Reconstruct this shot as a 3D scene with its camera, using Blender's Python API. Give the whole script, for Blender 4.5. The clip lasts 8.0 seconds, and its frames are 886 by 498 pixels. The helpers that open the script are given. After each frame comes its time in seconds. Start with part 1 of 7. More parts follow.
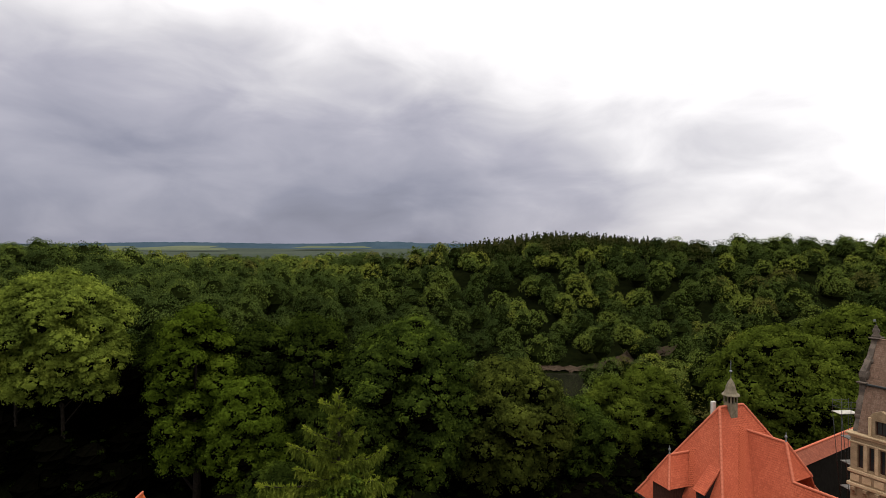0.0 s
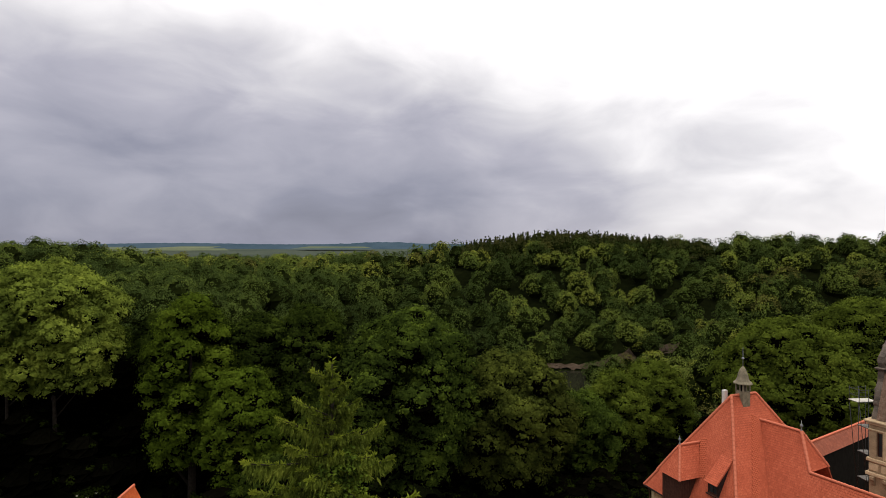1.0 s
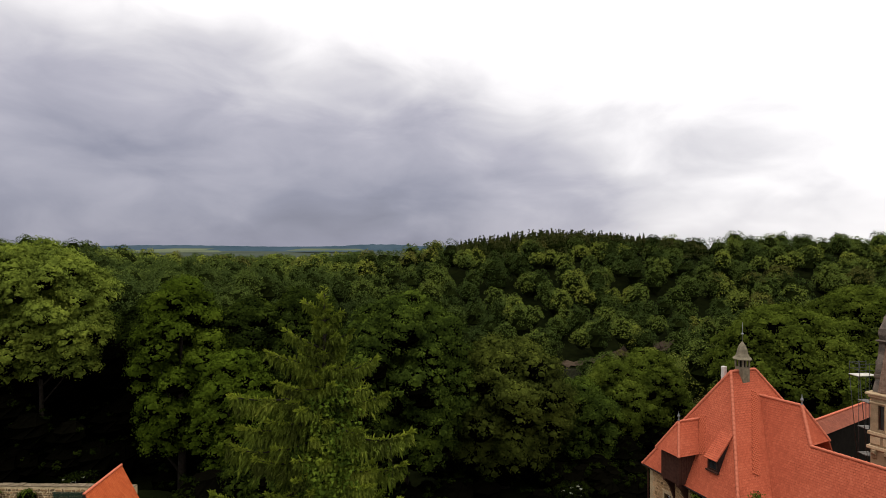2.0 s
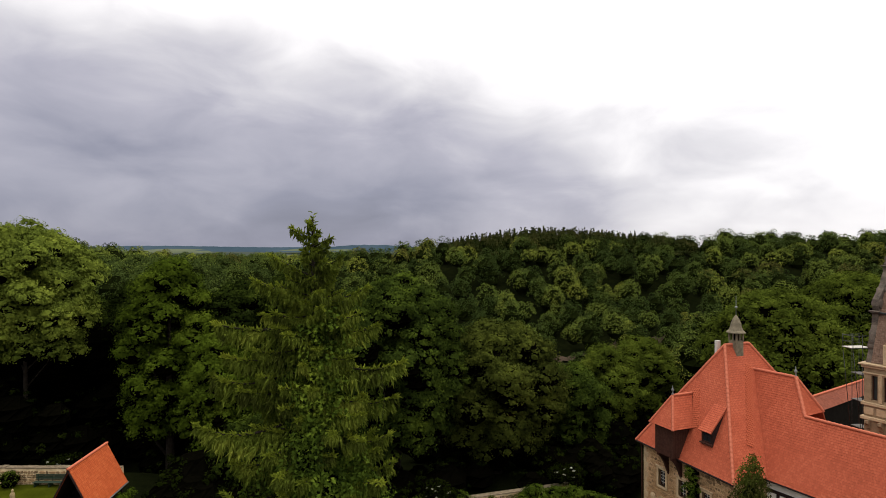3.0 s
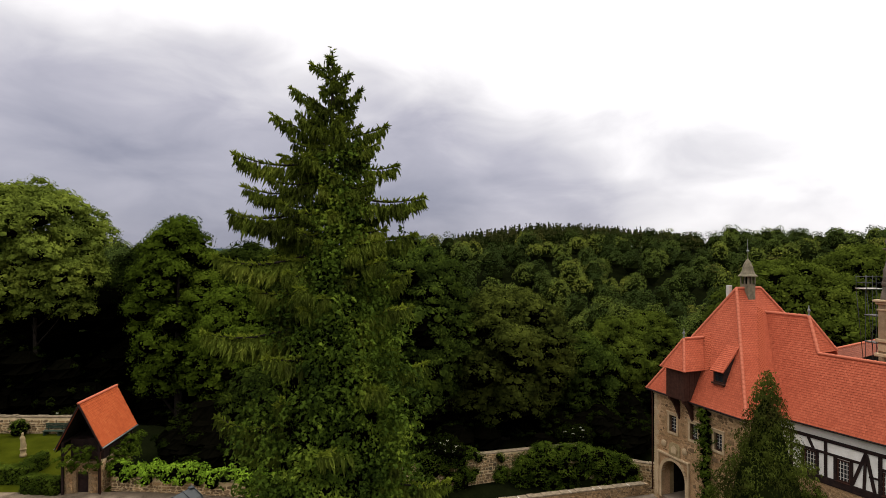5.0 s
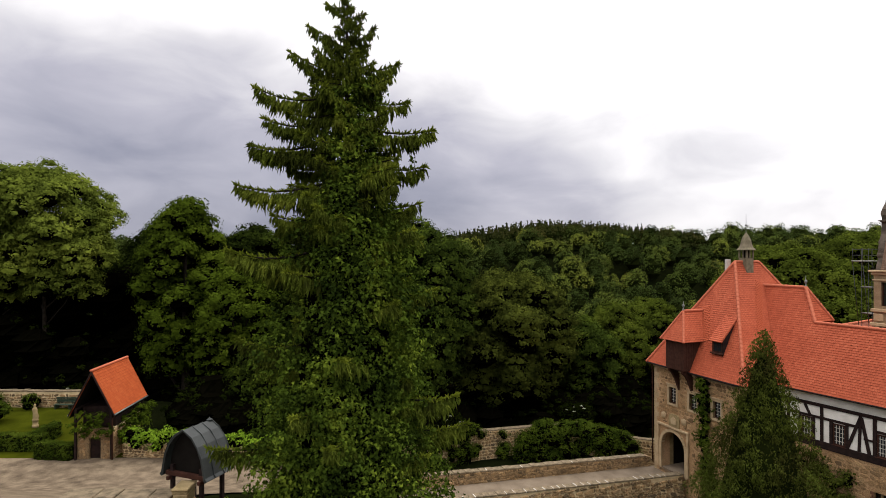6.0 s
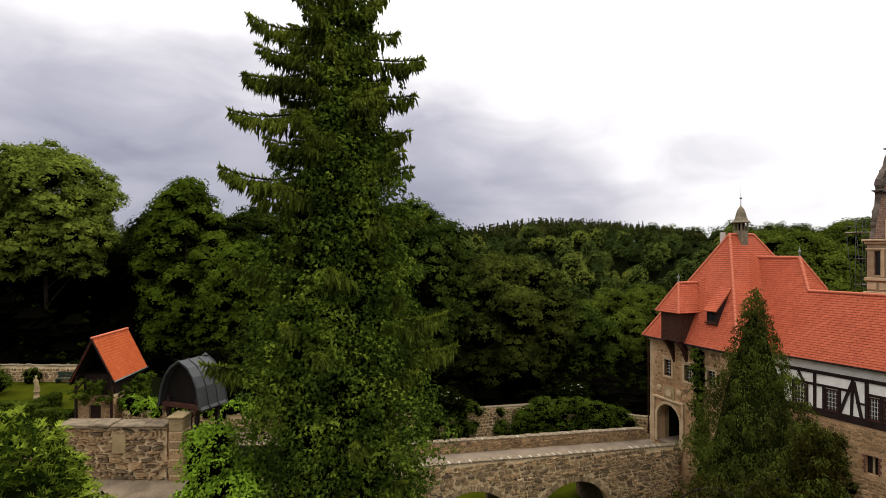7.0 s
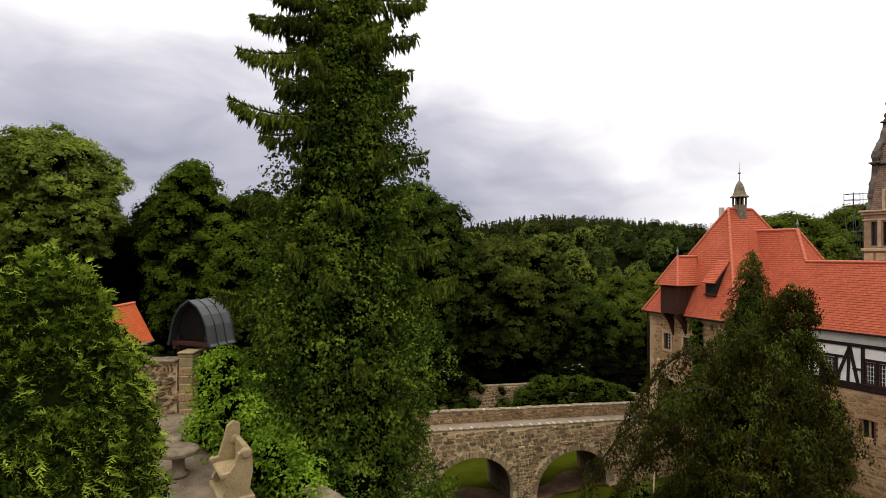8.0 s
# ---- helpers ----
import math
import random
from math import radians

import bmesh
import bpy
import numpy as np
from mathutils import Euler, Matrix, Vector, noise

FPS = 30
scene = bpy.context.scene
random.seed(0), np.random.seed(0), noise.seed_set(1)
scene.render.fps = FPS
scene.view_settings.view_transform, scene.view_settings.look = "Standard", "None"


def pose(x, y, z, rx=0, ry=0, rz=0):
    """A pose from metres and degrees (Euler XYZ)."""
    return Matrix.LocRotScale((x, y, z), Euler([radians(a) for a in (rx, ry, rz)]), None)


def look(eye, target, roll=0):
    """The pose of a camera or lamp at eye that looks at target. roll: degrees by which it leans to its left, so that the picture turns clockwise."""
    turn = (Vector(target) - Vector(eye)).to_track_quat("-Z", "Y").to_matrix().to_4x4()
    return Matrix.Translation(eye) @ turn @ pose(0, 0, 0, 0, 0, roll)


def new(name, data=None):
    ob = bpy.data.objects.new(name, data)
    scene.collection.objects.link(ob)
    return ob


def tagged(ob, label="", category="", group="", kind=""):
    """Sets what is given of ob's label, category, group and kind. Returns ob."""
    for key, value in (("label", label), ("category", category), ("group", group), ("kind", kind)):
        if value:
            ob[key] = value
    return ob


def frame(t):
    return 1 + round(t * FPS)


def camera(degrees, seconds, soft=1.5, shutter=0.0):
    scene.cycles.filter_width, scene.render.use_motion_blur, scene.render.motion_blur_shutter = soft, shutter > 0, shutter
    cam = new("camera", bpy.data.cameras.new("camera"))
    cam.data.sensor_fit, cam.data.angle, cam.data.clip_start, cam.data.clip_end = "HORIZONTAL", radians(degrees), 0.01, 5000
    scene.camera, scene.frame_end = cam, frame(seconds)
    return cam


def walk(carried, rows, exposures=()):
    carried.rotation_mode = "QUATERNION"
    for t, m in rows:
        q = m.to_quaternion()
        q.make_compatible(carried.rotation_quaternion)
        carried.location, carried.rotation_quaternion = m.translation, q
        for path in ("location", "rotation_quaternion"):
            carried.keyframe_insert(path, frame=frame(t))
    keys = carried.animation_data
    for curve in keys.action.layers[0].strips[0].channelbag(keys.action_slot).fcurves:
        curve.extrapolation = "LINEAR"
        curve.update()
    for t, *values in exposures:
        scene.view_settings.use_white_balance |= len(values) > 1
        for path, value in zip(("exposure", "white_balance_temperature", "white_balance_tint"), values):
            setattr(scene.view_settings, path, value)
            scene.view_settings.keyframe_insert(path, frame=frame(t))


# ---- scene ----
# A drone sinks in front of a castle gatehouse. Rows: t, x, y, z, yaw, pitch, roll.
cam = camera(78.0, 8.0, soft=0.9)
ROWS = [
    (0.0, 0.00, 0.00, 32.00, -0.01, -0.59, -0.03),
    (0.5, -0.02, 0.98, 31.54, 0.07, -0.57, -0.07),
    (1.0, -0.07, 1.72, 30.44, 0.05, -0.52, -0.12),
    (2.5, -0.21, 2.81, 26.68, -0.99, -0.13, -0.03),
    (3.0, -0.21, 3.09, 25.49, -1.37, -0.12, -0.07),
    (3.5, -0.27, 3.27, 24.17, -1.52, -0.05, -0.07),
    (4.0, -0.33, 3.35, 22.80, -1.35, 0.10, -0.02),
    (4.5, -0.48, 3.41, 21.48, -1.05, 0.18, 0.03),
    (6.0, -0.95, 2.26, 17.98, -0.80, 0.26, 0.06),
    (6.5, -0.70, 2.03, 16.75, -0.63, 0.25, 0.11),
    (7.0, -0.52, 1.84, 15.44, -0.61, 0.39, 0.10),
    (7.5, -0.48, 1.50, 14.18, -0.60, 0.39, 0.08),
    (8.0, -0.47, 1.20, 13.15, -0.35, 0.42, 0.03),
]
walk(cam, [(t, pose(x, y, z, 90 + pitch, -roll, yaw)) for t, x, y, z, yaw, pitch, roll in ROWS],
     [(0.0, -0.55), (2.5, -0.5), (4.5, -0.45), (6.0, -0.38), (8.0, -0.28)])

# ---- light ----
SUN_AZ, SUN_EL = radians(72), radians(64)  # to the right, behind cloud
ZENITH = 2.2  # the cloud overhead is brighter than at the horizon


def nodes_of(tree):
    n, l = tree.nodes, tree.links
    n.clear()
    return n, l


def math_node(n, l, op, a, b=None):
    k = n.new("ShaderNodeMath")
    k.operation = op
    for i, v in enumerate((a, b)):
        if v is None:
            continue
        if isinstance(v, (int, float)):
            k.inputs[i].default_value = v
        else:
            l.new(v, k.inputs[i])
    return k.outputs[0]


def ramp(n, l, fac, stops):
    r = n.new("ShaderNodeValToRGB")
    e = r.color_ramp.elements
    while len(e) < len(stops):
        e.new(0.5)
    for el, (p, c) in zip(e, stops):
        el.position, el.color = p, (*c, 1)
    l.new(fac, r.inputs[0])
    return r.outputs[0]


def mix_rgb(n, l, fac, a, b, mode="MIX"):
    m = n.new("ShaderNodeMix")
    m.data_type, m.blend_type = "RGBA", mode
    for i, v in ((0, fac), (6, a), (7, b)):
        if isinstance(v, (int, float)):
            m.inputs[i].default_value = v
        elif isinstance(v, tuple):
            m.inputs[i].default_value = (*v, 1)
        else:
            l.new(v, m.inputs[i])
    return m.outputs[2]


def noise_fac(n, l, vec, scale, detail=4.0, rough=0.55, distortion=0.0):
    k = n.new("ShaderNodeTexNoise")
    k.inputs["Scale"].default_value, k.inputs["Detail"].default_value = scale, detail
    k.inputs["Roughness"].default_value, k.inputs["Distortion"].default_value = rough, distortion
    if vec is not None:
        l.new(vec, k.inputs["Vector"])
    return k.outputs["Fac"]


def build_sky():
    world = bpy.data.worlds.new("overcast")
    scene.world = world
    world.use_nodes = True
    n, l = nodes_of(world.node_tree)
    out, bg = n.new("ShaderNodeOutputWorld"), n.new("ShaderNodeBackground")
    sky_bg, mix = n.new("ShaderNodeBackground"), n.new("ShaderNodeMixShader")
    sky = n.new("ShaderNodeTexSky")
    sky.sky_type, sky.sun_disc = "NISHITA", False
    sky.sun_elevation, sky.sun_rotation = SUN_EL, SUN_AZ
    l.new(sky.outputs[0], sky_bg.inputs[0])
    sky_bg.inputs[1].default_value = 0.1
    co = n.new("ShaderNodeTexCoord").outputs["Generated"]
    sep = n.new("ShaderNodeSeparateXYZ")
    l.new(co, sep.inputs[0])
    x, y, z = sep.outputs
    # broad flat cloud masses, drawn out sideways
    com = n.new("ShaderNodeCombineXYZ")
    l.new(x, com.inputs[0])
    l.new(y, com.inputs[1])
    l.new(math_node(n, l, "MULTIPLY", z, 2.3), com.inputs[2])
    big = noise_fac(n, l, com.outputs[0], 2.3, 3.0, 0.5, 0.3)
    fine = noise_fac(n, l, com.outputs[0], 5.5, 6.0, 0.5, 0.4)
    # glow of the hidden sun: brighter towards it and higher up
    side = math_node(n, l, "MULTIPLY", math_node(n, l, "MAXIMUM", math_node(n, l, "ADD", x, 0.1), 0.0), 0.72)
    tall = math_node(n, l, "MINIMUM", math_node(n, l, "MAXIMUM", z, 0.0), 0.6)
    glow = math_node(n, l, "ADD", side, math_node(n, l, "MULTIPLY", math_node(n, l, "MULTIPLY", tall, tall), 4.0))
    cloud = math_node(n, l, "ADD", math_node(n, l, "MULTIPLY", math_node(n, l, "SUBTRACT", big, 0.39), 0.4),
                      math_node(n, l, "MULTIPLY", math_node(n, l, "SUBTRACT", fine, 0.16), 0.5))
    total = math_node(n, l, "ADD", glow, cloud)
    col = ramp(n, l, total, [(0.0, (0.306, 0.313, 0.405)), (0.2, (0.462, 0.468, 0.588)), (0.42, (0.737, 0.722, 0.835)), (0.62, (1.15, 1.12, 1.17)), (0.85, (1.75, 1.7, 1.7))])
    high = n.new("ShaderNodeMapRange")
    high.inputs[1].default_value, high.inputs[2].default_value = 0.42, 1.0
    high.inputs[3].default_value, high.inputs[4].default_value = 1.0, ZENITH
    l.new(z, high.inputs[0])
    l.new(high.outputs[0], bg.inputs[1])
    l.new(col, bg.inputs[0])
    mix.inputs[0].default_value = 0.93
    l.new(sky_bg.outputs[0], mix.inputs[1])
    l.new(bg.outputs[0], mix.inputs[2])
    l.new(mix.outputs[0], out.inputs[0])


build_sky()
sun = new("sun", bpy.data.lights.new("sun", "SUN"))
sun.data.energy, sun.data.angle, sun.data.color = 1.25, radians(20), (1.0, 0.93, 0.8)
sun.matrix_world = look((0, 0, 0), (-math.sin(SUN_AZ) * math.cos(SUN_EL), -math.cos(SUN_AZ) * math.cos(SUN_EL), -math.sin(SUN_EL)))

# ---- materials ----
def new_mat(name):
    m = bpy.data.materials.new(name)
    m.use_nodes = True
    n, l = nodes_of(m.node_tree)
    out, b = n.new("ShaderNodeOutputMaterial"), n.new("ShaderNodeBsdfPrincipled")
    l.new(b.outputs[0], out.inputs[0])
    return m, n, l, b, out


def obj_vec(n):
    return n.new("ShaderNodeTexCoord").outputs["Object"]


def bump_to(n, l, b, height, strength, dist):
    k = n.new("ShaderNodeBump")
    k.inputs["Strength"].default_value, k.inputs["Distance"].default_value = strength, dist
    l.new(height, k.inputs["Height"])
    l.new(k.outputs[0], b.inputs["Normal"])


def plain(name, a, c, scale=2.0, rough=0.8, metal=0.0, bump=0.3, dist=0.02, fine=14.0):
    """Two tones at two scales, with a grain in relief."""
    m, n, l, b, _ = new_mat(name)
    v = obj_vec(n)
    big, small = noise_fac(n, l, v, scale), noise_fac(n, l, v, scale * fine, 5.0)
    f = math_node(n, l, "ADD", math_node(n, l, "MULTIPLY", big, 0.6), math_node(n, l, "MULTIPLY", small, 0.4))
    l.new(ramp(n, l, f, [(0.36, a), (0.64, c)]), b.inputs["Base Color"])
    b.inputs["Roughness"].default_value, b.inputs["Metallic"].default_value = rough, metal
    b.inputs["Specular IOR Level"].default_value = 0.0 if rough >= 1 else 0.12 if rough > 0.75 else 0.5
    bump_to(n, l, b, small, bump, dist)
    return m


def leafy(name, dark, mid, light, patch=0.25, back=0.11):
    m, n, l, b, out = new_mat(name)
    v = n.new("ShaderNodeNewGeometry")
    big = noise_fac(n, l, v.outputs["Position"], patch, 3.0)
    one = v.outputs["Random Per Island"]
    f = math_node(n, l, "ADD", math_node(n, l, "MULTIPLY", big, 0.85), math_node(n, l, "MULTIPLY", math_node(n, l, "SUBTRACT", one, 0.5), 0.12))
    col = ramp(n, l, f, [(0.28, dark), (0.46, mid), (0.66, light)])
    l.new(col, b.inputs["Base Color"])
    b.inputs["Roughness"].default_value = 0.7
    b.inputs["Specular IOR Level"].default_value = 0.0
    tr, mx = n.new("ShaderNodeBsdfTranslucent"), n.new("ShaderNodeMixShader")
    l.new(col, tr.inputs[0])
    mx.inputs[0].default_value = back
    l.new(b.outputs[0], mx.inputs[1])
    l.new(tr.outputs[0], mx.inputs[2])
    l.new(mx.outputs[0], out.inputs[0])
    return m


def toned_leaves(name, tones, back=0.11):
    """Foliage of many trees: one tone a tree, from the tone attribute, and a little change leaf by leaf."""
    m, n, l, b, out = new_mat(name)
    at = n.new("ShaderNodeAttribute")
    at.attribute_name = "tone"
    one = n.new("ShaderNodeNewGeometry").outputs["Random Per Island"]
    col = ramp(n, l, at.outputs["Fac"], tones)
    k = math_node(n, l, "ADD", math_node(n, l, "MULTIPLY", one, 0.4), 0.8)
    col = mix_rgb(n, l, 1.0, col, k, "MULTIPLY")
    l.new(col, b.inputs["Base Color"])
    b.inputs["Roughness"].default_value = 0.7
    b.inputs["Specular IOR Level"].default_value = 0.0
    tr, mx = n.new("ShaderNodeBsdfTranslucent"), n.new("ShaderNodeMixShader")
    l.new(col, tr.inputs[0])
    mx.inputs[0].default_value = back
    l.new(b.outputs[0], mx.inputs[1])
    l.new(tr.outputs[0], mx.inputs[2])
    l.new(mx.outputs[0], out.inputs[0])
    return m


def rubble(name, tones, mortar, size=0.4, joint=0.06, flat=0.6, bump=0.6):
    """Rough stones of many tones between mortar joints."""
    m, n, l, b, _ = new_mat(name)
    mp = n.new("ShaderNodeMapping")
    mp.inputs["Scale"].default_value = (1 / size, 1 / size, 1 / (size * flat))
    l.new(obj_vec(n), mp.inputs[0])
    warp = n.new("ShaderNodeTexNoise")
    warp.inputs["Scale"].default_value = 1.6
    l.new(mp.outputs[0], warp.inputs["Vector"])
    vec = mix_rgb(n, l, 0.22, mp.outputs[0], warp.outputs["Color"], "ADD")
    cell, edge = n.new("ShaderNodeTexVoronoi"), n.new("ShaderNodeTexVoronoi")
    edge.feature = "DISTANCE_TO_EDGE"
    for k in (cell, edge):
        l.new(vec, k.inputs["Vector"])
    pick = n.new("ShaderNodeSeparateColor")
    l.new(cell.outputs["Color"], pick.inputs[0])
    grain = noise_fac(n, l, obj_vec(n), 9.0, 6.0)
    stain = noise_fac(n, l, obj_vec(n), 0.35, 4.0)
    tone = ramp(n, l, pick.outputs[0], [(i / (len(tones) - 1), t) for i, t in enumerate(tones)])
    tone = mix_rgb(n, l, math_node(n, l, "MULTIPLY", grain, 0.55), tone, (0.09, 0.08, 0.06), "MIX")
    k = n.new("ShaderNodeMapRange")
    k.inputs[1].default_value, k.inputs[2].default_value = joint * 0.5, joint * 1.6
    l.new(edge.outputs["Distance"], k.inputs[0])
    col = mix_rgb(n, l, k.outputs[0], mortar, tone)
    dirt = ramp(n, l, stain, [(0.4, (0.62, 0.58, 0.5)), (0.62, (1.0, 1.0, 1.0))])
    l.new(mix_rgb(n, l, 1.0, col, dirt, "MULTIPLY"), b.inputs["Base Color"])
    b.inputs["Roughness"].default_value = 0.92
    b.inputs["Specular IOR Level"].default_value = 0.2
    h = math_node(n, l, "ADD", k.outputs[0], math_node(n, l, "MULTIPLY", grain, 0.5))
    bump_to(n, l, b, h, bump, 0.06)
    return m


def tile_mat(name, tones, width=0.2, course=0.3):
    """Fired clay tiles: tone tile by tile, rounded across, weathered in patches. Along the UV map, in metres."""
    m, n, l, b, _ = new_mat(name)
    uv = n.new("ShaderNodeTexCoord").outputs["UV"]
    br = n.new("ShaderNodeTexBrick")
    br.inputs["Color1"].default_value, br.inputs["Color2"].default_value = (0, 0, 0, 1), (1, 1, 1, 1)
    br.inputs["Mortar"].default_value = (0.5, 0.5, 0.5, 1)
    br.inputs["Scale"].default_value, br.inputs["Mortar Size"].default_value = 1.0, 0.008
    br.inputs["Brick Width"].default_value, br.inputs["Row Height"].default_value = width, course
    l.new(uv, br.inputs["Vector"])
    pick = n.new("ShaderNodeSeparateColor")
    l.new(br.outputs["Color"], pick.inputs[0])
    weather = noise_fac(n, l, obj_vec(n), 0.5, 5.0)
    f = math_node(n, l, "ADD", math_node(n, l, "MULTIPLY", pick.outputs[0], 0.4), math_node(n, l, "MULTIPLY", weather, 0.6))
    col = ramp(n, l, f, [(0.2, tones[0]), (0.5, tones[1]), (0.8, tones[2])])
    col = mix_rgb(n, l, math_node(n, l, "MULTIPLY", br.outputs["Fac"], 0.3), col, (0.16, 0.04, 0.025))
    l.new(col, b.inputs["Base Color"])
    b.inputs["Roughness"].default_value = 0.7
    b.inputs["Specular IOR Level"].default_value = 0.12
    sx = n.new("ShaderNodeSeparateXYZ")
    l.new(uv, sx.inputs[0])
    wave = math_node(n, l, "ABSOLUTE", math_node(n, l, "SINE", math_node(n, l, "MULTIPLY", sx.outputs[0], math.pi / width)))
    bump_to(n, l, b, math_node(n, l, "SUBTRACT", wave, br.outputs["Fac"]), 0.45, 0.03)
    return m


LEAF = leafy("broad_leaves", (0.0135, 0.0216, 0.0043), (0.0358, 0.0543, 0.0082), (0.0977, 0.1360, 0.0145), patch=0.3)
# the broad leaves scaled down: shade on the left-hand trees put into colour
LEAF_SHADED = leafy("shaded_broad_leaves", (0.0080, 0.0127, 0.0025), (0.0210, 0.0319, 0.0049), (0.0575, 0.0800, 0.0086), patch=0.3)
LEAF_OLIVE = leafy("olive_leaves", (0.0183, 0.0234, 0.0050), (0.0484, 0.0594, 0.0100), (0.1043, 0.1215, 0.0179), patch=0.25)
LEAF_ASH = leafy("ash_leaves", (0.0293, 0.04046, 0.005803), (0.06225, 0.0837, 0.01016), (0.1135, 0.1395, 0.01741), patch=0.3)
LEAF_LIME = leafy("lime_leaves", (0.0234, 0.0364, 0.0039), (0.0513, 0.0769, 0.0068), (0.0890, 0.1211, 0.0114))
LEAF_WILLOW = leafy("willow_leaves", (0.0640, 0.0862, 0.0135), (0.1331, 0.1675, 0.0234), (0.2218, 0.2587, 0.0358))
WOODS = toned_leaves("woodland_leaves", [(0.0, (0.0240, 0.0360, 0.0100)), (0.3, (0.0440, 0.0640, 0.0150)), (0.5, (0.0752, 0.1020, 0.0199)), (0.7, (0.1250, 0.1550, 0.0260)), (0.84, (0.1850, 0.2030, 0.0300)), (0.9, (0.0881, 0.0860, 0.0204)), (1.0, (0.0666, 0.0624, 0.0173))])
PINES = leafy("pine_needles", (0.01782, 0.02574, 0.00693), (0.042, 0.046, 0.0125), (0.075, 0.066, 0.02), patch=0.12)
NEEDLE = leafy("spruce_needles", (0.0368, 0.0445, 0.0086), (0.0963, 0.1254, 0.0157), (0.2240, 0.2464, 0.0336), patch=0.9)
SHOOTS = leafy("new_spruce_shoots", (0.0875, 0.1125, 0.0125), (0.1750, 0.2125, 0.0225), (0.3125, 0.3500, 0.0375), patch=0.7)
IVY = leafy("ivy_leaves", (0.0155, 0.0267, 0.0049), (0.0620, 0.0963, 0.0109), (0.2025, 0.2581, 0.0264), patch=0.9)
# near-black leaf tones carry the shade at the foot of the trees
LEAF_HEAVY_SHADE = leafy("shade_coloured_leaves", (0.0035, 0.0055, 0.001), (0.008, 0.012, 0.0016), (0.016, 0.022, 0.0027))
IVY_PALE = leafy("pale_ivy_leaves", (0.0671, 0.1189, 0.0098), (0.1439, 0.2378, 0.0171), (0.2399, 0.3737, 0.0306), patch=0.8)
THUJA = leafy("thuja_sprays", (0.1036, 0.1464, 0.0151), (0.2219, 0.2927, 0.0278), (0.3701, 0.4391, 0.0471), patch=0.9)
# darker thuja copy: shade between the sprays put into colour
THUJA_SHADE = leafy("shaded_thuja_leaves", (0.0079, 0.0151, 0.0021), (0.0161, 0.0286, 0.0035), (0.0286, 0.0462, 0.0051), patch=0.9)
YEW = leafy("drooping_sprays", (0.0316, 0.0304, 0.0079), (0.0517, 0.0661, 0.0100), (0.1003, 0.1190, 0.0185), patch=0.3)
WEEPING = leafy("brown_weeping_sprays", (0.0175, 0.0124, 0.0029), (0.0282, 0.0281, 0.0044), (0.0414, 0.0560, 0.0068), patch=1.1)
HEDGE = leafy("hedge_leaves", (0.02188, 0.03534, 0.005049), (0.05049, 0.07573, 0.008419), (0.101, 0.1346, 0.01515), patch=0.8)
BLOSSOM = plain("elder_blossom", (0.6, 0.58, 0.45), (0.75, 0.73, 0.6), 3.0, 1.0)
BARK = plain("bark", (0.012, 0.0095, 0.007), (0.034, 0.026, 0.019), 3.0, 0.95, bump=0.8, dist=0.05)
# almost black: the shade under the trees is put into the floor colour
GROUND = plain("shaded_woodland_floor", (0.003, 0.0042, 0.0015), (0.0078, 0.0096, 0.003), 0.3, 1.0, bump=0.6, dist=0.1)
# two core colours that put shade into the gaps between leaves
CORE_SHADE = plain("black_shade_core", (0.001, 0.001, 0.0005), (0.0025, 0.00225, 0.00125), 2.0, 1.0, bump=0.5)
CORE_SHADE_GREEN = plain("green_shade_core", (0.006, 0.0085, 0.002), (0.012, 0.016, 0.0036), 0.4, 1.0, bump=0.5)
LAWN = plain("lawn", (0.02581, 0.03142, 0.002603), (0.05314, 0.06134, 0.004461), 0.5, 1.0, bump=0.6, dist=0.05, fine=40)
GRAVEL = plain("gravel", (0.0802, 0.0605, 0.0421), (0.2332, 0.1802, 0.1238), 1.1, 1.0, bump=0.7, dist=0.03, fine=22)
PAVING = plain("road_setts", (0.1244, 0.0943, 0.06555), (0.2191, 0.1725, 0.1256), 0.7, 0.9, bump=0.5, dist=0.02, fine=30)
MUD = plain("stream_mud", (0.0432, 0.0252, 0.0133), (0.1152, 0.0696, 0.0377), 0.8, 0.9, bump=0.5, dist=0.04, fine=12)
STONE = rubble("rubble_stone", [(0.1101, 0.06801, 0.03862), (0.3146, 0.2109, 0.1104), (0.4407, 0.2992, 0.1655), (0.1888, 0.1225, 0.06622), (0.4721, 0.3264, 0.1876)], (0.5664, 0.3944, 0.2207), 0.5)
FACADE = rubble("facade_stone", [(0.3358, 0.1896, 0.0902), (0.5597, 0.3360, 0.1692), (0.6436, 0.4020, 0.2143), (0.4058, 0.2340, 0.1184)], (0.6296, 0.4020, 0.2200), 0.45, 0.09, bump=0.5)
BAY_STONE = plain("bay_sandstone", (0.17, 0.118, 0.066), (0.36, 0.262, 0.155), 1.3, 0.9, bump=0.5)
DRESSED = plain("dressed_sandstone", (0.3276, 0.228, 0.1254), (0.5292, 0.396, 0.2394), 1.2, 0.9, bump=0.3)
PALE_STONE = plain("pale_limestone", (0.204, 0.1474, 0.07267), (0.3876, 0.2959, 0.1534), 1.6, 0.9, bump=0.4)
TILES = tile_mat("clay_tiles", [(0.3450, 0.0721, 0.0330), (0.4200, 0.0917, 0.0429), (0.4900, 0.1198, 0.0583)], 0.17, 0.19)
KIOSK_TILES = tile_mat("new_clay_tiles", [(0.323, 0.0589, 0.01539), (0.4085, 0.08075, 0.02138), (0.45, 0.108, 0.033)], 0.2, 0.24)
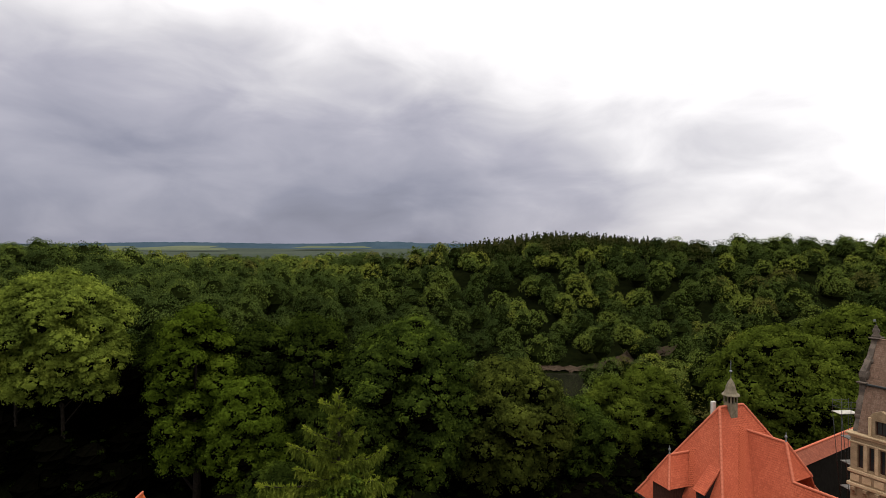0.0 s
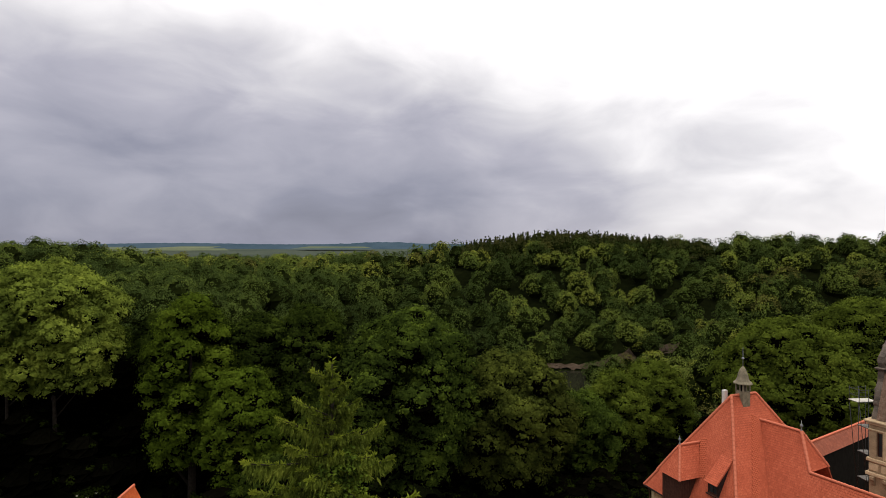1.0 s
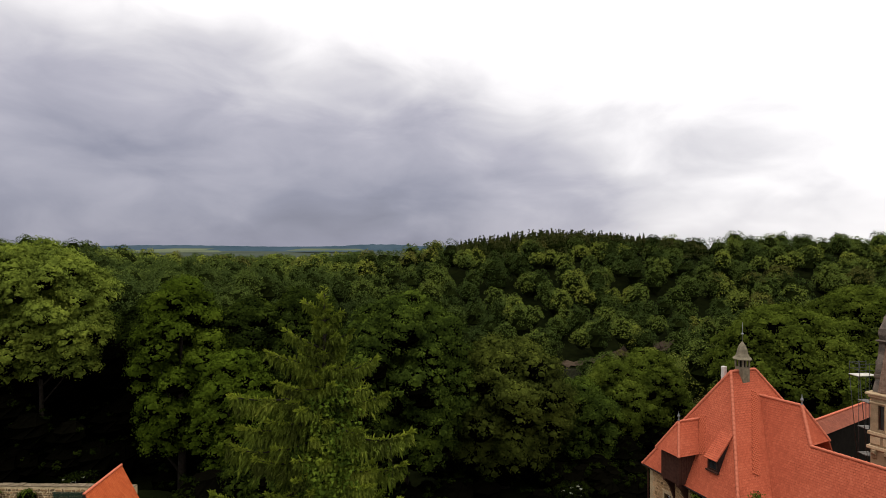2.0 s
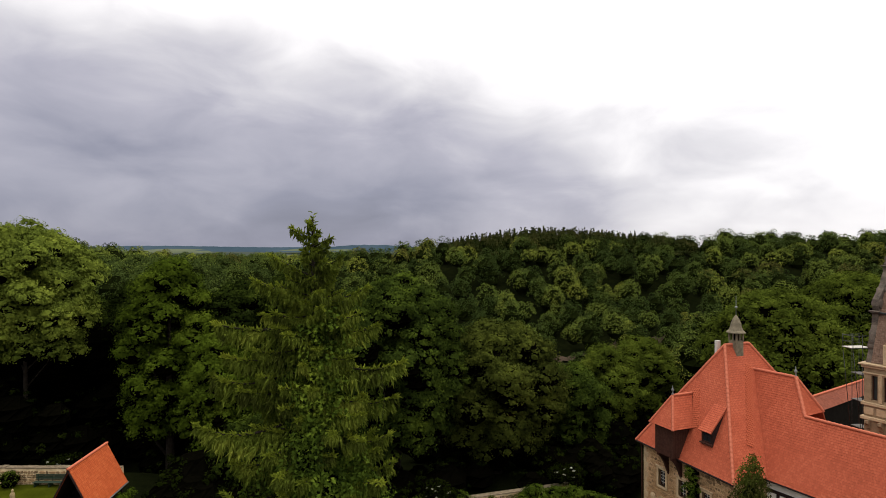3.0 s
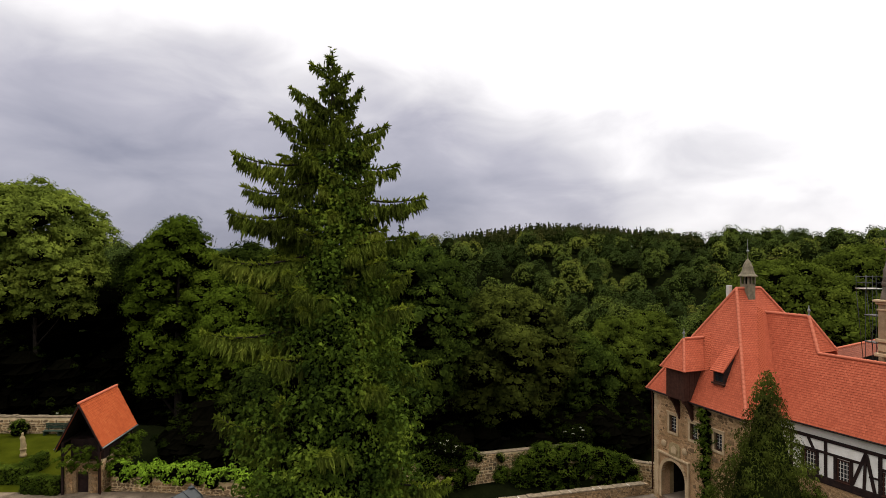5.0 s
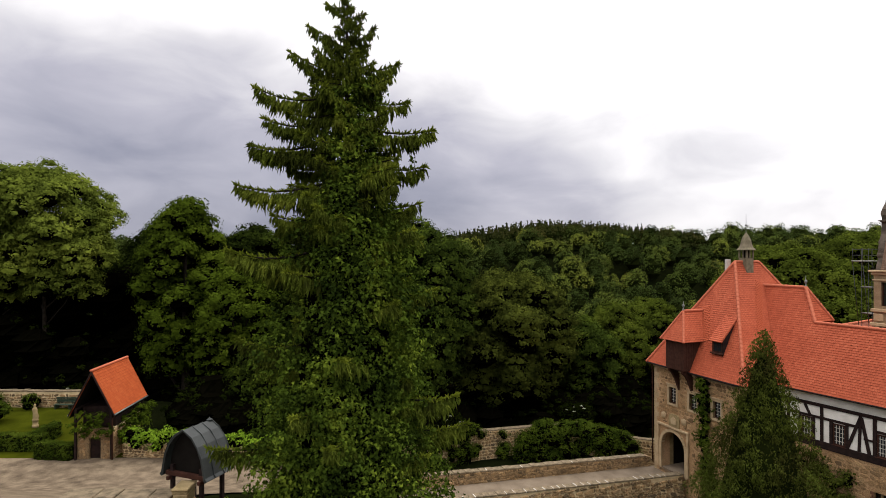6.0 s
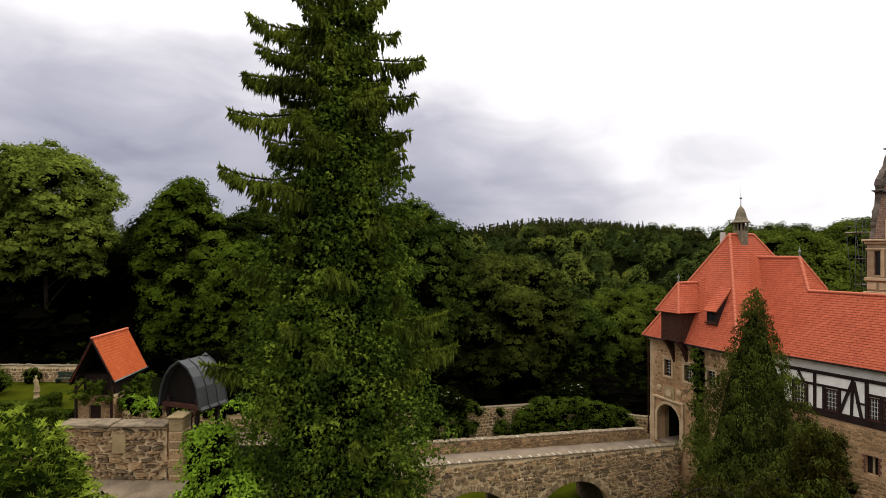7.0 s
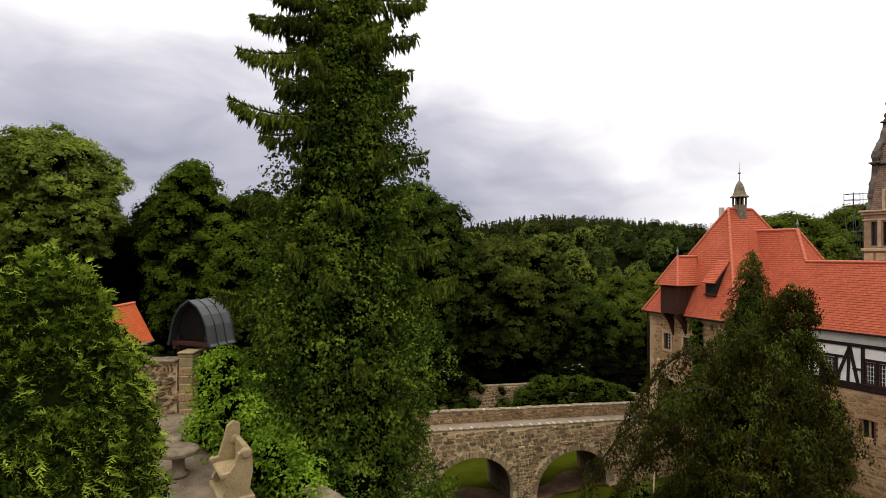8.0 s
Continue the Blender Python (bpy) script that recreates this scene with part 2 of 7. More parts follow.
OLD_TILES = tile_mat("old_plain_tiles", [(0.1091, 0.0682, 0.0443), (0.1637, 0.1023, 0.0682), (0.2046, 0.1364, 0.0955)], 0.16, 0.16)
BRICK = plain("dark_brick", (0.09, 0.04, 0.026), (0.17, 0.08, 0.05), 4.0, 0.9)
VALLEY = plain("valley_clay", (0.36, 0.074, 0.033), (0.5, 0.125, 0.06), 6.0, 0.8)
RIDGE = plain("ridge_clay", (0.4, 0.095, 0.05), (0.54, 0.17, 0.095), 1.5, 0.8)
PLASTER = plain("white_plaster", (0.7, 0.66, 0.59), (0.88, 0.84, 0.77), 1.3, 0.9, bump=0.15)
TIMBER = plain("black_timber", (0.0096, 0.0064, 0.0064), (0.032, 0.0176, 0.0144), 3.0, 0.85, bump=0.5)
BROWN_WOOD = plain("red_brown_wood", (0.0325, 0.01287, 0.00884), (0.065, 0.02632, 0.01657), 4.0, 0.85)
LEAD = plain("weathered_lead", (0.13, 0.14, 0.14), (0.24, 0.25, 0.24), 1.5, 0.5, metal=0.5, bump=0.2)
SLATE = plain("slate_sheet", (0.0120, 0.0156, 0.0156), (0.0300, 0.0360, 0.0348), 1.6, 0.55, metal=0.0, bump=0.2)
GRIME = plain("grimy_sandstone", (0.045, 0.038, 0.032), (0.16, 0.125, 0.095), 1.6, 0.95, bump=0.6)
SHINGLE = plain("grey_shingle", (0.105, 0.09, 0.0585), (0.252, 0.21, 0.1395), 3.0, 0.9)
STEEL = plain("galvanised_steel", (0.0381, 0.0390, 0.0398), (0.0624, 0.0633, 0.0641), 3.0, 0.4, metal=0.8, bump=0.1)
GREY_PLANK = plain("grey_scaffold_plank", (0.12, 0.11, 0.1), (0.2, 0.19, 0.17), 2.0, 0.9)
WORN_TILES = tile_mat("weathered_clay_tiles", [(0.1600, 0.0440, 0.0240), (0.2240, 0.0640, 0.0336), (0.2720, 0.0880, 0.0480)], 0.18, 0.24)
LIMEWASH = plain("worn_limewash", (0.4, 0.37, 0.32), (0.62, 0.59, 0.53), 2.5, 0.95)
PLANK = plain("scaffold_plank", (0.45, 0.42, 0.36), (0.6, 0.57, 0.5), 2.0, 0.85)
WATER = plain("dark_water", (0.008, 0.009, 0.005), (0.014, 0.014, 0.008), 0.05, 0.03, bump=0.005, dist=0.01)
WATER.node_tree.nodes["Principled BSDF"].inputs["Specular IOR Level"].default_value = 0.06
ROCK = plain("river_rock", (0.03072, 0.0192, 0.01224), (0.0691, 0.048, 0.02992), 0.15, 0.95, bump=0.8, dist=0.4)
FIELD = plain("far_fields", (0.0126, 0.0216, 0.0126), (0.0405, 0.0522, 0.0288), 0.004, 0.95, bump=0.0)
HAY = plain("mown_field", (0.06, 0.078, 0.05), (0.115, 0.125, 0.075), 0.006, 1.0, bump=0.0)
# bluish tone puts the haze of distance into the ridge colour
HAZE_HILL = plain("hazy_forest_hill", (0.02869, 0.04875, 0.06469), (0.04463, 0.0675, 0.08625), 0.01, 1.0, bump=0.0)
# near black that stands for the shade inside buildings
INTERIOR_SHADE = plain("interior_shade", (0.008, 0.007, 0.006), (0.015, 0.013, 0.011), 2.0, 1.0)
GREEN_PAINT = plain("green_paint", (0.0072, 0.02, 0.0084), (0.0144, 0.032, 0.0132), 3.0, 0.6)


def glass_mat():
    m, n, l, b, _ = new_mat("window_glass")
    b.inputs["Base Color"].default_value = (0.02, 0.023, 0.025, 1)
    b.inputs["Roughness"].default_value = 0.08
    return m


GLASS = glass_mat()

# ---- building helpers ----
def thing(name, label, category, group="", kind="", at=(0, 0, 0), turn=0.0):
    ob = new(name)
    ob.matrix_world = pose(*at, 0, 0, turn)
    ob.empty_display_size = 0.2
    return tagged(ob, label, category, group, kind)


def mesh_from(name, verts, faces, mats, uvs=None, idx=None, smooth=False):
    me = bpy.data.meshes.new(name)
    me.from_pydata([tuple(v) for v in verts], [], [tuple(f) for f in faces])
    for m in (mats if isinstance(mats, (list, tuple)) else [mats]):
        me.materials.append(m)
    if uvs is not None:
        lay = me.uv_layers.new(name="UVMap")
        lay.data.foreach_set("uv", np.asarray(uvs, dtype=np.float32).ravel())
    if idx is not None:
        me.polygons.foreach_set("material_index", np.asarray(idx, dtype=np.int32))
    if smooth:
        me.polygons.foreach_set("use_smooth", np.ones(len(me.polygons), dtype=bool))
    me.update()
    return me


def quad_mesh(name, verts, mat, tone=None):
    """Loose leaves from an array of n x 3 x 3 or n x 4 x 3, quickly."""
    s = verts.shape[1]
    v = np.asarray(verts, dtype=np.float32).reshape(-1, 3)
    k = len(v) // s
    me = bpy.data.meshes.new(name)
    me.vertices.add(len(v))
    me.vertices.foreach_set("co", v.ravel())
    me.loops.add(len(v))
    me.loops.foreach_set("vertex_index", np.arange(len(v), dtype=np.int32))
    me.polygons.add(k)
    me.polygons.foreach_set("loop_start", np.arange(0, s * k, s, dtype=np.int32))
    me.materials.append(mat)
    if tone is not None:
        me.attributes.new("tone", "FLOAT", "POINT").data.foreach_set("value", np.repeat(np.asarray(tone, dtype=np.float32), s))
    me.update(calc_edges=True)
    return me


def put(name, me, parent=None, label="", m=None):
    """Links a mesh as one object, in the parent's own space."""
    ob = new(name, me)
    if parent:
        ob.parent = parent
    if m is not None:
        ob.matrix_basis = m
    return tagged(ob, label)


def part(name, bm, material, parent, label="", m=None, smooth=False):
    me = bpy.data.meshes.new(name)
    bm.to_mesh(me)
    bm.free()
    me.materials.append(material)
    if smooth:
        me.polygons.foreach_set("use_smooth", np.ones(len(me.polygons), dtype=bool))
    return put(name, me, parent, label, m)


def box_bm(x0, x1, y0, y1, z0, z1, bevel=0.0, bm=None, m=None):
    own = bm is None
    bm = bm or bmesh.new()
    g = bmesh.ops.create_cube(bm, size=1.0)
    for v in g["verts"]:
        v.co = Vector((x0 + (v.co.x + 0.5) * (x1 - x0), y0 + (v.co.y + 0.5) * (y1 - y0), z0 + (v.co.z + 0.5) * (z1 - z0)))
        if m is not None:
            v.co = m @ v.co
    if bevel and own:
        bmesh.ops.bevel(bm, geom=bm.edges[:], offset=bevel, segments=1, affect="EDGES")
    return bm


def tube(points, radii, sides=8):
    """A tapered tube along points: verts, faces."""
    pts = [Vector(p) for p in points]
    verts, faces = [], []
    for i, p in enumerate(pts):
        d = (pts[min(i + 1, len(pts) - 1)] - pts[max(i - 1, 0)]).normalized()
        a = d.orthogonal().normalized()
        b = d.cross(a)
        for k in range(sides):
            t = 2 * math.pi * k / sides
            verts.append(p + (a * math.cos(t) + b * math.sin(t)) * radii[i])
    for i in range(len(pts) - 1):
        for k in range(sides):
            k2 = (k + 1) % sides
            faces.append((i * sides + k, i * sides + k2, (i + 1) * sides + k2, (i + 1) * sides + k))
    faces.append(tuple(range(sides - 1, -1, -1)))
    faces.append(tuple(range((len(pts) - 1) * sides, len(pts) * sides)))
    return verts, faces


def tubes_mesh(name, list_of, mat, smooth=True):
    vs, fs = [], []
    for v, f in list_of:
        k = len(vs)
        vs += v
        fs += [tuple(i + k for i in q) for q in f]
    return mesh_from(name, vs, fs, mat, smooth=smooth)


def lathe(profile, sides=16, at=(0, 0, 0)):
    """A turned body from (radius, height) pairs: verts, faces."""
    verts, faces = [], []
    for r, z in profile:
        for k in range(sides):
            t = 2 * math.pi * (k + 0.5) / sides
            verts.append((at[0] + r * math.cos(t), at[1] + r * math.sin(t), at[2] + z))
    for i in range(len(profile) - 1):
        for k in range(sides):
            k2 = (k + 1) % sides
            faces.append((i * sides + k, i * sides + k2, (i + 1) * sides + k2, (i + 1) * sides + k))
    faces.append(tuple(range(sides - 1, -1, -1)))
    faces.append(tuple(range((len(profile) - 1) * sides, len(profile) * sides)))
    return verts, faces


def leaf_quads(rng, centres, out, size, fold=0.35, spread=0.6, aspect=1.5, droop=0.0, small=False):
    """Small folded leaves at centres, facing roughly along out. n x 4 x 3; small ones are single facets, n x 3 x 3."""
    k = len(centres)
    nrm = out + rng.normal(0, spread, (k, 3))
    nrm /= np.linalg.norm(nrm, axis=1, keepdims=True) + 1e-9
    ref = rng.normal(0, 1, (k, 3))
    ref[:, 2] -= droop * 3
    a = ref - (ref * nrm).sum(1, keepdims=True) * nrm
    a /= np.linalg.norm(a, axis=1, keepdims=True) + 1e-9
    b = np.cross(nrm, a)
    s = (size * rng.uniform(0.6, 1.35, (k, 1))) * 0.5
    w = s / aspect
    if small:
        return np.stack([centres - a * s * 0.6 - b * w, centres + a * s, centres - a * s * 0.6 + b * w], 1)
    up = nrm * s * fold
    return np.stack([centres - a * s, centres + b * w + up, centres + a * s, centres - b * w + up * rng.uniform(-0.5, 1, (k, 1))], 1)


def clip_poly(poly, key, lo, hi):
    """Cuts a convex polygon to lo <= key(p) <= hi."""
    for sign, lim in ((1, lo), (-1, hi)):
        res = []
        for i, p in enumerate(poly):
            q = poly[(i + 1) % len(poly)]
            fp, fq = sign * (key(p) - lim), sign * (key(q) - lim)
            if fp >= 0:
                res.append(p)
            if fp * fq < 0:
                res.append(p + (q - p) * (fp / (fp - fq)))
        poly = res
        if len(poly) < 3:
            return []
    return poly


def tiled_slope(name, poly, mat, parent, course=0.19, lip=0.026, thick=0.12, label=""):
    """A roof slope: a slab with one overlapping lip for each course of tiles."""
    p = [Vector(q) for q in poly]
    nrm = (p[1] - p[0]).cross(p[2] - p[0]).normalized()
    if nrm.z < 0:
        nrm = -nrm
        p.reverse()
    along = Vector((-nrm.y, nrm.x, 0)).normalized()
    up = nrm.cross(along)
    if up.z < 0:
        up = -up
    lo, hi = min(q.dot(up) for q in p), max(q.dot(up) for q in p)
    verts, faces, uvs = [], [], []

    def add(pts):
        k = len(verts)
        verts.extend(pts)
        faces.append(tuple(range(k, k + len(pts))))
        uvs.extend((q.dot(along), q.dot(up) - lo) for q in pts)

    v = lo
    while v < hi - 1e-4:
        c = clip_poly(p, lambda q: q.dot(up), v, v + course)
        if c:
            top = min(v + course, hi)
            lifted = [q + nrm * (lip * (1 - (q.dot(up) - v) / course)) for q in c]
            add(lifted)
            low = [q for q in c if abs(q.dot(up) - v) < 1e-4]
            if len(low) == 2:
                a, b = low
                if (b - a).dot(along) < 0:
                    a, b = b, a
                add([a, b, b + nrm * lip, a + nrm * lip])
        v += course
    add([q - nrm * thick for q in reversed(p)])
    for i, q in enumerate(p):
        r = p[(i + 1) % len(p)]
        add([q - nrm * thick, r - nrm * thick, r, q])
    return put(name, mesh_from(name, verts, faces, mat, uvs=uvs), parent, label)


def wall_sheet(outline, holes, thick):
    """A bmesh slab in x (along) and z (up), from y = 0 back to y = thick, with holes right through it."""
    bm = bmesh.new()
    loops = []
    for loop in (outline, *holes):
        vs = [bm.verts.new((x, 0, z)) for x, z in loop]
        loops.append([bm.edges.new((vs[i], vs[(i + 1) % len(vs)])) for i in range(len(vs))])
    bmesh.ops.triangle_fill(bm, use_beauty=True, use_dissolve=False, edges=[e for lp in loops for e in lp], normal=(0, -1, 0))
    g = bmesh.ops.extrude_face_region(bm, geom=bm.faces[:])
    for v in g["geom"]:
        if isinstance(v, bmesh.types.BMVert):
            v.co.y += thick
    bmesh.ops.recalc_face_normals(bm, faces=bm.faces)
    return bm


def rect(x0, x1, z0, z1):
    return [(x0, z0), (x1, z0), (x1, z1), (x0, z1)]


def arch(x0, x1, z0, z1, n=12, full=True):
    """A round-headed opening whose crown is at z1."""
    r = (x1 - x0) / 2
    rise = min(r, (z1 - z0) * 0.75)
    pts = [(x0, z0), (x1, z0)]
    for i in range(n + 1):
        t = math.pi * i / n
        pts.append(((x0 + x1) / 2 + r * math.cos(t), z1 - rise + rise * math.sin(t)))
    return pts


def bars_bm(items):
    """Many boxes (x0, x1, y0, y1, z0, z1) in one bmesh, for the bars of one frame."""
    bm = bmesh.new()
    for it in items:
        box_bm(*it, bm=bm)
    return bm


def step(a, b, x):
    t = np.clip((x - a) / (b - a), 0, 1)
    return t * t * (3 - 2 * t)

# ---- ground ----
def ground_z(x, y):
    """Height of the ground: castle terrace, garden, moat, river valley, wooded hill, plain."""
    x, y = np.asarray(x, float), np.asarray(y, float)
    q = -0.342 * x + 0.94 * y
    terrace = 6.85 - 0.1 * np.clip(22.4 - y, 0, 6)
    garden = 6.85 - 5.4 * step(24, 43, y) + 0.85 * step(47, 57, y) * step(-26, -30, x)
    left = np.where(y < 24, terrace, garden)
    moat = -6.3 + 1.3 * step(48, 57, q) + 0 * x
    near = left + (moat - left) * step(-6.5, 0.5, x + 0.12 * np.clip(y - 22, 0, 30))
    # behind the back walls the ground falls to the river
    edge = np.where(x < -27, 60.0, np.where(x > 2, 58.5 + 0.364 * x + 0.6, 59.5))
    fall = -5.0 - 17.5 * step(8, 95, y - edge)
    side = step(-70, -10, x)
    flat = 3.0 + 14 * step(-150, -270, x) * step(190, 300, y) * (1 - step(360, 520, y))
    valley = flat * (1 - side) + fall * side
    z = near + (valley - near) * step(0, 7, y - edge)
    river = step(150, 172, y) * (1 - step(222, 232, y)) * side
    z = z - 3.0 * river
    crest = np.interp(x, [-150, -70, -35, 11, 36, 69, 110, 172, 300], [3, 5, 10, 16, 21, 25, 25, 22, 22])
    hill = -21.0 + (crest + 21.0) * step(226, 385, y)
    z = np.where(y > 226, z * (1 - side) + np.maximum(z, hill) * side, z)
    z = np.where((y > 250) & (x > -150), np.maximum(z, hill), z)
    far = step(520, 900, y)
    plain_z = 6 + 3 * np.sin(x / 310.0) + 2.5 * np.sin(y / 190.0)
    return z * (1 - far) + plain_z * far


def spaced(lo, hi, fine_lo, fine_hi, d):
    mid = np.arange(fine_lo, fine_hi + d, d)
    up, dn, g = [mid[-1]], [mid[0]], d
    while up[-1] < hi or dn[-1] > lo:
        g *= 1.09
        if up[-1] < hi:
            up.append(up[-1] + g)
        if dn[-1] > lo:
            dn.append(dn[-1] - g)
    return np.concatenate([dn[:0:-1], mid, up[1:]])


def build_ground():
    xs, ys = spaced(-4500, 4500, -50, 50, 1.0), spaced(-400, 4600, 5, 80, 1.0)
    gx, gy = np.meshgrid(xs, ys)
    gz = ground_z(gx, gy)
    rng = np.random.default_rng(3)
    gz = gz + rng.normal(0, 0.02, gz.shape)
    v = np.stack([gx, gy, gz], -1).reshape(-1, 3)
    nx, ny = len(xs), len(ys)
    i = (np.arange(ny - 1)[:, None] * nx + np.arange(nx - 1)).ravel()
    f = np.stack([i, i + 1, i + nx + 1, i + nx], 1)
    c = v[f].mean(1)
    # lawn in the garden and the moat, fields on the plain, woodland floor elsewhere
    lawn = (((c[:, 1] < 59) & (c[:, 1] > 6) & (c[:, 0] < np.where(c[:, 1] > 50, -31.5, -25.5))) | ((c[:, 1] < 58) & (c[:, 1] > 6) & (c[:, 0] > -2))).astype(int)
    idx = np.where(c[:, 1] > 620, 2, lawn)
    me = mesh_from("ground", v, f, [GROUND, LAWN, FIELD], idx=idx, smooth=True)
    tagged(new("ground", me), "green ground with lawn, moat and wooded hill", "ground", kind="structure")
    # river
    w = mesh_from("water", [(-60, 150, -21.8), (420, 150, -21.8), (420, 236, -21.8), (-60, 236, -21.8)], [(0, 1, 2, 3)], WATER)
    tagged(new("water", w), "dark still river water below the wooded hill", "water", kind="structure")

    # pale rocky shore below the wooded hill
    rng = np.random.default_rng(4)
    xs = np.arange(28, 118, 1.2)
    vs, fs = [], []
    for i, x in enumerate(xs):
        y = 229.5 + max(0, x - 62) * 0.5
        h = 0.6 + 6.5 * float(np.exp(-((x - 88) / 17.0) ** 2))
        for j in range(6):
            u = j / 5
            yy = y - 2.5 + (4 + h) * u + rng.normal(0, 0.5)
            vs.append((x + rng.normal(0, 0.3), yy, max(-22.3, float(ground_z(x, yy))) + 0.1 + 0.7 * u + rng.normal(0, 0.2) * (1 + h * 0.15)))
    for i in range(len(xs) - 1):
        for j in range(5):
            a = i * 6 + j
            fs.append((a, a + 6, a + 7, a + 1))
    tagged(new("river_bank", mesh_from("river_bank", vs, fs, ROCK)), "pale bare rocks along the river shore", "rocks", kind="structure")


build_ground()


def far_hills():
    """Low forested ridges on the horizon, distance haze put into their colour."""
    rng = np.random.default_rng(8)
    for y0, top, base, x0, x1, bumps in ((2600, 22, -20, -3600, 600, ((-300, 260, 19), (-1500, 500, 14), (-2600, 400, 22))),
                                         (3600, 26, -20, -4200, 1500, ((-420, 500, 10), (-1900, 700, 16)))):
        xs = np.linspace(x0, x1, 200)
        z = top + sum(h * np.exp(-((xs - c) / w) ** 2) for c, w, h in bumps) + rng.normal(0, 0.9, len(xs))
        verts, faces = [], []
        for x, h in zip(xs, z):
            verts += [(x, y0, base), (x, y0 + 160, h), (x, y0 + 600, base)]
        for i in range(len(xs) - 1):
            a, b = 3 * i, 3 * i + 3
            faces += [(a, b, b + 1, a + 1), (a + 1, b + 1, b + 2, a + 2)]
        me = mesh_from("far_ridge", verts, faces, HAZE_HILL, smooth=True)
        tagged(new("backdrop", me), "far forested ridge on the horizon with haze in its bluish colour", "hill", kind="structure")


far_hills()


def far_fields():
    """Pale fields lying on the plain before the far ridges."""
    for x0, x1, y0, y1, z in ((-1720, -1330, 2150, 2500, 13.5), (-1250, -980, 2250, 2560, 14.5), (-1400, -760, 1900, 2050, 9.5), (-640, -300, 2300, 2480, 13.0), (-2100, -1800, 2300, 2540, 16.0)):
        me = mesh_from("far_field", [(x0, y0, z), (x1, y0 + 40, z), (x1 - 60, y1, z + 7), (x0 + 30, y1, z + 8)], [(0, 1, 2, 3)], HAY)
        tagged(new("field", me), "pale green mown field on the far plain", "field", "far fields")


far_fields()

# ---- gatehouse, wing and castle bay ----
GATE_AT, GATE_TURN = (20.3, 50.8, 0.0), 20.0     # local x runs along the front towards the viewer, y goes inward
WING_AT, WING_TURN = (28.1, 41.0, 0.0), 27.0


def stone_units():
    """Eight rough stones of unit size, faces towards -y."""
    rng = np.random.default_rng(77)
    res = []
    for i in range(8):
        j = lambda s: rng.uniform(-s, s)
        k = int(rng.integers(5, 8))
        ang = np.sort((np.arange(k) + rng.uniform(-0.22, 0.22, k)) * 2 * math.pi / k)
        sq = 1 / np.maximum(np.abs(np.cos(ang)), np.abs(np.sin(ang)))
        rim = np.stack([np.cos(ang) * sq * 0.5, np.sin(ang) * sq * 0.5], 1).clip(-0.53, 0.53) * rng.uniform(0.88, 1.04, (k, 1))
        v = [(x, 0.0, z) for x, z in rim] + [(x * 0.95, -0.6, z * 0.95) for x, z in rim] + [(x * 0.8 + j(0.04), -1.0 + j(0.15), z * 0.8 + j(0.04)) for x, z in rim]
        f = [tuple(range(2 * k, 3 * k))]
        for a in range(k):
            b = (a + 1) % k
            f += [(a, b, k + b, k + a), (k + a, k + b, 2 * k + b, 2 * k + a)]
        res.append((np.array(v), f))
    return res


UNITS = stone_units()


def stone_mat(name, tones):
    m, n, l, b, _ = new_mat(name)
    info, geo = n.new("ShaderNodeObjectInfo"), n.new("ShaderNodeNewGeometry")
    pick = math_node(n, l, "FRACT", math_node(n, l, "ADD", info.outputs["Random"], geo.outputs["Random Per Island"]))
    co = geo.outputs["Position"]
    grain, spot = noise_fac(n, l, co, 14.0, 6.0), noise_fac(n, l, co, 2.5, 4.0)
    col = ramp(n, l, pick, [(i / (len(tones) - 1), t) for i, t in enumerate(tones)])
    col = mix_rgb(n, l, 1.0, col, ramp(n, l, grain, [(0.35, (0.55, 0.52, 0.48)), (0.65, (1.15, 1.12, 1.05))]), "MULTIPLY")
    col = mix_rgb(n, l, math_node(n, l, "MULTIPLY", spot, 0.35), col, (0.2, 0.19, 0.13))
    l.new(col, b.inputs["Base Color"])
    b.inputs["Roughness"].default_value, b.inputs["Specular IOR Level"].default_value = 0.95, 0.15
    bump_to(n, l, b, grain, 0.7, 0.03)
    return m


TONES = [(0.0886, 0.0537, 0.0282), (0.2507, 0.1557, 0.0767), (0.4424, 0.2833, 0.1412), (0.1475, 0.0906, 0.0471), (0.5311, 0.3469, 0.1750), (0.3096, 0.1954, 0.0995), (0.1032, 0.0651, 0.0376)]
BOULDER = stone_mat("rubble_boulder", TONES)
MORTAR = plain("lime_mortar", (0.4631, 0.3470, 0.1987), (0.7178, 0.5575, 0.3384), 2.2, 0.95, bump=0.8, dist=0.04, fine=9)
WARM = stone_mat("facade_boulder", [(0.1426, 0.0770, 0.0352), (0.4514, 0.2695, 0.1298), (0.2614, 0.1507, 0.0726), (0.5584, 0.3575, 0.1815), (0.1901, 0.1067, 0.0517)])
BOULDERS = [BOULDER, WARM]
STONE_ME = [[mesh_from("stone", v, f, q) for v, f in UNITS] for q in BOULDERS]


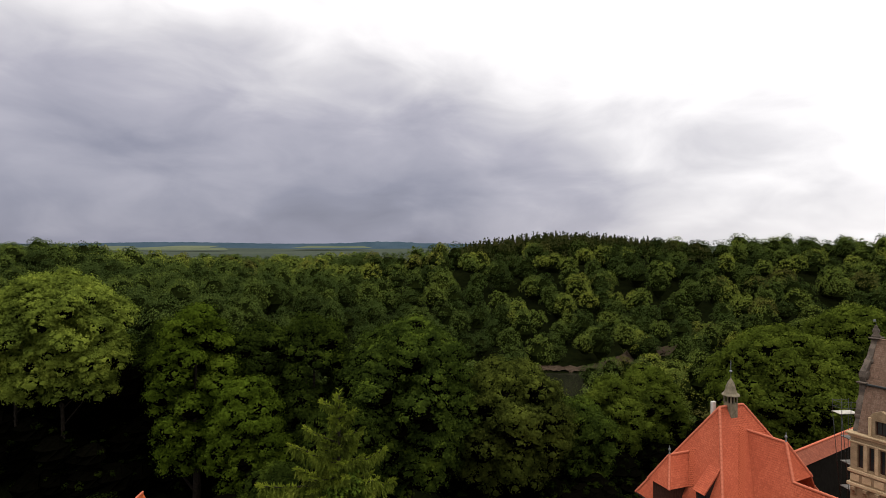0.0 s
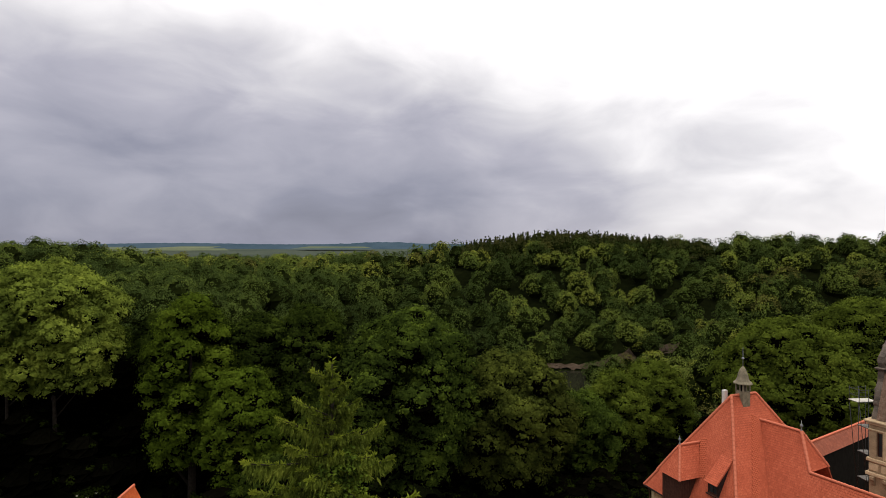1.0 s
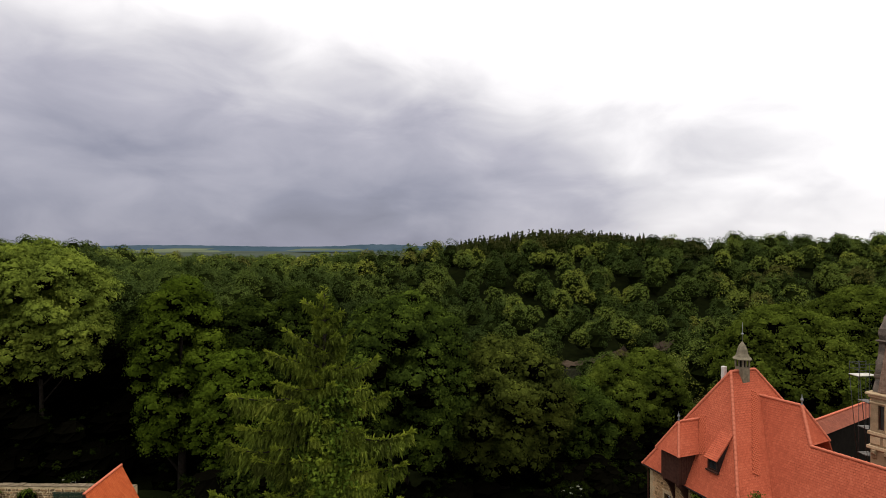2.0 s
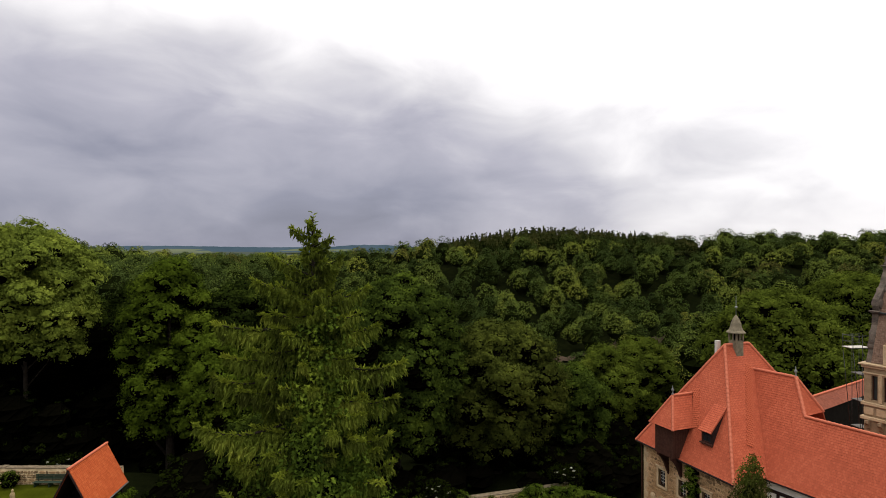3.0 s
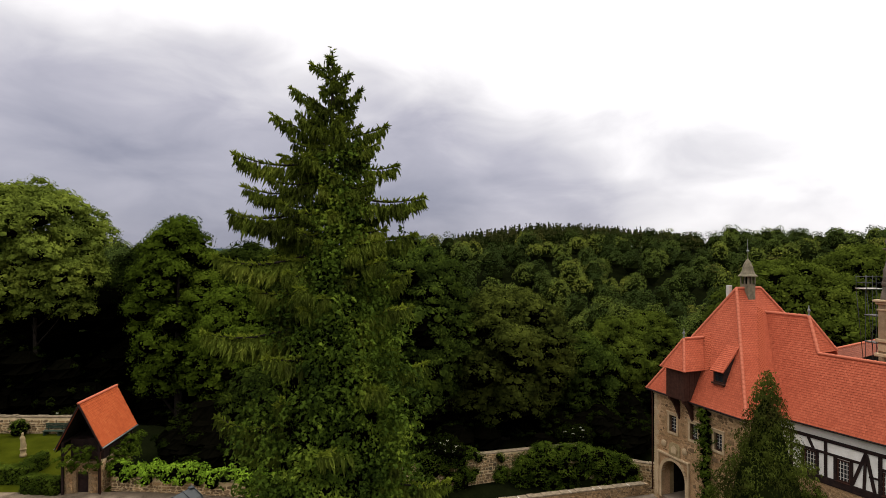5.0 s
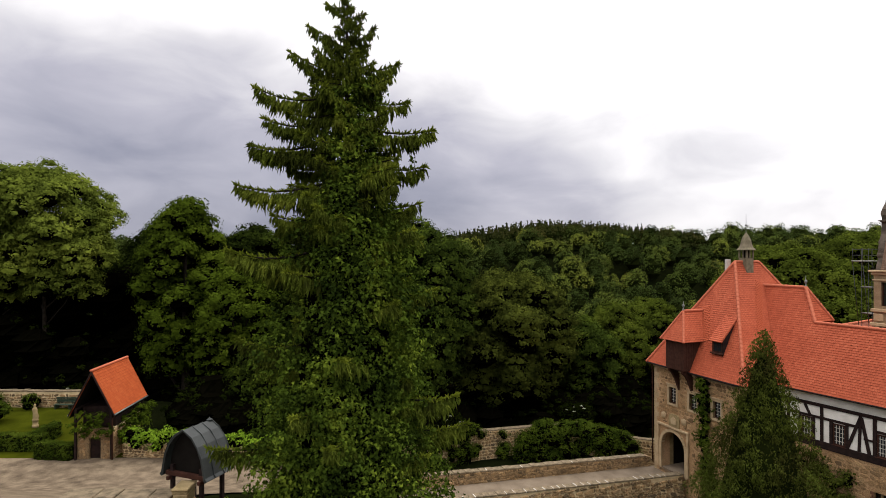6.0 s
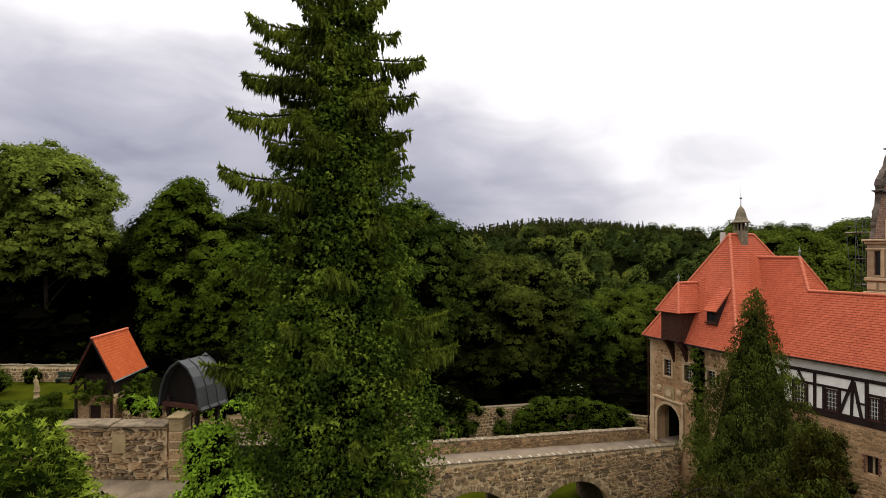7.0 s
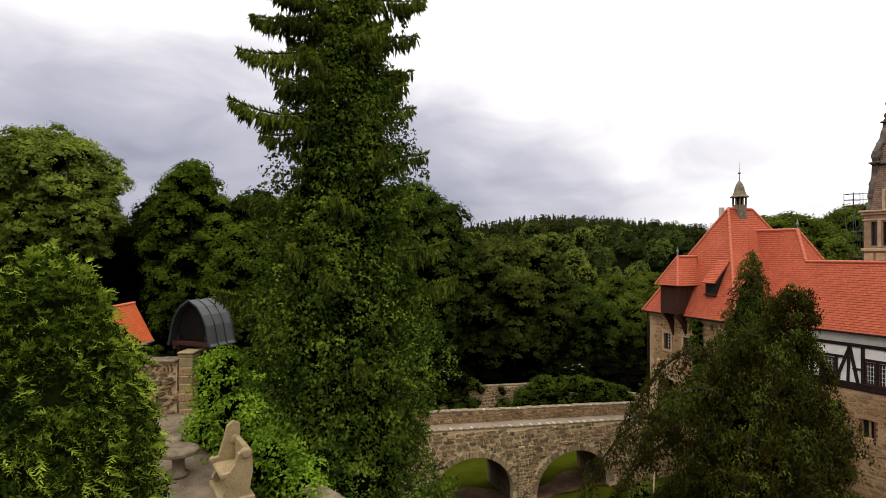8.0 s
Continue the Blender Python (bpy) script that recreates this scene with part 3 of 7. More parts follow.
def rubble_face(parent, x0, x1, z0, z1, inside, size, seed, proud=0.05, singles=300, y=0.0, near=None, turn=None, mat=0, flat=1.0):
    """Rough stones set in courses over a wall face at the given y; those nearest to `near` are single pieces."""
    rng = np.random.default_rng(seed)
    items = []
    z = z0
    while z < z1:
        h = size * flat * rng.uniform(0.28, 0.85)
        x = x0 + rng.uniform(-0.5, 0) * size
        while x < x1:
            w = size * rng.choice([0.4, 0.6, 0.85, 1.1, 1.5]) * rng.uniform(0.8, 1.2)
            hh = h * rng.uniform(0.78, 1.2)
            cx, cz = x + w / 2, z + h / 2 + rng.uniform(-0.12, 0.12) * h
            if all(inside(cx + a * w * 0.32, cz + b * hh * 0.32) for a in (-1, 1) for b in (-1, 1)):
                items.append((cx, cz, w * 0.92 - 0.014, hh * 0.9 - 0.014, rng.uniform(-14, 14), int(rng.integers(8)), proud * rng.uniform(0.5, 1.3)))
            x += w
        z += h
    near = near or ((x0 + x1) / 2, z1)
    items.sort(key=lambda q: math.hypot(q[0] - near[0], (q[1] - near[1]) * 2))
    vs, fs = [], []
    for i, (cx, cz, w, h, tw, u, pr) in enumerate(items):
        m = Matrix.Translation((cx, y, cz)) @ Matrix.Rotation(radians(tw), 4, "Y") @ Matrix.Diagonal((w, pr, h, 1))
        if turn is not None:
            m = turn @ m
        if i < singles:
            put("stone", STONE_ME[mat][u], parent, m=m)
        else:
            k = len(vs)
            vs += [tuple(m @ Vector(p)) for p in UNITS[u][0]]
            fs += [tuple(a + k for a in f) for f in UNITS[u][1]]
    if vs:
        tagged(put("rubble_rest", mesh_from("rubble_rest", vs, fs, BOULDERS[mat]), parent), kind="stuff")
    return len(items)


def local(turn):
    return turn - 90.0


def ridge_unit():
    """One half-round ridge tile, a little thicker at its lower end, one metre long along z."""
    v, f = tube([(0, 0, -0.04), (0, 0, 0.5), (0, 0, 1.0)], [1.12, 1.0, 0.86], 8)
    return mesh_from("ridge_tile", v, f, RIDGE, smooth=True)


RIDGE_TILE = ridge_unit()


def ridge_row(parent, a, b, radius=0.13, length=0.4):
    a, b = Vector(a), Vector(b)
    k = max(1, round((b - a).length / length))
    turn = (b - a).to_track_quat("Z", "Y").to_matrix().to_4x4()
    s = (b - a).length / k
    for i in range(k):
        put("ridge_tile", RIDGE_TILE, parent, m=Matrix.Translation(a.lerp(b, i / k)) @ turn @ Matrix.Diagonal((radius, radius, s * 1.05, 1)))


def bent_slope(parent, polys, mat, **k):
    for p in polys:
        tiled_slope("roof_slope", p, mat, parent, **k)


def window_in(parent, x0, x1, z0, z1, y, cols, rows, frame_mat, bar_mat, bar=0.035, fw=0.07, sill=None, name="window"):
    """A glazed window in a wall's plane: frame, pane, glazing bars, sill."""
    w = part(name, bars_bm([(x0, x0 + fw, y, y + 0.1, z0, z1), (x1 - fw, x1, y, y + 0.1, z0, z1), (x0 + fw, x1 - fw, y, y + 0.1, z0, z0 + fw), (x0 + fw, x1 - fw, y, y + 0.1, z1 - fw, z1)]), frame_mat, parent)
    part("pane", box_bm(x0 + fw * 0.6, x1 - fw * 0.6, y + 0.05, y + 0.065, z0 + fw * 0.6, z1 - fw * 0.6), GLASS, w)
    bars = []
    for i in range(1, cols):
        x = x0 + (x1 - x0) * i / cols
        bars.append((x - bar / 2, x + bar / 2, y + 0.015, y + 0.045, z0 + fw, z1 - fw))
    for i in range(1, rows):
        z = z0 + (z1 - z0) * i / rows
        bars.append((x0 + fw, x1 - fw, y + 0.02, y + 0.04, z - bar / 2, z + bar / 2))
    part("glazing_bar", bars_bm(bars), bar_mat, w)
    if sill:
        part("sill", box_bm(x0 - 0.06, x1 + 0.06, y - 0.14, y + 0.04, z0 - 0.09, z0 - 0.005, 0.012), sill, w)
    return w


def finial(parent, x, y, z, h=0.9, mat=None):
    prof = [(0.09, 0), (0.1, h * 0.08), (0.045, h * 0.2), (0.05, h * 0.35), (0.12, h * 0.48), (0.11, h * 0.6), (0.03, h * 0.7), (0.012, h)]
    put("finial", mesh_from("finial", *lathe(prof, 10, (x, y, z)), mat or LEAD, smooth=True), parent, "grey metal finial")


def build_gatehouse():
    g = thing("gatehouse", "stone castle gatehouse with steep red tiled hip roof", "building", at=GATE_AT, turn=local(GATE_TURN))
    x0, x1, depth, base, eave = -2.35, 7.3, 11.6, -8.0, 7.75
    wins = [(-0.52, 0.32, 4.42, 5.86), (1.82, 2.66, 4.42, 5.8), (4.3, 5.1, 4.42, 5.8)]
    holes = [arch(-1.42, 1.32, -1.75, 1.85, 18)] + [rect(*w) for w in wins]
    part("wall", wall_sheet(rect(x0, x1, base, eave), holes, 0.9), FACADE, g)
    part("wall", box_bm(x0, x0 + 0.9, 0.9, depth, base, eave), FACADE, g)
    part("wall", box_bm(x1 - 0.9, x1, 0.9, depth, base, eave), FACADE, g)
    part("wall", box_bm(x0, x1, depth, depth + 0.9, base, eave), FACADE, g)

    def clear(x, z):
        if -2.0 < x < 1.9 and z < 2.45 or -0.5 < x < 0.8 and 2.3 < z < 3.6 or z > 7.3 or x < -1.75:
            return False
        return not any(p - 0.3 < x < q + 0.3 and u - 0.3 < z < v + 0.35 for p, q, u, v in wins)

    rubble_face(g, x0, x1, -5.0, 7.3, clear, 0.5, 15, 0.035, singles=300, near=(0.5, 3.0), mat=1)
    # passage behind the gate: lit side and shaded depth put into colours, split set to the camera's view
    part("passage_wall", box_bm(-1.75, -1.44, 0.9, 1.35, -1.8, 2.4), PALE_STONE, g, "gate passage side, pale where light reaches it")
    part("passage_wall", box_bm(-1.75, -1.43, 1.35, 5.5, -1.8, 2.4), INTERIOR_SHADE, g)
    part("passage_wall", box_bm(1.34, 1.6, 0.9, 5.5, -1.8, 2.4), INTERIOR_SHADE, g)
    part("passage_ceiling", box_bm(-1.75, 1.6, 0.9, 5.5, 2.4, 2.6), INTERIOR_SHADE, g)
    part("passage_end", box_bm(-1.75, 1.6, 5.5, 5.7, -1.8, 2.6), INTERIOR_SHADE, g)
    part("passage_floor", box_bm(-1.75, 1.6, 0.0, 5.5, -2.0, -1.62), PAVING, g)
    # gate surround: arch stones inside a square frame
    r = 1.37
    for i in range(15):
        t0, t1 = math.pi * i / 15 + 0.012, math.pi * (i + 1) / 15 - 0.012
        bm = bmesh.new()
        cz, cx = 1.85 - r, -0.05
        ring = [(cx + q * math.cos(t), cz + q * math.sin(t)) for t in (t0, t1) for q in (r, r + 0.27)]
        vs = [[bm.verts.new((ring[k][0], y, ring[k][1])) for k in (0, 1, 3, 2)] for y in (-0.1, 0.3)]
        bm.faces.new(vs[0])
        bm.faces.new(vs[1][::-1])
        for k in range(4):
            bm.faces.new((vs[0][k], vs[1][k], vs[1][(k + 1) % 4], vs[0][(k + 1) % 4]))
        bmesh.ops.recalc_face_normals(bm, faces=bm.faces)
        part("arch_stone", bm, DRESSED, g)
    for s in (-1, 1):
        xa = -0.05 + s * (r + 0.135)
        for i in range(5):
            z = -1.75 + i * 0.445
            part("jamb_stone", box_bm(xa - 0.135, xa + 0.135, -0.1, 0.3, z + 0.01, z + 0.435, 0.012), DRESSED, g)
        xb = -0.05 + s * 1.75
        part("frame_moulding", box_bm(xb - 0.09, xb + 0.09, -0.16, 0.1, -1.6, 2.2, 0.015), DRESSED, g)
    part("frame_moulding", box_bm(-1.9, 1.8, -0.2, 0.1, 2.2, 2.38, 0.02), DRESSED, g)
    # coat of arms above it: slab with a rounded top and a plain relief, and two bosses
    part("arms_slab", wall_sheet([(-0.45, 2.42), (0.75, 2.42), (0.75, 3.2), (0.66, 3.42), (0.45, 3.52), (-0.15, 3.52), (-0.36, 3.42), (-0.45, 3.2)], [], 0.14), PALE_STONE, g, "carved pale stone coat of arms", m=Matrix.Translation((0, -0.13, 0)))
    part("arms_relief", wall_sheet([(-0.14, 2.66), (0.44, 2.66), (0.44, 3.1), (0.15, 3.36), (-0.14, 3.1)], [], 0.08), DRESSED, g, m=Matrix.Translation((0, -0.21, 0)))
    for x in (-1.15, 1.25):
        put("boss", mesh_from("boss", *lathe([(0.3, 0), (0.3, 0.08), (0.16, 0.16), (0.02, 0.18)], 14), DRESSED), g, m=pose(x, 0, 3.15, 90, 0, 0))
    # windows with dressed surrounds and iron grilles
    for a, b, c, d in wins:
        for it in ((a - 0.2, a, c - 0.2, d + 0.2), (b, b + 0.2, c - 0.2, d + 0.2), (a, b, d, d + 0.2), (a, b, c - 0.2, c)):
            part("window_surround", box_bm(it[0], it[1], -0.07, 0.3, it[2], it[3], 0.012), DRESSED, g)
        window_in(g, a, b, c, d, 0.22, 3, 5, BROWN_WOOD, LIMEWASH, bar=0.03)
        part("lintel_moulding", box_bm(a - 0.28, b + 0.28, -0.12, 0.1, d + 0.205, d + 0.3, 0.015), DRESSED, g)
    # corner stones
    for i in range(22):
        z = -2.2 + i * 0.45
        w = 0.55 if i % 2 else 0.34
        part("corner_stone", box_bm(x0 - 0.03, x0 + w, -0.03, 0.4, z + 0.012, z + 0.44, 0.015), DRESSED, g)
    # plaster band under the eaves, rain pipe at the corner
    part("eaves_moulding", box_bm(x0 - 0.05, x1, -0.14, 0.05, 7.35, 7.72, 0.03), DRESSED, g)
    put("rain_pipe", tubes_mesh("rain_pipe", [tube([(-2.2, -0.5, 7.6), (-2.45, -0.2, 7.1), (-2.5, -0.12, 6.6), (-2.5, -0.12, -1.5)], [0.06] * 4, 8)], BROWN_WOOD), g, "brown metal rain pipe")
    put("gutter", tubes_mesh("gutter", [tube([(x0 - 0.4, -0.58, 7.68), (x1 + 0.4, -0.58, 7.68)], [0.075, 0.075], 8)], TIMBER), g)
    # roof
    a, b, c, d = (x0 - 0.4, -0.55, 7.75), (x1 + 0.4, -0.55, 7.75), (x1 + 0.4, depth + 1.4, 7.75), (x0 - 0.4, depth + 1.4, 7.75)
    e, f = (2.85, 4.1, 17.1), (2.85, 6.9, 17.1)
    bent_slope(g, ((a, b, e), (b, c, f, e), (d, a, e, f), (c, d, f)), TILES)
    for p, q in ((a, e), (b, e), (c, f), (d, f), (e, f)):
        ridge_row(g, p, q)
    # boarded oriel over the gate, on two brackets
    ox0, ox1, of, oz0, oz1 = 0.35, 2.4, -1.2, 7.85, 10.4
    part("oriel_box", box_bm(ox0 + 0.05, ox1 - 0.05, of + 0.04, 1.3, oz0, oz1), INTERIOR_SHADE, g)
    k = 8
    for i in range(k):
        xa = ox0 + (ox1 - ox0) * i / k
        part("oriel_board", box_bm(xa + 0.008, xa + (ox1 - ox0) / k - 0.008, of, of + 0.04, oz0, oz1, 0.008), BROWN_WOOD, g)
        if i < 7:
            ya = of + 0.04 + i * 0.26
            for xs in (ox0, ox1 - 0.04):
                part("oriel_board", box_bm(xs, xs + 0.04, ya + 0.008, ya + 0.252, oz0 if ya < -0.3 else 8.4 + ya * 1.6, oz1, 0.008), BROWN_WOOD, g)
    for x in (0.62, 2.12):
        bm = wall_sheet([(0, 0), (0, 2.1), (-1.15, 2.1), (-1.15, 1.85), (-0.8, 1.6), (-0.45, 1.05), (-0.2, 0.45)], [], 0.2)
        part("oriel_bracket", bm, BROWN_WOOD, g, "dark curved timber bracket", m=pose(x - 0.1, 0, 5.78, 0, 0, 90) @ Matrix.Translation((0, -0.2, 0)))
    A, B, C, D = (0.05, -1.5, 10.35), (2.7, -1.5, 10.35), (2.7, 0.75, 10.35), (0.05, 0.75, 10.35)
    E, F = (1.4, -0.25, 12.85), (1.4, 1.9, 12.85)
    bent_slope(g, ((A, B, E), (B, C, F, E), (D, A, E, F)), TILES)
    for p, q in ((A, E), (B, E), (E, F)):
        ridge_row(g, p, q, 0.11, 0.34)
    finial(g, 1.4, -0.25, 12.9, 0.8)
    # shed dormer on the front slope
    bent_slope(g, ([(3.85, 0.0, 10.68), (5.1, 0.0, 10.68), (5.1, 1.9, 12.66), (3.85, 1.9, 12.66)],), TILES, thick=0.1)
    part("dormer_cheek", wall_sheet([(0.3, 9.45), (0.95, 10.8), (1.85, 12.5), (0.3, 10.86)], [], 0.1), TIMBER, g, m=pose(4.05, 0, 0, 0, 0, 90))
    part("dormer_cheek", wall_sheet([(0.3, 9.45), (0.95, 10.8), (1.85, 12.5), (0.3, 10.86)], [], 0.1), TIMBER, g, m=pose(5.02, 0, 0, 0, 0, 90))
    window_in(g, 4.0, 4.96, 9.75, 10.75, 0.3, 2, 2, BROWN_WOOD, TIMBER, fw=0.1)
    part("dormer_sill", box_bm(3.9, 5.06, 0.1, 0.4, 9.62, 9.74, 0.01), BROWN_WOOD, g)
    # ridge turret: shingled shaft, open lantern, bell roof, vane
    tx, ty, h = 2.95, 5.3, 0.4
    t = part("turret", wall_sheet(rect(-h, h, 0, 1.75), [], 2 * h), SHINGLE, g, "small weathered ridge turret with bell-shaped roof", m=Matrix.Translation((tx, ty - h, 15.7)))
    for sx in (-1, 1):
        for sy in (-1, 1):
            part("lantern_post", box_bm(sx * 0.36 - 0.06, sx * 0.36 + 0.06, h + sy * 0.36 - 0.06, h + sy * 0.36 + 0.06, 1.75, 2.5), SHINGLE, t)
    for sx, sy in ((0, -0.36), (0, 0.36), (-0.36, 0), (0.36, 0)):
        part("lantern_post", box_bm(sx - 0.05, sx + 0.05, h + sy - 0.05, h + sy + 0.05, 1.75, 2.5), SHINGLE, t)
    # solid dark block put in for the shade inside the open lantern
    part("lantern_core", box_bm(-0.24, 0.24, h - 0.24, h + 0.24, 1.76, 2.5), INTERIOR_SHADE, t)
    bell = [(0.8, 2.42), (0.8, 2.47), (0.6, 2.64), (0.48, 2.92), (0.41, 3.25), (0.28, 3.6), (0.1, 3.86), (0.04, 3.95)]
    put("bell_roof", mesh_from("bell_roof", *lathe(bell, 8, (0, h, 0)), SHINGLE), t)
    put("vane_rod", tubes_mesh("vane_rod", [tube([(0, h, 3.85), (0, h, 5.6)], [0.035, 0.012], 6)], LEAD), t)
    put("vane_ball", mesh_from("vane_ball", *lathe([(0.02, 4.5), (0.12, 4.57), (0.12, 4.64), (0.02, 4.72)], 10, (0, h, 0)), LEAD), t)
    part("chimney", box_bm(1.6, 1.9, 4.3, 4.7, 15.0, 17.3, 0.02), LIMEWASH, g, "small white chimney stub at the ridge")
    return g


def valley_band(parent, a, b, nrm, width=3):
    """Small tiles swept up the valley between two roof slopes, from world points."""
    a, b, nrm = Vector(a), Vector(b), Vector(nrm).normalized()
    up = (b - a).normalized()
    side = up.cross(nrm).normalized()
    nrm = side.cross(up)
    world = Matrix((side, up, nrm)).transposed().to_4x4()
    back = pose(*GATE_AT, 0, 0, local(GATE_TURN)).inverted()
    me = mesh_from("valley_tile", *lathe([(0.1, 0.0), (0.11, 0.012), (0.1, 0.04), (0.07, 0.045)], 8), VALLEY)
    k = int((b - a).length / 0.17)
    for i in range(k):
        for j in range(width):
            p = a.lerp(b, (i + 0.5) / k) + side * (0.2 * (j - (width - 1) / 2) + (0.1 if i % 2 else 0)) + nrm * 0.02
            put("valley_tile", me, parent, m=back @ Matrix.Translation(p) @ world @ Matrix.Rotation(-0.25, 4, "X"))


GATE = build_gatehouse()
valley_band(GATE, (24.85, 45.41, 9.9), (26.98, 49.29, 15.5), (0.28, -0.77, 0.57))
valley_band(GATE, (21.95, 48.39, 10.37), (22.88, 50.02, 13.23), (-0.78, -0.28, 0.55))


def build_wing():
    w = thing("gate_wing", "half-timbered castle wing with red tiled roof on a stone base", "building", at=WING_AT, turn=local(WING_TURN))
    x0, x1 = -7.4, 10.5
    low = [(1.95, 2.7, 0.35, 1.6)]
    part("wall", wall_sheet(rect(x0, x1, -8, 3.5), [rect(*q) for q in low], 0.8), FACADE, w)
    rubble_face(w, -4.5, 6.0, -4.0, 3.45, lambda x, z: z < 3.4 and not (1.65 < x < 3.0 and 0.15 < z < 1.8), 0.5, 16, 0.035, singles=150, near=(2.5, 2.0), mat=1)
    wins = [(-2.82, -1.98, 4.05, 5.62), (-0.62, 0.2, 4.05, 5.58), (2.12, 2.78, 4.05, 5.58), (2.98, 3.64, 4.05, 5.58), (5.6, 6.4, 4.05, 5.58), (7.6, 8.4, 4.05, 5.58)]
    part("plaster_panel", wall_sheet(rect(x0, x1, 3.5, 7.65), [rect(*q) for q in wins], 0.35), PLASTER, w, "white plaster infill", m=Matrix.Translation((0, 0.1, 0)))
    part("wall", box_bm(x0, x1, 6.2, 6.9, -8, 7.6), FACADE, w)
    part("wall", box_bm(x1 - 0.6, x1, 0.8, 6.2, -8, 7.6), FACADE, w)
    # timbers: (xa, za, xb, zb, thickness)
    beams = [(x0, 6.66, x1, 6.66, 0.24), (x0, 5.74, 1.0, 5.74, 0.17), (2.0, 5.72, x1, 5.72, 0.17), (x0, 3.78, x1, 3.78, 0.5),
             (-3.75, 3.9, -3.75, 6.6, 0.2), (-1.36, 3.9, -1.36, 6.6, 0.2), (2.0, 3.9, 2.0, 6.6, 0.22), (1.05, 3.9, 1.15, 6.6, 0.17),
             (0.3, 4.0, 1.15, 6.45, 0.19), (1.68, 4.0, 1.2, 6.45, 0.19), (1.35, 5.0, 2.0, 5.0, 0.12),
             (-4.62, 6.55, -5.1, 5.7, 0.2), (-2.55, 6.55, -2.18, 5.8, 0.17), (-5.9, 3.9, -5.9, 6.6, 0.2),
             (-2.92, 3.9, -2.92, 5.7, 0.17), (-1.9, 3.9, -1.9, 5.7, 0.15), (-0.73, 3.9, -0.73, 5.7, 0.2), (0.3, 3.9, 0.3, 5.7, 0.18),
             (2.88, 3.9, 2.88, 5.7, 0.17), (3.75, 3.9, 3.75, 6.6, 0.2), (5.0, 3.9, 5.0, 6.6, 0.2), (5.5, 3.9, 5.5, 5.7, 0.16), (6.5, 3.9, 6.5, 5.7, 0.16), (7.2, 3.9, 7.2, 6.6, 0.2), (8.7, 3.9, 8.7, 6.6, 0.2)]
    for xa, za, xb, zb, th in beams:
        ln = math.hypot(xb - xa, zb - za)
        m = Matrix.Translation((xa, 0.02, za)) @ Matrix.Rotation(-math.atan2(zb - za, xb - xa), 4, "Y")
        big = th > 0.4
        part("beam", box_bm(0, ln, -0.08 if big else -0.02, 0.2, -th / 2, th / 2, 0.012), TIMBER, w, m=m)
    for a, b, c, d in wins:
        window_in(w, a, b, c, d, 0.08, 4, 5, BROWN_WOOD, LIMEWASH, bar=0.03, fw=0.09, sill=BROWN_WOOD)
    for a, b, c, d in low:
        window_in(w, a, b, c, d, 0.3, 4, 1, TIMBER, TIMBER, bar=0.05)
        part("shutter_rail", box_bm(2.28, 2.42, 0.2, 0.26, c, d), PALE_STONE, w, "pale window mullion")
        for i in range(6):
            z = c + i * 0.21
            part("brick_edge", box_bm(a - (0.2 if i % 2 else 0.12), a - 0.005, -0.03, 0.25, z + 0.01, z + 0.2, 0.008), BRICK, w)
            part("brick_edge", box_bm(b + 0.005, b + (0.2 if i % 2 else 0.12), -0.03, 0.25, z + 0.01, z + 0.2, 0.008), BRICK, w)
    # sloping white soffit and gutter
    bm = bmesh.new()
    bm.faces.new([bm.verts.new(p) for p in ((x0, 0.06, 6.85), (x1, 0.06, 6.85), (x1, -0.1, 7.6), (x0, -0.1, 7.6))])
    part("soffit", bm, PLASTER, w, "white boarded soffit")
    put("gutter", tubes_mesh("gutter", [tube([(x0, -0.5, 7.56), (x1, -0.5, 7.56)], [0.07, 0.07], 8)], TIMBER), w)
    e = 7.62
    hip = (-4.2, 3.25, 15.1)
    j0, j1 = (-2.8, 1.95, 12.5), (-2.8, 4.5, 12.5)
    bent_slope(w, ([(-2.8, -0.5, e), (x1, -0.5, e), (x1, 1.95, 12.5), j0], [(-9.6, -0.5, e), (-2.8, -0.5, e), j0, hip, (-9.6, 3.25, 15.1)], [j0, j1, hip],
                   [(x1, 1.95, 12.5), (x1, 4.4, e), (-2.8, 4.4, e), j0], [hip, (-9.6, 3.25, 15.1), (-9.6, 7.0, e), (-2.8, 7.0, e), j1]), TILES)
    ridge_row(w, hip, j0)
    ridge_row(w, hip, j1)
    ridge_row(w, (-8.2, 3.25, 15.1), hip)
    ridge_row(w, j0, (x1, 1.95, 12.5), 0.12)
    finial(w, hip[0], hip[1], hip[2], 0.9)
    return w


build_wing()


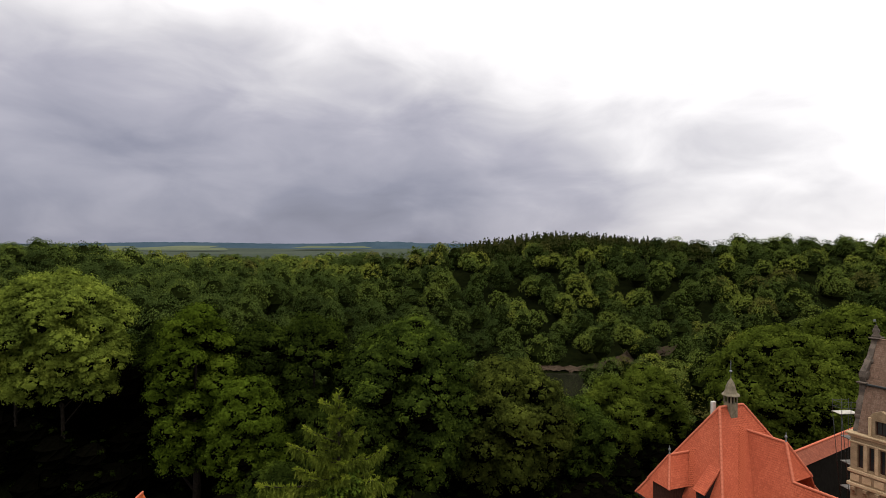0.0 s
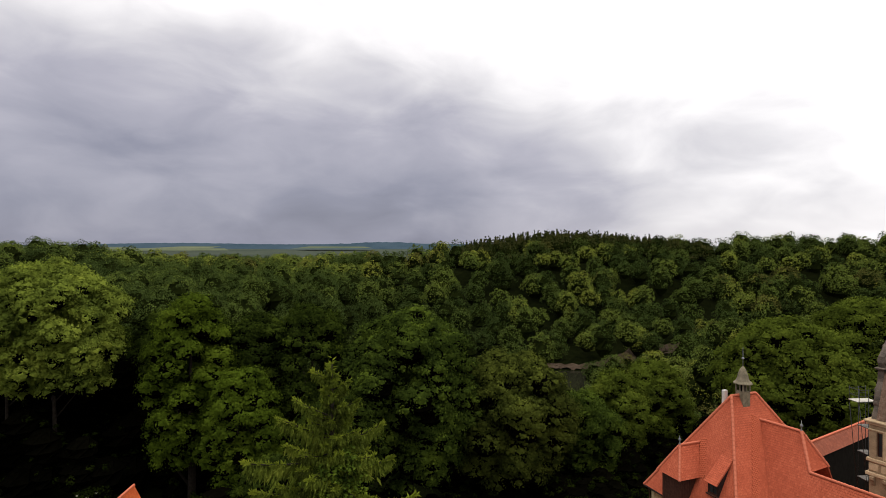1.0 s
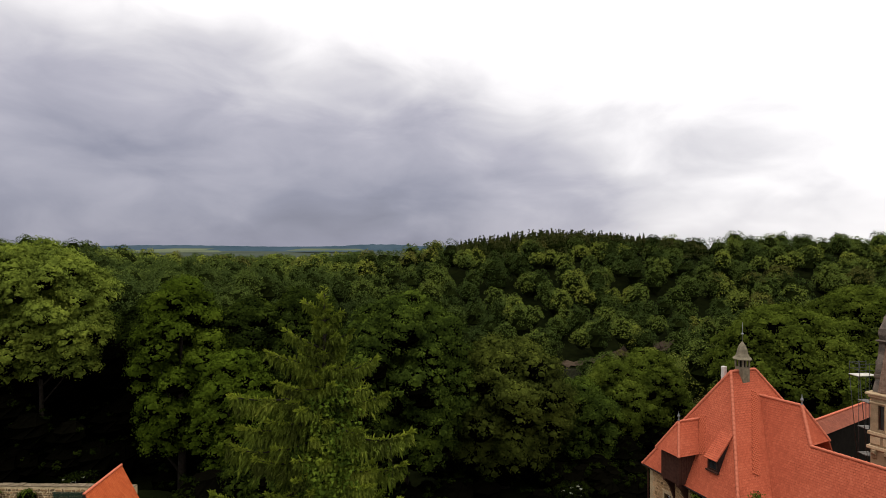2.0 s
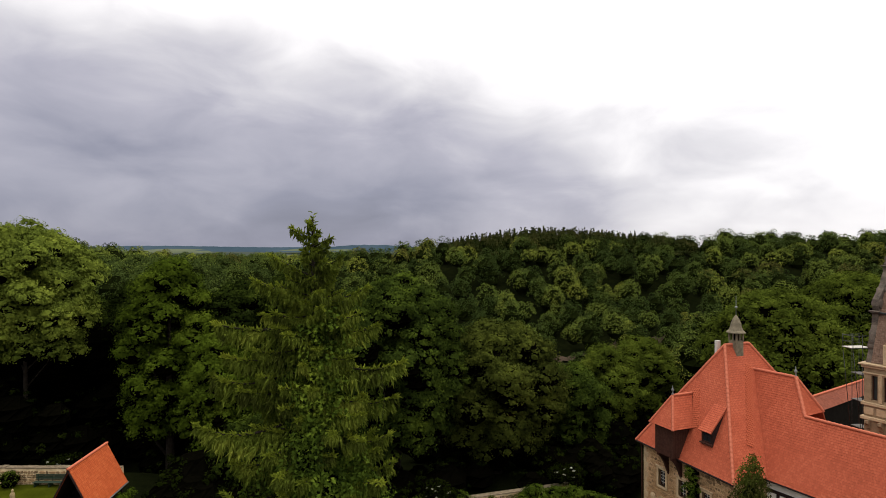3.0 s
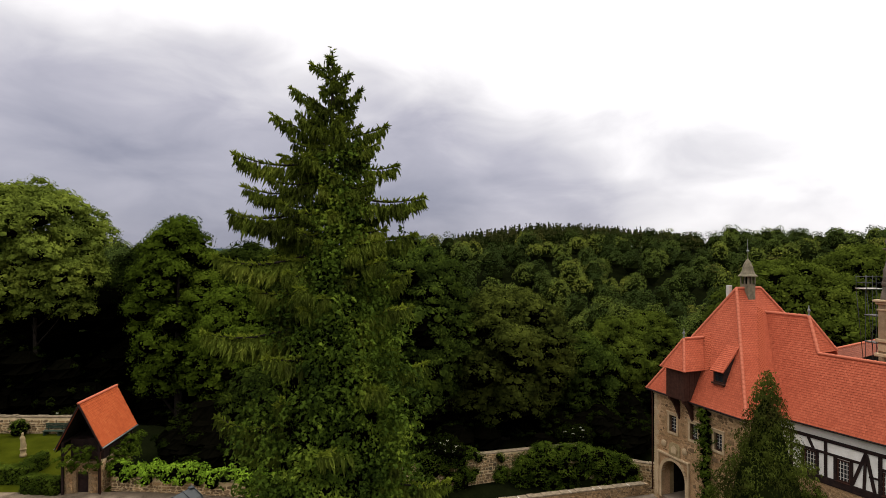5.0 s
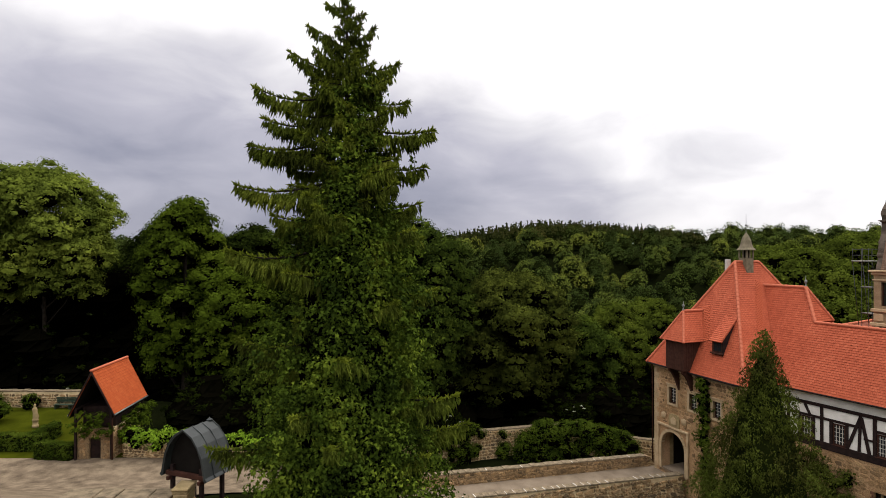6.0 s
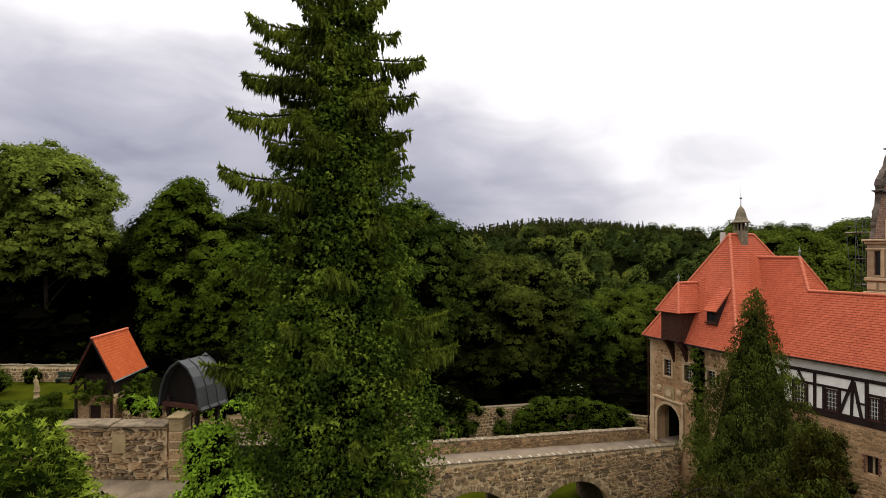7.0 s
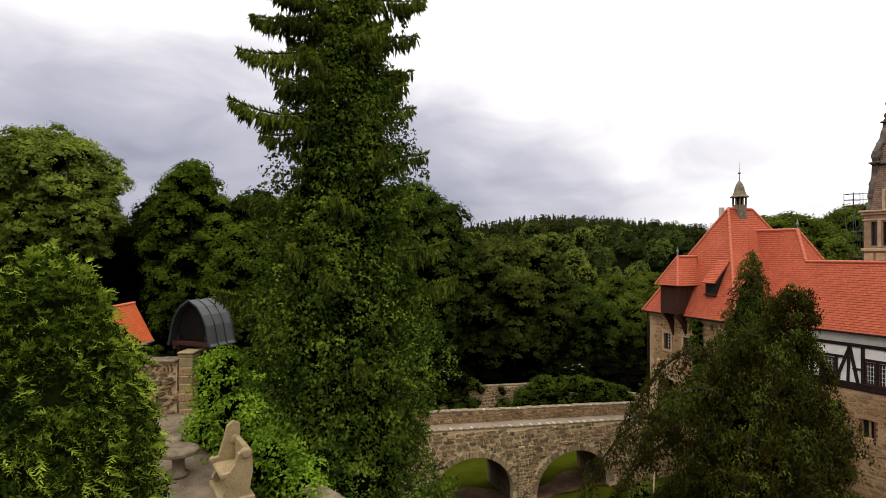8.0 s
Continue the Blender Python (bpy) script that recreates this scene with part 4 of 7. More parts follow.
def build_bay():
    b = thing("castle_bay", "ornate sandstone castle bay with scrolled gable and old tiled roof", "building", at=(33.95, 43.9, 0), turn=local(27))
    x0, x1, dp = -1.0, 7.0, 7.0
    wins = [(-0.5 + 0.78 * i, -0.1 + 0.78 * i, 13.75, 15.62) for i in range(9)]
    part("wall", wall_sheet(rect(x0, x1, 2, 16.4), [rect(*q) for q in wins], 0.5), BAY_STONE, b)
    part("wall", box_bm(x0, x0 + 0.5, 0.5, dp, 2, 16.4), BAY_STONE, b)
    part("wall", box_bm(x0, x1, dp, dp + 0.5, 2, 16.4), BAY_STONE, b)
    for q in wins:
        window_in(b, *q, 0.2, 1, 2, BROWN_WOOD, TIMBER, bar=0.05)
        part("mullion", box_bm(q[1] + 0.08, q[1] + 0.3, -0.08, 0.15, 13.6, 15.75, 0.02), DRESSED, b)
    for z0, z1, out in ((16.4, 16.55, 0.28), (16.2, 16.4, 0.14), (13.3, 13.55, 0.16), (12.2, 12.45, 0.2), (15.72, 15.85, 0.08)):
        part("cornice", box_bm(x0 - out, x1 + out, -out, dp + 0.5, z0, z1, 0.03), DRESSED, b)
    for i in range(9):
        x = x0 + 0.2 + i * 0.85
        part("corbel", wall_sheet([(0, 0), (-0.16, 0.1), (-0.22, 0.35), (-0.42, 0.5), (-0.42, 0.72), (0, 0.72)], [], 0.26), BAY_STONE, b, m=pose(x, 0, 11.45, 0, 0, 90) @ Matrix.Translation((0, -0.26, 0)))
        part("parapet_panel", box_bm(x - 0.2, x + 0.45, -0.06, 0.02, 12.6, 13.15, 0.02), DRESSED, b)
    # scrolled gable on the end wall: two stages of volutes with a ledge between, topped by a plain pinnacle
    half = [(0.3, 16.4), (0.45, 16.9), (0.75, 17.5), (0.72, 18.1), (0.85, 18.7), (1.2, 19.4), (1.3, 20.3), (1.05, 20.36), (1.05, 20.46), (1.4, 20.5), (1.25, 20.9), (1.35, 21.4), (1.75, 21.8), (2.1, 22.2), (2.5, 22.6), (2.75, 23.2), (3.0, 23.5), (3.1, 24.1)]
    edge = half + [(7.0 - y, z) for y, z in half[::-1]]
    end = pose(-0.6, 0, 0, 0, 0, 90)
    part("gable_wall", wall_sheet(edge, [], 0.42), GRIME, b, "dark weathered scrolled gable", m=end)
    for y, z, r in ((1.05, 17.75, 0.36), (1.2, 18.75, 0.26), (1.65, 21.05, 0.36), (2.35, 22.1, 0.22)):
        put("volute", mesh_from("volute", *lathe([(r * 0.3, -0.32), (r * 0.5, -0.36), (r * 0.55, -0.3), (r * 0.85, -0.3), (r, -0.26), (r, 0.26), (r * 0.8, 0.3)], 20), GRIME, smooth=True), b, m=pose(-0.8, y, z, 0, 90, 0))
    for z, y in ((20.42, 1.0), (23.95, 2.85)):
        part("gable_ledge", box_bm(-1.15, -0.45, y, 7 - y, z, z + 0.1, 0.03), GRIME, b)
    put("pinnacle", mesh_from("pinnacle", *lathe([(0.3, 24.05), (0.32, 24.2), (0.2, 24.35), (0.28, 24.55), (0.22, 24.75), (0.12, 24.85), (0.14, 24.95), (0.02, 25.1)], 10, (-0.8, 3.4, 0)), GRIME, smooth=True), b)
    put("vane_rod", tubes_mesh("vane_rod", [tube([(-0.8, 3.4, 25.05), (-0.8, 3.3, 25.6)], [0.02, 0.01], 5)], LEAD), b)
    part("vane_flag", box_bm(-0.82, -0.8, 2.95, 3.3, 25.4, 25.58), LEAD, b)
    bent_slope(b, ([(-0.6, 0.2, 16.6), (x1, 0.2, 16.6), (x1, 1.45, 20.3), (-0.6, 1.45, 20.3)], [(-0.6, 1.45, 20.4), (x1, 1.45, 20.4), (x1, 3.3, 24.0), (-0.6, 3.3, 24.0)],
                   [(x1, 6.8, 16.6), (-0.6, 6.8, 16.6), (-0.6, 3.3, 24.0), (x1, 3.3, 24.0)]), OLD_TILES, course=0.18, lip=0.02)
    part("roof_ledge", box_bm(-0.58, x1, 1.25, 1.6, 20.28, 20.42, 0.02), SLATE, b)
    # attic window with carved surround
    part("attic_dormer", wall_sheet([(0.3, 16.56), (2.0, 16.56), (2.0, 18.1), (1.7, 18.5), (1.15, 18.75), (0.6, 18.5), (0.3, 18.1)], [rect(0.75, 1.55, 16.8, 17.9)], 0.4), BAY_STONE, b, m=Matrix.Translation((0, -0.05, 0)))
    for x in (0.3, 1.8):
        part("attic_pilaster", box_bm(x, x + 0.22, -0.16, 0.1, 16.56, 18.1, 0.03), DRESSED, b)
    window_in(b, 0.75, 1.55, 16.8, 17.9, 0.15, 2, 2, BROWN_WOOD, TIMBER)
    for x in (2.6, 4.4):
        put("stone_ball", mesh_from("stone_ball", *lathe([(0.12, 16.55), (0.16, 16.65), (0.1, 16.75), (0.27, 16.95), (0.3, 17.1), (0.2, 17.3), (0.04, 17.4)], 12, (x, -0.02, 0)), BAY_STONE, smooth=True), b)
    return b


build_bay()


def build_scaffold():
    s = thing("scaffold", "galvanised tube scaffold with pale plank platforms", "scaffold", at=(34.45, 47.1, 0), turn=5)
    w, d, zs = 1.5, 1.0, (10.6, 12.8, 15.0, 17.2)
    pole = lambda name, a, b, r=0.026: put(name, tubes_mesh(name, [tube([a, b], [r, r], 6)], STEEL), s)
    # two frames stand on the ground, the outer posts only guard the top platform
    for x in (0.85, w):
        for y in (0, d):
            pole("standard_pole", (x, y, 3.0), (x, y, 18.3))
    for y in (0, d):
        pole("guard_post", (0, y, 16.9), (0, y, 18.3))
        pole("brace_pole", (0, y, 17.15), (0.8, y, 9.6))
    for z in zs:
        x0 = -0.1 if z > 17 else 0.75
        for y0 in (0.02, 0.36, 0.7):
            part("plank", box_bm(x0, w + 0.15, y0, y0 + 0.31, z, z + 0.05, 0.008), PLANK if z > 17 else GREY_PLANK, s)
        for y in (0, d):
            pole("ledger_pole", (x0, y, z - 0.04), (w, y, z - 0.04), 0.022)
        pole("ledger_pole", (x0 + 0.1, 0, z - 0.04), (x0 + 0.1, d, z - 0.04), 0.022)
    for h in (0.5, 1.0):
        for a, b in (((0, 0), (w, 0)), ((0, 0), (0, d)), ((0, d), (w, d))):
            pole("guard_rail", (*a, 17.2 + h), (*b, 17.2 + h), 0.022)
    for i, z in enumerate(zs[:-1]):
        pole("brace_pole", (0.85, 0, z + (0 if i % 2 else 2.1)), (w, 0, z + (2.1 if i % 2 else 0)), 0.02)
    return s


build_scaffold()


def build_passage():
    p = thing("covered_passage", "long red tiled roof over a dark covered passage", "building", at=(37.6, 57.8, 0), turn=32)
    bent_slope(p, ([(-6, -1.0, 8.8), (16, -1.0, 8.8), (16, 0, 10), (-6, 0, 10)], [(-6, 0, 10), (16, 0, 10), (16, 1.3, 8.5), (-6, 1.3, 8.5)]), WORN_TILES)
    ridge_row(p, (-6, 0, 10), (16, 0, 10))
    # front wall in near black, the passage's shade as its colour
    part("wall", box_bm(-6, 16, -0.9, -0.6, -6, 8.7), INTERIOR_SHADE, p)
    part("wall", box_bm(-6, 16, 0.9, 1.2, -6, 8.2), FACADE, p)


build_passage()


# ---- bridge ----
def bridge_top(t):
    """Height of the near parapet's top along the bridge; t runs to the gate front at 20.4."""
    return -0.02 - 1.15 * np.clip(t, -18, 30) / 20.4


def build_bridge():
    b = thing("stone_bridge", "rubble stone arch bridge with parapets over the moat", "bridge", at=(1.3, 42.3, 0), turn=20)
    L0, L1 = -16.0, 20.4
    arches = [(0.75, 3.45, -2.3), (9.75, 3.45, -2.85)]   # centre, half span, crown
    holes = []
    for c, r, top in arches:
        pts = [(c - r, -9.0), (c + r, -9.0)]
        pts += [(c + r * math.cos(math.pi * i / 20), top - 3.0 + 3.0 * math.sin(math.pi * i / 20)) for i in range(21)]
        holes.append(pts)
    out = [(L0, -9.5), (L1, -9.5), (L1, bridge_top(L1) - 0.08), (L0, bridge_top(L0) - 0.08)]
    part("wall", wall_sheet(out, holes, 0.5), MORTAR, b, "pale mortar behind the rubble")
    part("wall", wall_sheet(out, holes, 0.5), STONE, b, m=Matrix.Translation((0, 4.25, 0.12)))
    # vaults under the road
    for c, r, top in arches:
        vs, fs = [], []
        for i in range(21):
            t = math.pi * i / 20
            for y in (0.5, 4.25):
                vs.append((c + r * math.cos(t), y, top - 3.0 + 3.0 * math.sin(t)))
        fs = [(2 * i, 2 * i + 1, 2 * i + 3, 2 * i + 2) for i in range(20)]
        put("vault", mesh_from("vault", vs, fs, VAULT_SHADE), b, "stone vault with the shade under the arch in its colour")
        for x in (c - r, c + r):
            bm = bmesh.new()
            bm.faces.new([bm.verts.new(p) for p in ((x, 0.5, -9), (x, 4.25, -9), (x, 4.25, top - 3.0), (x, 0.5, top - 3.0))])
            part("pier_face", bm, VAULT_SHADE, b)
        # ring of arch stones
        k = 44
        for i in range(k):
            t0, t1 = math.pi * i / k + 0.006, math.pi * (i + 1) / k - 0.006
            q = 0.42 + 0.08 * math.sin(i * 2.7)
            bm = bmesh.new()
            ring = [(c + (r + e) * math.cos(t), top - 3.0 + (3.0 + e) * math.sin(t)) for t in (t0, t1) for e in (0.0, q)]
            vv = [[bm.verts.new((ring[j][0], y, ring[j][1])) for j in (0, 1, 3, 2)] for y in (-0.09, 0.2)]
            bm.faces.new(vv[0])
            for j in range(4):
                bm.faces.new((vv[0][j], vv[1][j], vv[1][(j + 1) % 4], vv[0][(j + 1) % 4]))
            bmesh.ops.recalc_face_normals(bm, faces=bm.faces)
            part("arch_stone", bm, BOULDER_PALE, b)

    def solid(x, z):
        if z > bridge_top(x) - 0.12:
            return False
        for c, r, top in arches:
            if abs(x - c) < r + 0.45 and z < top - 3.0 + 3.45 * math.sqrt(max(0.0, 1 - ((x - c) / (r + 0.45)) ** 2)):
                return False
        return True

    rubble_face(b, -4.0, L1, -8.0, 0.1, solid, 0.58, 5, 0.13, flat=0.8, near=(9, -1.2))
    # flat buttress on the pier between the arches
    part("buttress", box_bm(4.6, 5.9, -0.12, 0.0, -9.0, -1.9, 0.03), MORTAR, b)
    rubble_face(b, 4.6, 5.9, -8.0, -1.75, lambda x, z: z < -1.85, 0.36, 8, 0.07, singles=120, y=-0.12)
    # inner face of the far parapet
    rubble_face(b, -4.0, L1, -2.4, 0.2, lambda x, z: bridge_top(x) - 1.0 < z < bridge_top(x) + 0.02, 0.38, 6, 0.06, singles=240, y=4.25)
    # cope stones on both parapets
    rng = np.random.default_rng(4)
    for y0, lift, pale in ((-0.08, 0.0, 1), (4.2, 0.12, 0)):
        x = -8.0
        while x < L1 - 0.3:
            ln = rng.uniform(0.5, 1.05)
            z = bridge_top(x + ln / 2) + lift
            m = Matrix.Translation((x, y0, z - 0.1)) @ Matrix.Rotation(math.atan(1.15 / 20.4), 4, "Y") @ Matrix.Rotation(radians(rng.uniform(-1.5, 1.5)), 4, "X")
            part("cope_stone", box_bm(0.02, min(ln, L1 - x) - 0.02, 0, 0.64, 0, 0.12 + rng.uniform(-0.02, 0.03), 0.02), COPE, b, m=m)
            if rng.random() < (0.75 if pale else 0.3):
                part("mortar_joint", box_bm(-0.045, 0.035, 0.02, rng.uniform(0.35, 0.62), 0.03, 0.128, 0.012), LIMEWASH, b, "pale smear of lime mortar", m=m)
            x += ln
    bm = bmesh.new()
    z = lambda t: bridge_top(t) - 0.9
    bm.faces.new([bm.verts.new(p) for p in ((L0, 0.5, z(L0)), (L1 + 0.6, 0.5, z(L1 + 0.6)), (L1 + 0.6, 4.25, z(L1 + 0.6)), (L0, 4.25, z(L0)))])
    part("road_surface", bm, PAVING, b, "grey paved roadway")
    return b


BOULDER_PALE = stone_mat("arch_boulder", [(0.15, 0.1, 0.05), (0.4311, 0.3047, 0.1741), (0.25, 0.17, 0.09), (0.56, 0.41, 0.24)])
# dark stone tone carries the shade under the arches
VAULT_SHADE = plain("shaded_vault_stone", (0.05, 0.04, 0.026), (0.15, 0.115, 0.075), 2.4, 0.95, bump=0.9, dist=0.04)
COPE = plain("cope_stone", (0.0910, 0.0715, 0.0468), (0.2600, 0.2015, 0.1300), 3.0, 0.95, bump=0.9, dist=0.03)
build_bridge()

# ---- trees ----
def dome_leaves(rng, c, axis, radius, crowd, size, spread=0.3, aspect=1.5, droop=0.0, squash=0.75, cap=0.6):
    """Leaves shingled over small domes at c (n x 3), each open away from its axis, over a cap of massed foliage. Per dome: crowd + 6 facets."""
    k = len(c)
    axis = axis / (np.linalg.norm(axis, axis=1, keepdims=True) + 1e-9)
    h = rng.normal(0, 1, (k, crowd, 3)) + axis[:, None] * 0.45
    h /= np.linalg.norm(h, axis=2, keepdims=True)
    dot = (h * axis[:, None]).sum(2, keepdims=True)
    h = np.where(dot < -0.15, h - 2 * dot * axis[:, None], h)
    rad = radius.reshape(-1, 1, 1)
    p = c[:, None] + h * rad * rng.uniform(0.85, 1.15, (k, crowd, 1)) * np.array([1, 1, squash])
    out = h + axis[:, None] * 0.2
    leaves = leaf_quads(rng, p.reshape(-1, 3), out.reshape(-1, 3), size, spread=spread, droop=droop, aspect=aspect, small=True).reshape(k, crowd, 3, 3)
    if not cap:
        return leaves.reshape(-1, 3, 3)
    # cap: a low fan of six facets
    u = np.cross(axis, rng.normal(0, 1, (k, 3)))
    u /= np.linalg.norm(u, axis=1, keepdims=True) + 1e-9
    v = np.cross(axis, u)
    t = np.arange(6) * math.pi / 3
    ring = (u[:, None] * np.cos(t)[:, None] + v[:, None] * np.sin(t)[:, None]) * rng.uniform(0.7, 1.0, (k, 6, 1)) + axis[:, None] * rng.uniform(-0.1, 0.3, (k, 6, 1))
    sq = np.array([1, 1, squash])
    ring = c[:, None] + ring * rad * sq * cap
    apex = np.repeat((c + axis * rad[:, 0] * sq * cap)[:, None], 6, 1)
    caps = np.stack([apex, ring, np.roll(ring, -1, 1)], 2)
    return np.concatenate([leaves, caps], 1).reshape(-1, 3, 3)


def crown_leaves(rng, blobs, per, size, spread=0.26, fill=0.15, squash=0.85, droop=0.0, aspect=1.5, clump=2.7, crowd=24, cap=0.6):
    """Leafy domes over lumps (x, y, z, r): most outside and on top, some within."""
    cs, ax, rad = [], [], []
    for bx, by, bz, r in blobs:
        k = max(3, int(1.15 * per * r * r / (crowd + 6)))
        d = rng.normal(0, 1, (k, 3))
        d /= np.linalg.norm(d, axis=1, keepdims=True)
        d[:, 2] = np.where(d[:, 2] < -0.3, -d[:, 2] * 0.9, d[:, 2])
        q = r * np.where(rng.random((k, 1)) < fill, rng.uniform(0.5, 0.8, (k, 1)), rng.uniform(0.8, 1.08, (k, 1)))
        cs.append(np.array([bx, by, bz]) + d * q * np.array([1, 1, squash]))
        ax.append(d * 0.8 + np.array([0, 0, 0.7]))
        rad.append(np.minimum(size * clump * rng.uniform(0.6, 1.4, k), r * 0.7))
    return dome_leaves(rng, np.concatenate(cs), np.concatenate(ax), np.concatenate(rad), crowd, size, spread, aspect, droop, cap=cap)


def broad_blobs(rng, height, radius, low=0.3, count=34, lump=(0.2, 0.36), top=0.0):
    """Lumps filling a rounded crown from low * height to the top."""
    res = []
    cz, hz = height * (1 + low) / 2, height * (1 - low) / 2
    for i in range(count):
        u = (i + 0.5) / count
        zz = 1 - 1.9 * u
        t = i * 2.39996 + rng.uniform(-0.4, 0.4)
        rr = math.sqrt(max(0.03, 1 - zz * zz)) if zz > 0 else 1 + 0.5 * zz
        rr *= 1 - top * max(zz, 0)
        s = rng.uniform(*lump) * radius
        k = rng.uniform(0.72, 1.0)
        res.append((rr * radius * k * math.cos(t) * 0.86, rr * radius * k * math.sin(t) * 0.86, cz + zz * (hz - s * 0.8) * rng.uniform(0.9, 1.0), s))
    res += [(0, 0, cz, radius * 0.5), (0, 0, cz + hz - radius * 0.5, radius * 0.4)]
    return res


def lump_cores(blobs, k, squash=0.85):
    """Low round dark lumps that stand for the shade inside a crown."""
    ring = [(-0.9, 0.35), (-0.4, 0.9), (0.3, 0.95), (0.85, 0.45)]
    vs, fs = [], []
    for bx, by, bz, r in blobs:
        o = len(vs)
        for zz, rr in ring:
            for i in range(7):
                a = i * 0.8976 + zz
                vs.append((bx + r * k * rr * math.cos(a), by + r * k * rr * math.sin(a), bz + r * k * zz * squash))
        for j in range(3):
            for i in range(7):
                i2 = (i + 1) % 7
                fs.append((o + j * 7 + i, o + j * 7 + i2, o + j * 7 + 7 + i2, o + j * 7 + 7 + i))
        fs += [tuple(o + i for i in range(6, -1, -1)), tuple(o + 21 + i for i in range(7))]
    return vs, fs


def limb_tubes(rng, height, radius, trunk, low, limbs=7):
    top = height * 0.8
    pts = [(0, 0, -0.6), (0.05, 0.02, height * 0.2), (-0.1, 0.1, height * 0.5), (0.1, -0.1, top)]
    res = [tube(pts, [trunk * 1.3, trunk, trunk * 0.65, trunk * 0.15], 9)]
    for i in range(limbs):
        t = i * 2.4 + rng.uniform(-0.4, 0.4)
        z = height * rng.uniform(low * 0.85, 0.6)
        r = radius * rng.uniform(0.55, 0.8)
        res.append(tube([(0, 0, z), (r * 0.45 * math.cos(t), r * 0.45 * math.sin(t), z + height * 0.1), (r * math.cos(t), r * math.sin(t), z + height * rng.uniform(0.18, 0.3))],
                        [trunk * 0.42, trunk * 0.26, trunk * 0.06], 6))
    return res


def broad_tree(name, seed, height, radius, leaf, mat, low=0.3, count=34, per=150, trunk=0.35, label="", lump=(0.16, 0.3), top=0.0, group="trees round the castle", droop=0.0, fill=0.15, core=0.8):
    rng = np.random.default_rng(seed)
    t = thing(name, label or "large leafy green broadleaf tree", "tree", group)
    put("trunk", tubes_mesh("trunk", limb_tubes(rng, height, radius, trunk, low), BARK), t)
    blobs = broad_blobs(rng, height, radius, low, count, lump, top)
    put("crown", quad_mesh("crown", crown_leaves(rng, blobs, per, leaf, droop=droop, fill=fill), mat), t)
    # added solid lumps, dark as the shade deep in the crown
    twigs = put("shade_core", mesh_from("shade_core", *lump_cores(blobs, core), CORE_SHADE), t, "dark core for the shade inside the foliage")
    if core < 0.5:
        tagged(twigs, kind="stuff")
    return t


def stand(ob, x, y, turn=0, s=1.0, sz=1.0, z=None):
    zz = float(ground_z(x, y)) if z is None else z
    ob.matrix_basis = pose(x, y, zz, 0, 0, turn) @ Matrix.Diagonal((s, s, sz, 1))
    return ob


# trees that stand in shade take the darkened copy of the broad leaves
# x, y, height of the top, radius, leaf, material, bottom of the crown, lumps, point at the top, label
TREES = [
    ("maple_tree", -4.6, 72.5, 22.6, 9.0, 0.28, LEAF, 0.12, 84, 0.0, "great dense dark green maple behind the moat wall"),
    ("maple_tree", 9.0, 78.0, 15.6, 9.5, 0.28, LEAF_OLIVE, 0.08, 84, 0.0, "broad dark green tree on the moat slope"),
    ("lime_tree", -31.0, 68.5, 24.4, 5.4, 0.26, LEAF_LIME, 0.12, 44, 0.2, "tall bright green lime tree behind the kiosk"),
    ("willow_tree", -48.5, 69.5, 29.0, 9.2, 0.24, LEAF_WILLOW, 0.33, 90, 0.1, "tall yellowish green willow with loose crown"),
    ("maple_tree", -35.5, 77.0, 22.0, 7.0, 0.28, LEAF_SHADED, 0.5, 50, 0.1, "dark green broadleaf tree with deep shade beneath"),
    ("maple_tree", -17.5, 74.0, 22.8, 6.5, 0.28, LEAF_SHADED, 0.1, 54, 0.1, "dark green broadleaf tree behind the spruce"),
    ("lime_tree", -22.5, 63.0, 16.6, 4.4, 0.26, LEAF_LIME, 0.1, 40, 0.2, "bright green young lime beside the kiosk"),
    ("ash_tree", 28.5, 92.0, 9.6, 6.0, 0.28, LEAF_ASH, 0.05, 50, 0.45, "pale green ash tree above the river"),
    ("maple_tree", 37.0, 98.0, 10.2, 6.5, 0.28, LEAF_ASH, 0.05, 50, 0.2, "green broadleaf tree behind the gatehouse"),
    ("maple_tree", 52.0, 84.0, 19.4, 10.5, 0.3, LEAF_ASH, 0.08, 84, 0.0, "great spreading tree behind the gatehouse roof"),
    ("maple_tree", 70.0, 92.0, 22.0, 10.0, 0.3, LEAF_ASH, 0.08, 76, 0.0, "great dark green tree beyond the castle bay"),
    ("maple_tree", 20.5, 84.0, 8.4, 6.5, 0.28, LEAF, 0.05, 48, 0.1, "low dark green tree behind the hedge"),
    ("willow_tree", -58.0, 74.0, 24.5, 6.5, 0.24, LEAF_WILLOW, 0.34, 60, 0.1, "yellowish green willow behind the garden wall"),
    ("maple_tree", -52.0, 81.0, 20.0, 7.0, 0.28, LEAF_SHADED, 0.4, 50, 0.1, "dark green broadleaf tree behind the garden wall"),
    ("maple_tree", -24.5, 73.5, 22.0, 6.2, 0.28, LEAF_SHADED, 0.2, 46, 0.1, "dark green tree in the shade behind the kiosk"),
    ("maple_tree", -16.5, 55.5, 9.5, 4.2, 0.25, LEAF_SHADED, 0.04, 38, 0.1, "dark green tree behind the creeper wall"),
    ("maple_tree", -11.5, 60.5, 14.5, 5.0, 0.26, LEAF_SHADED, 0.06, 42, 0.2, "dark green tree behind the garden"),
]


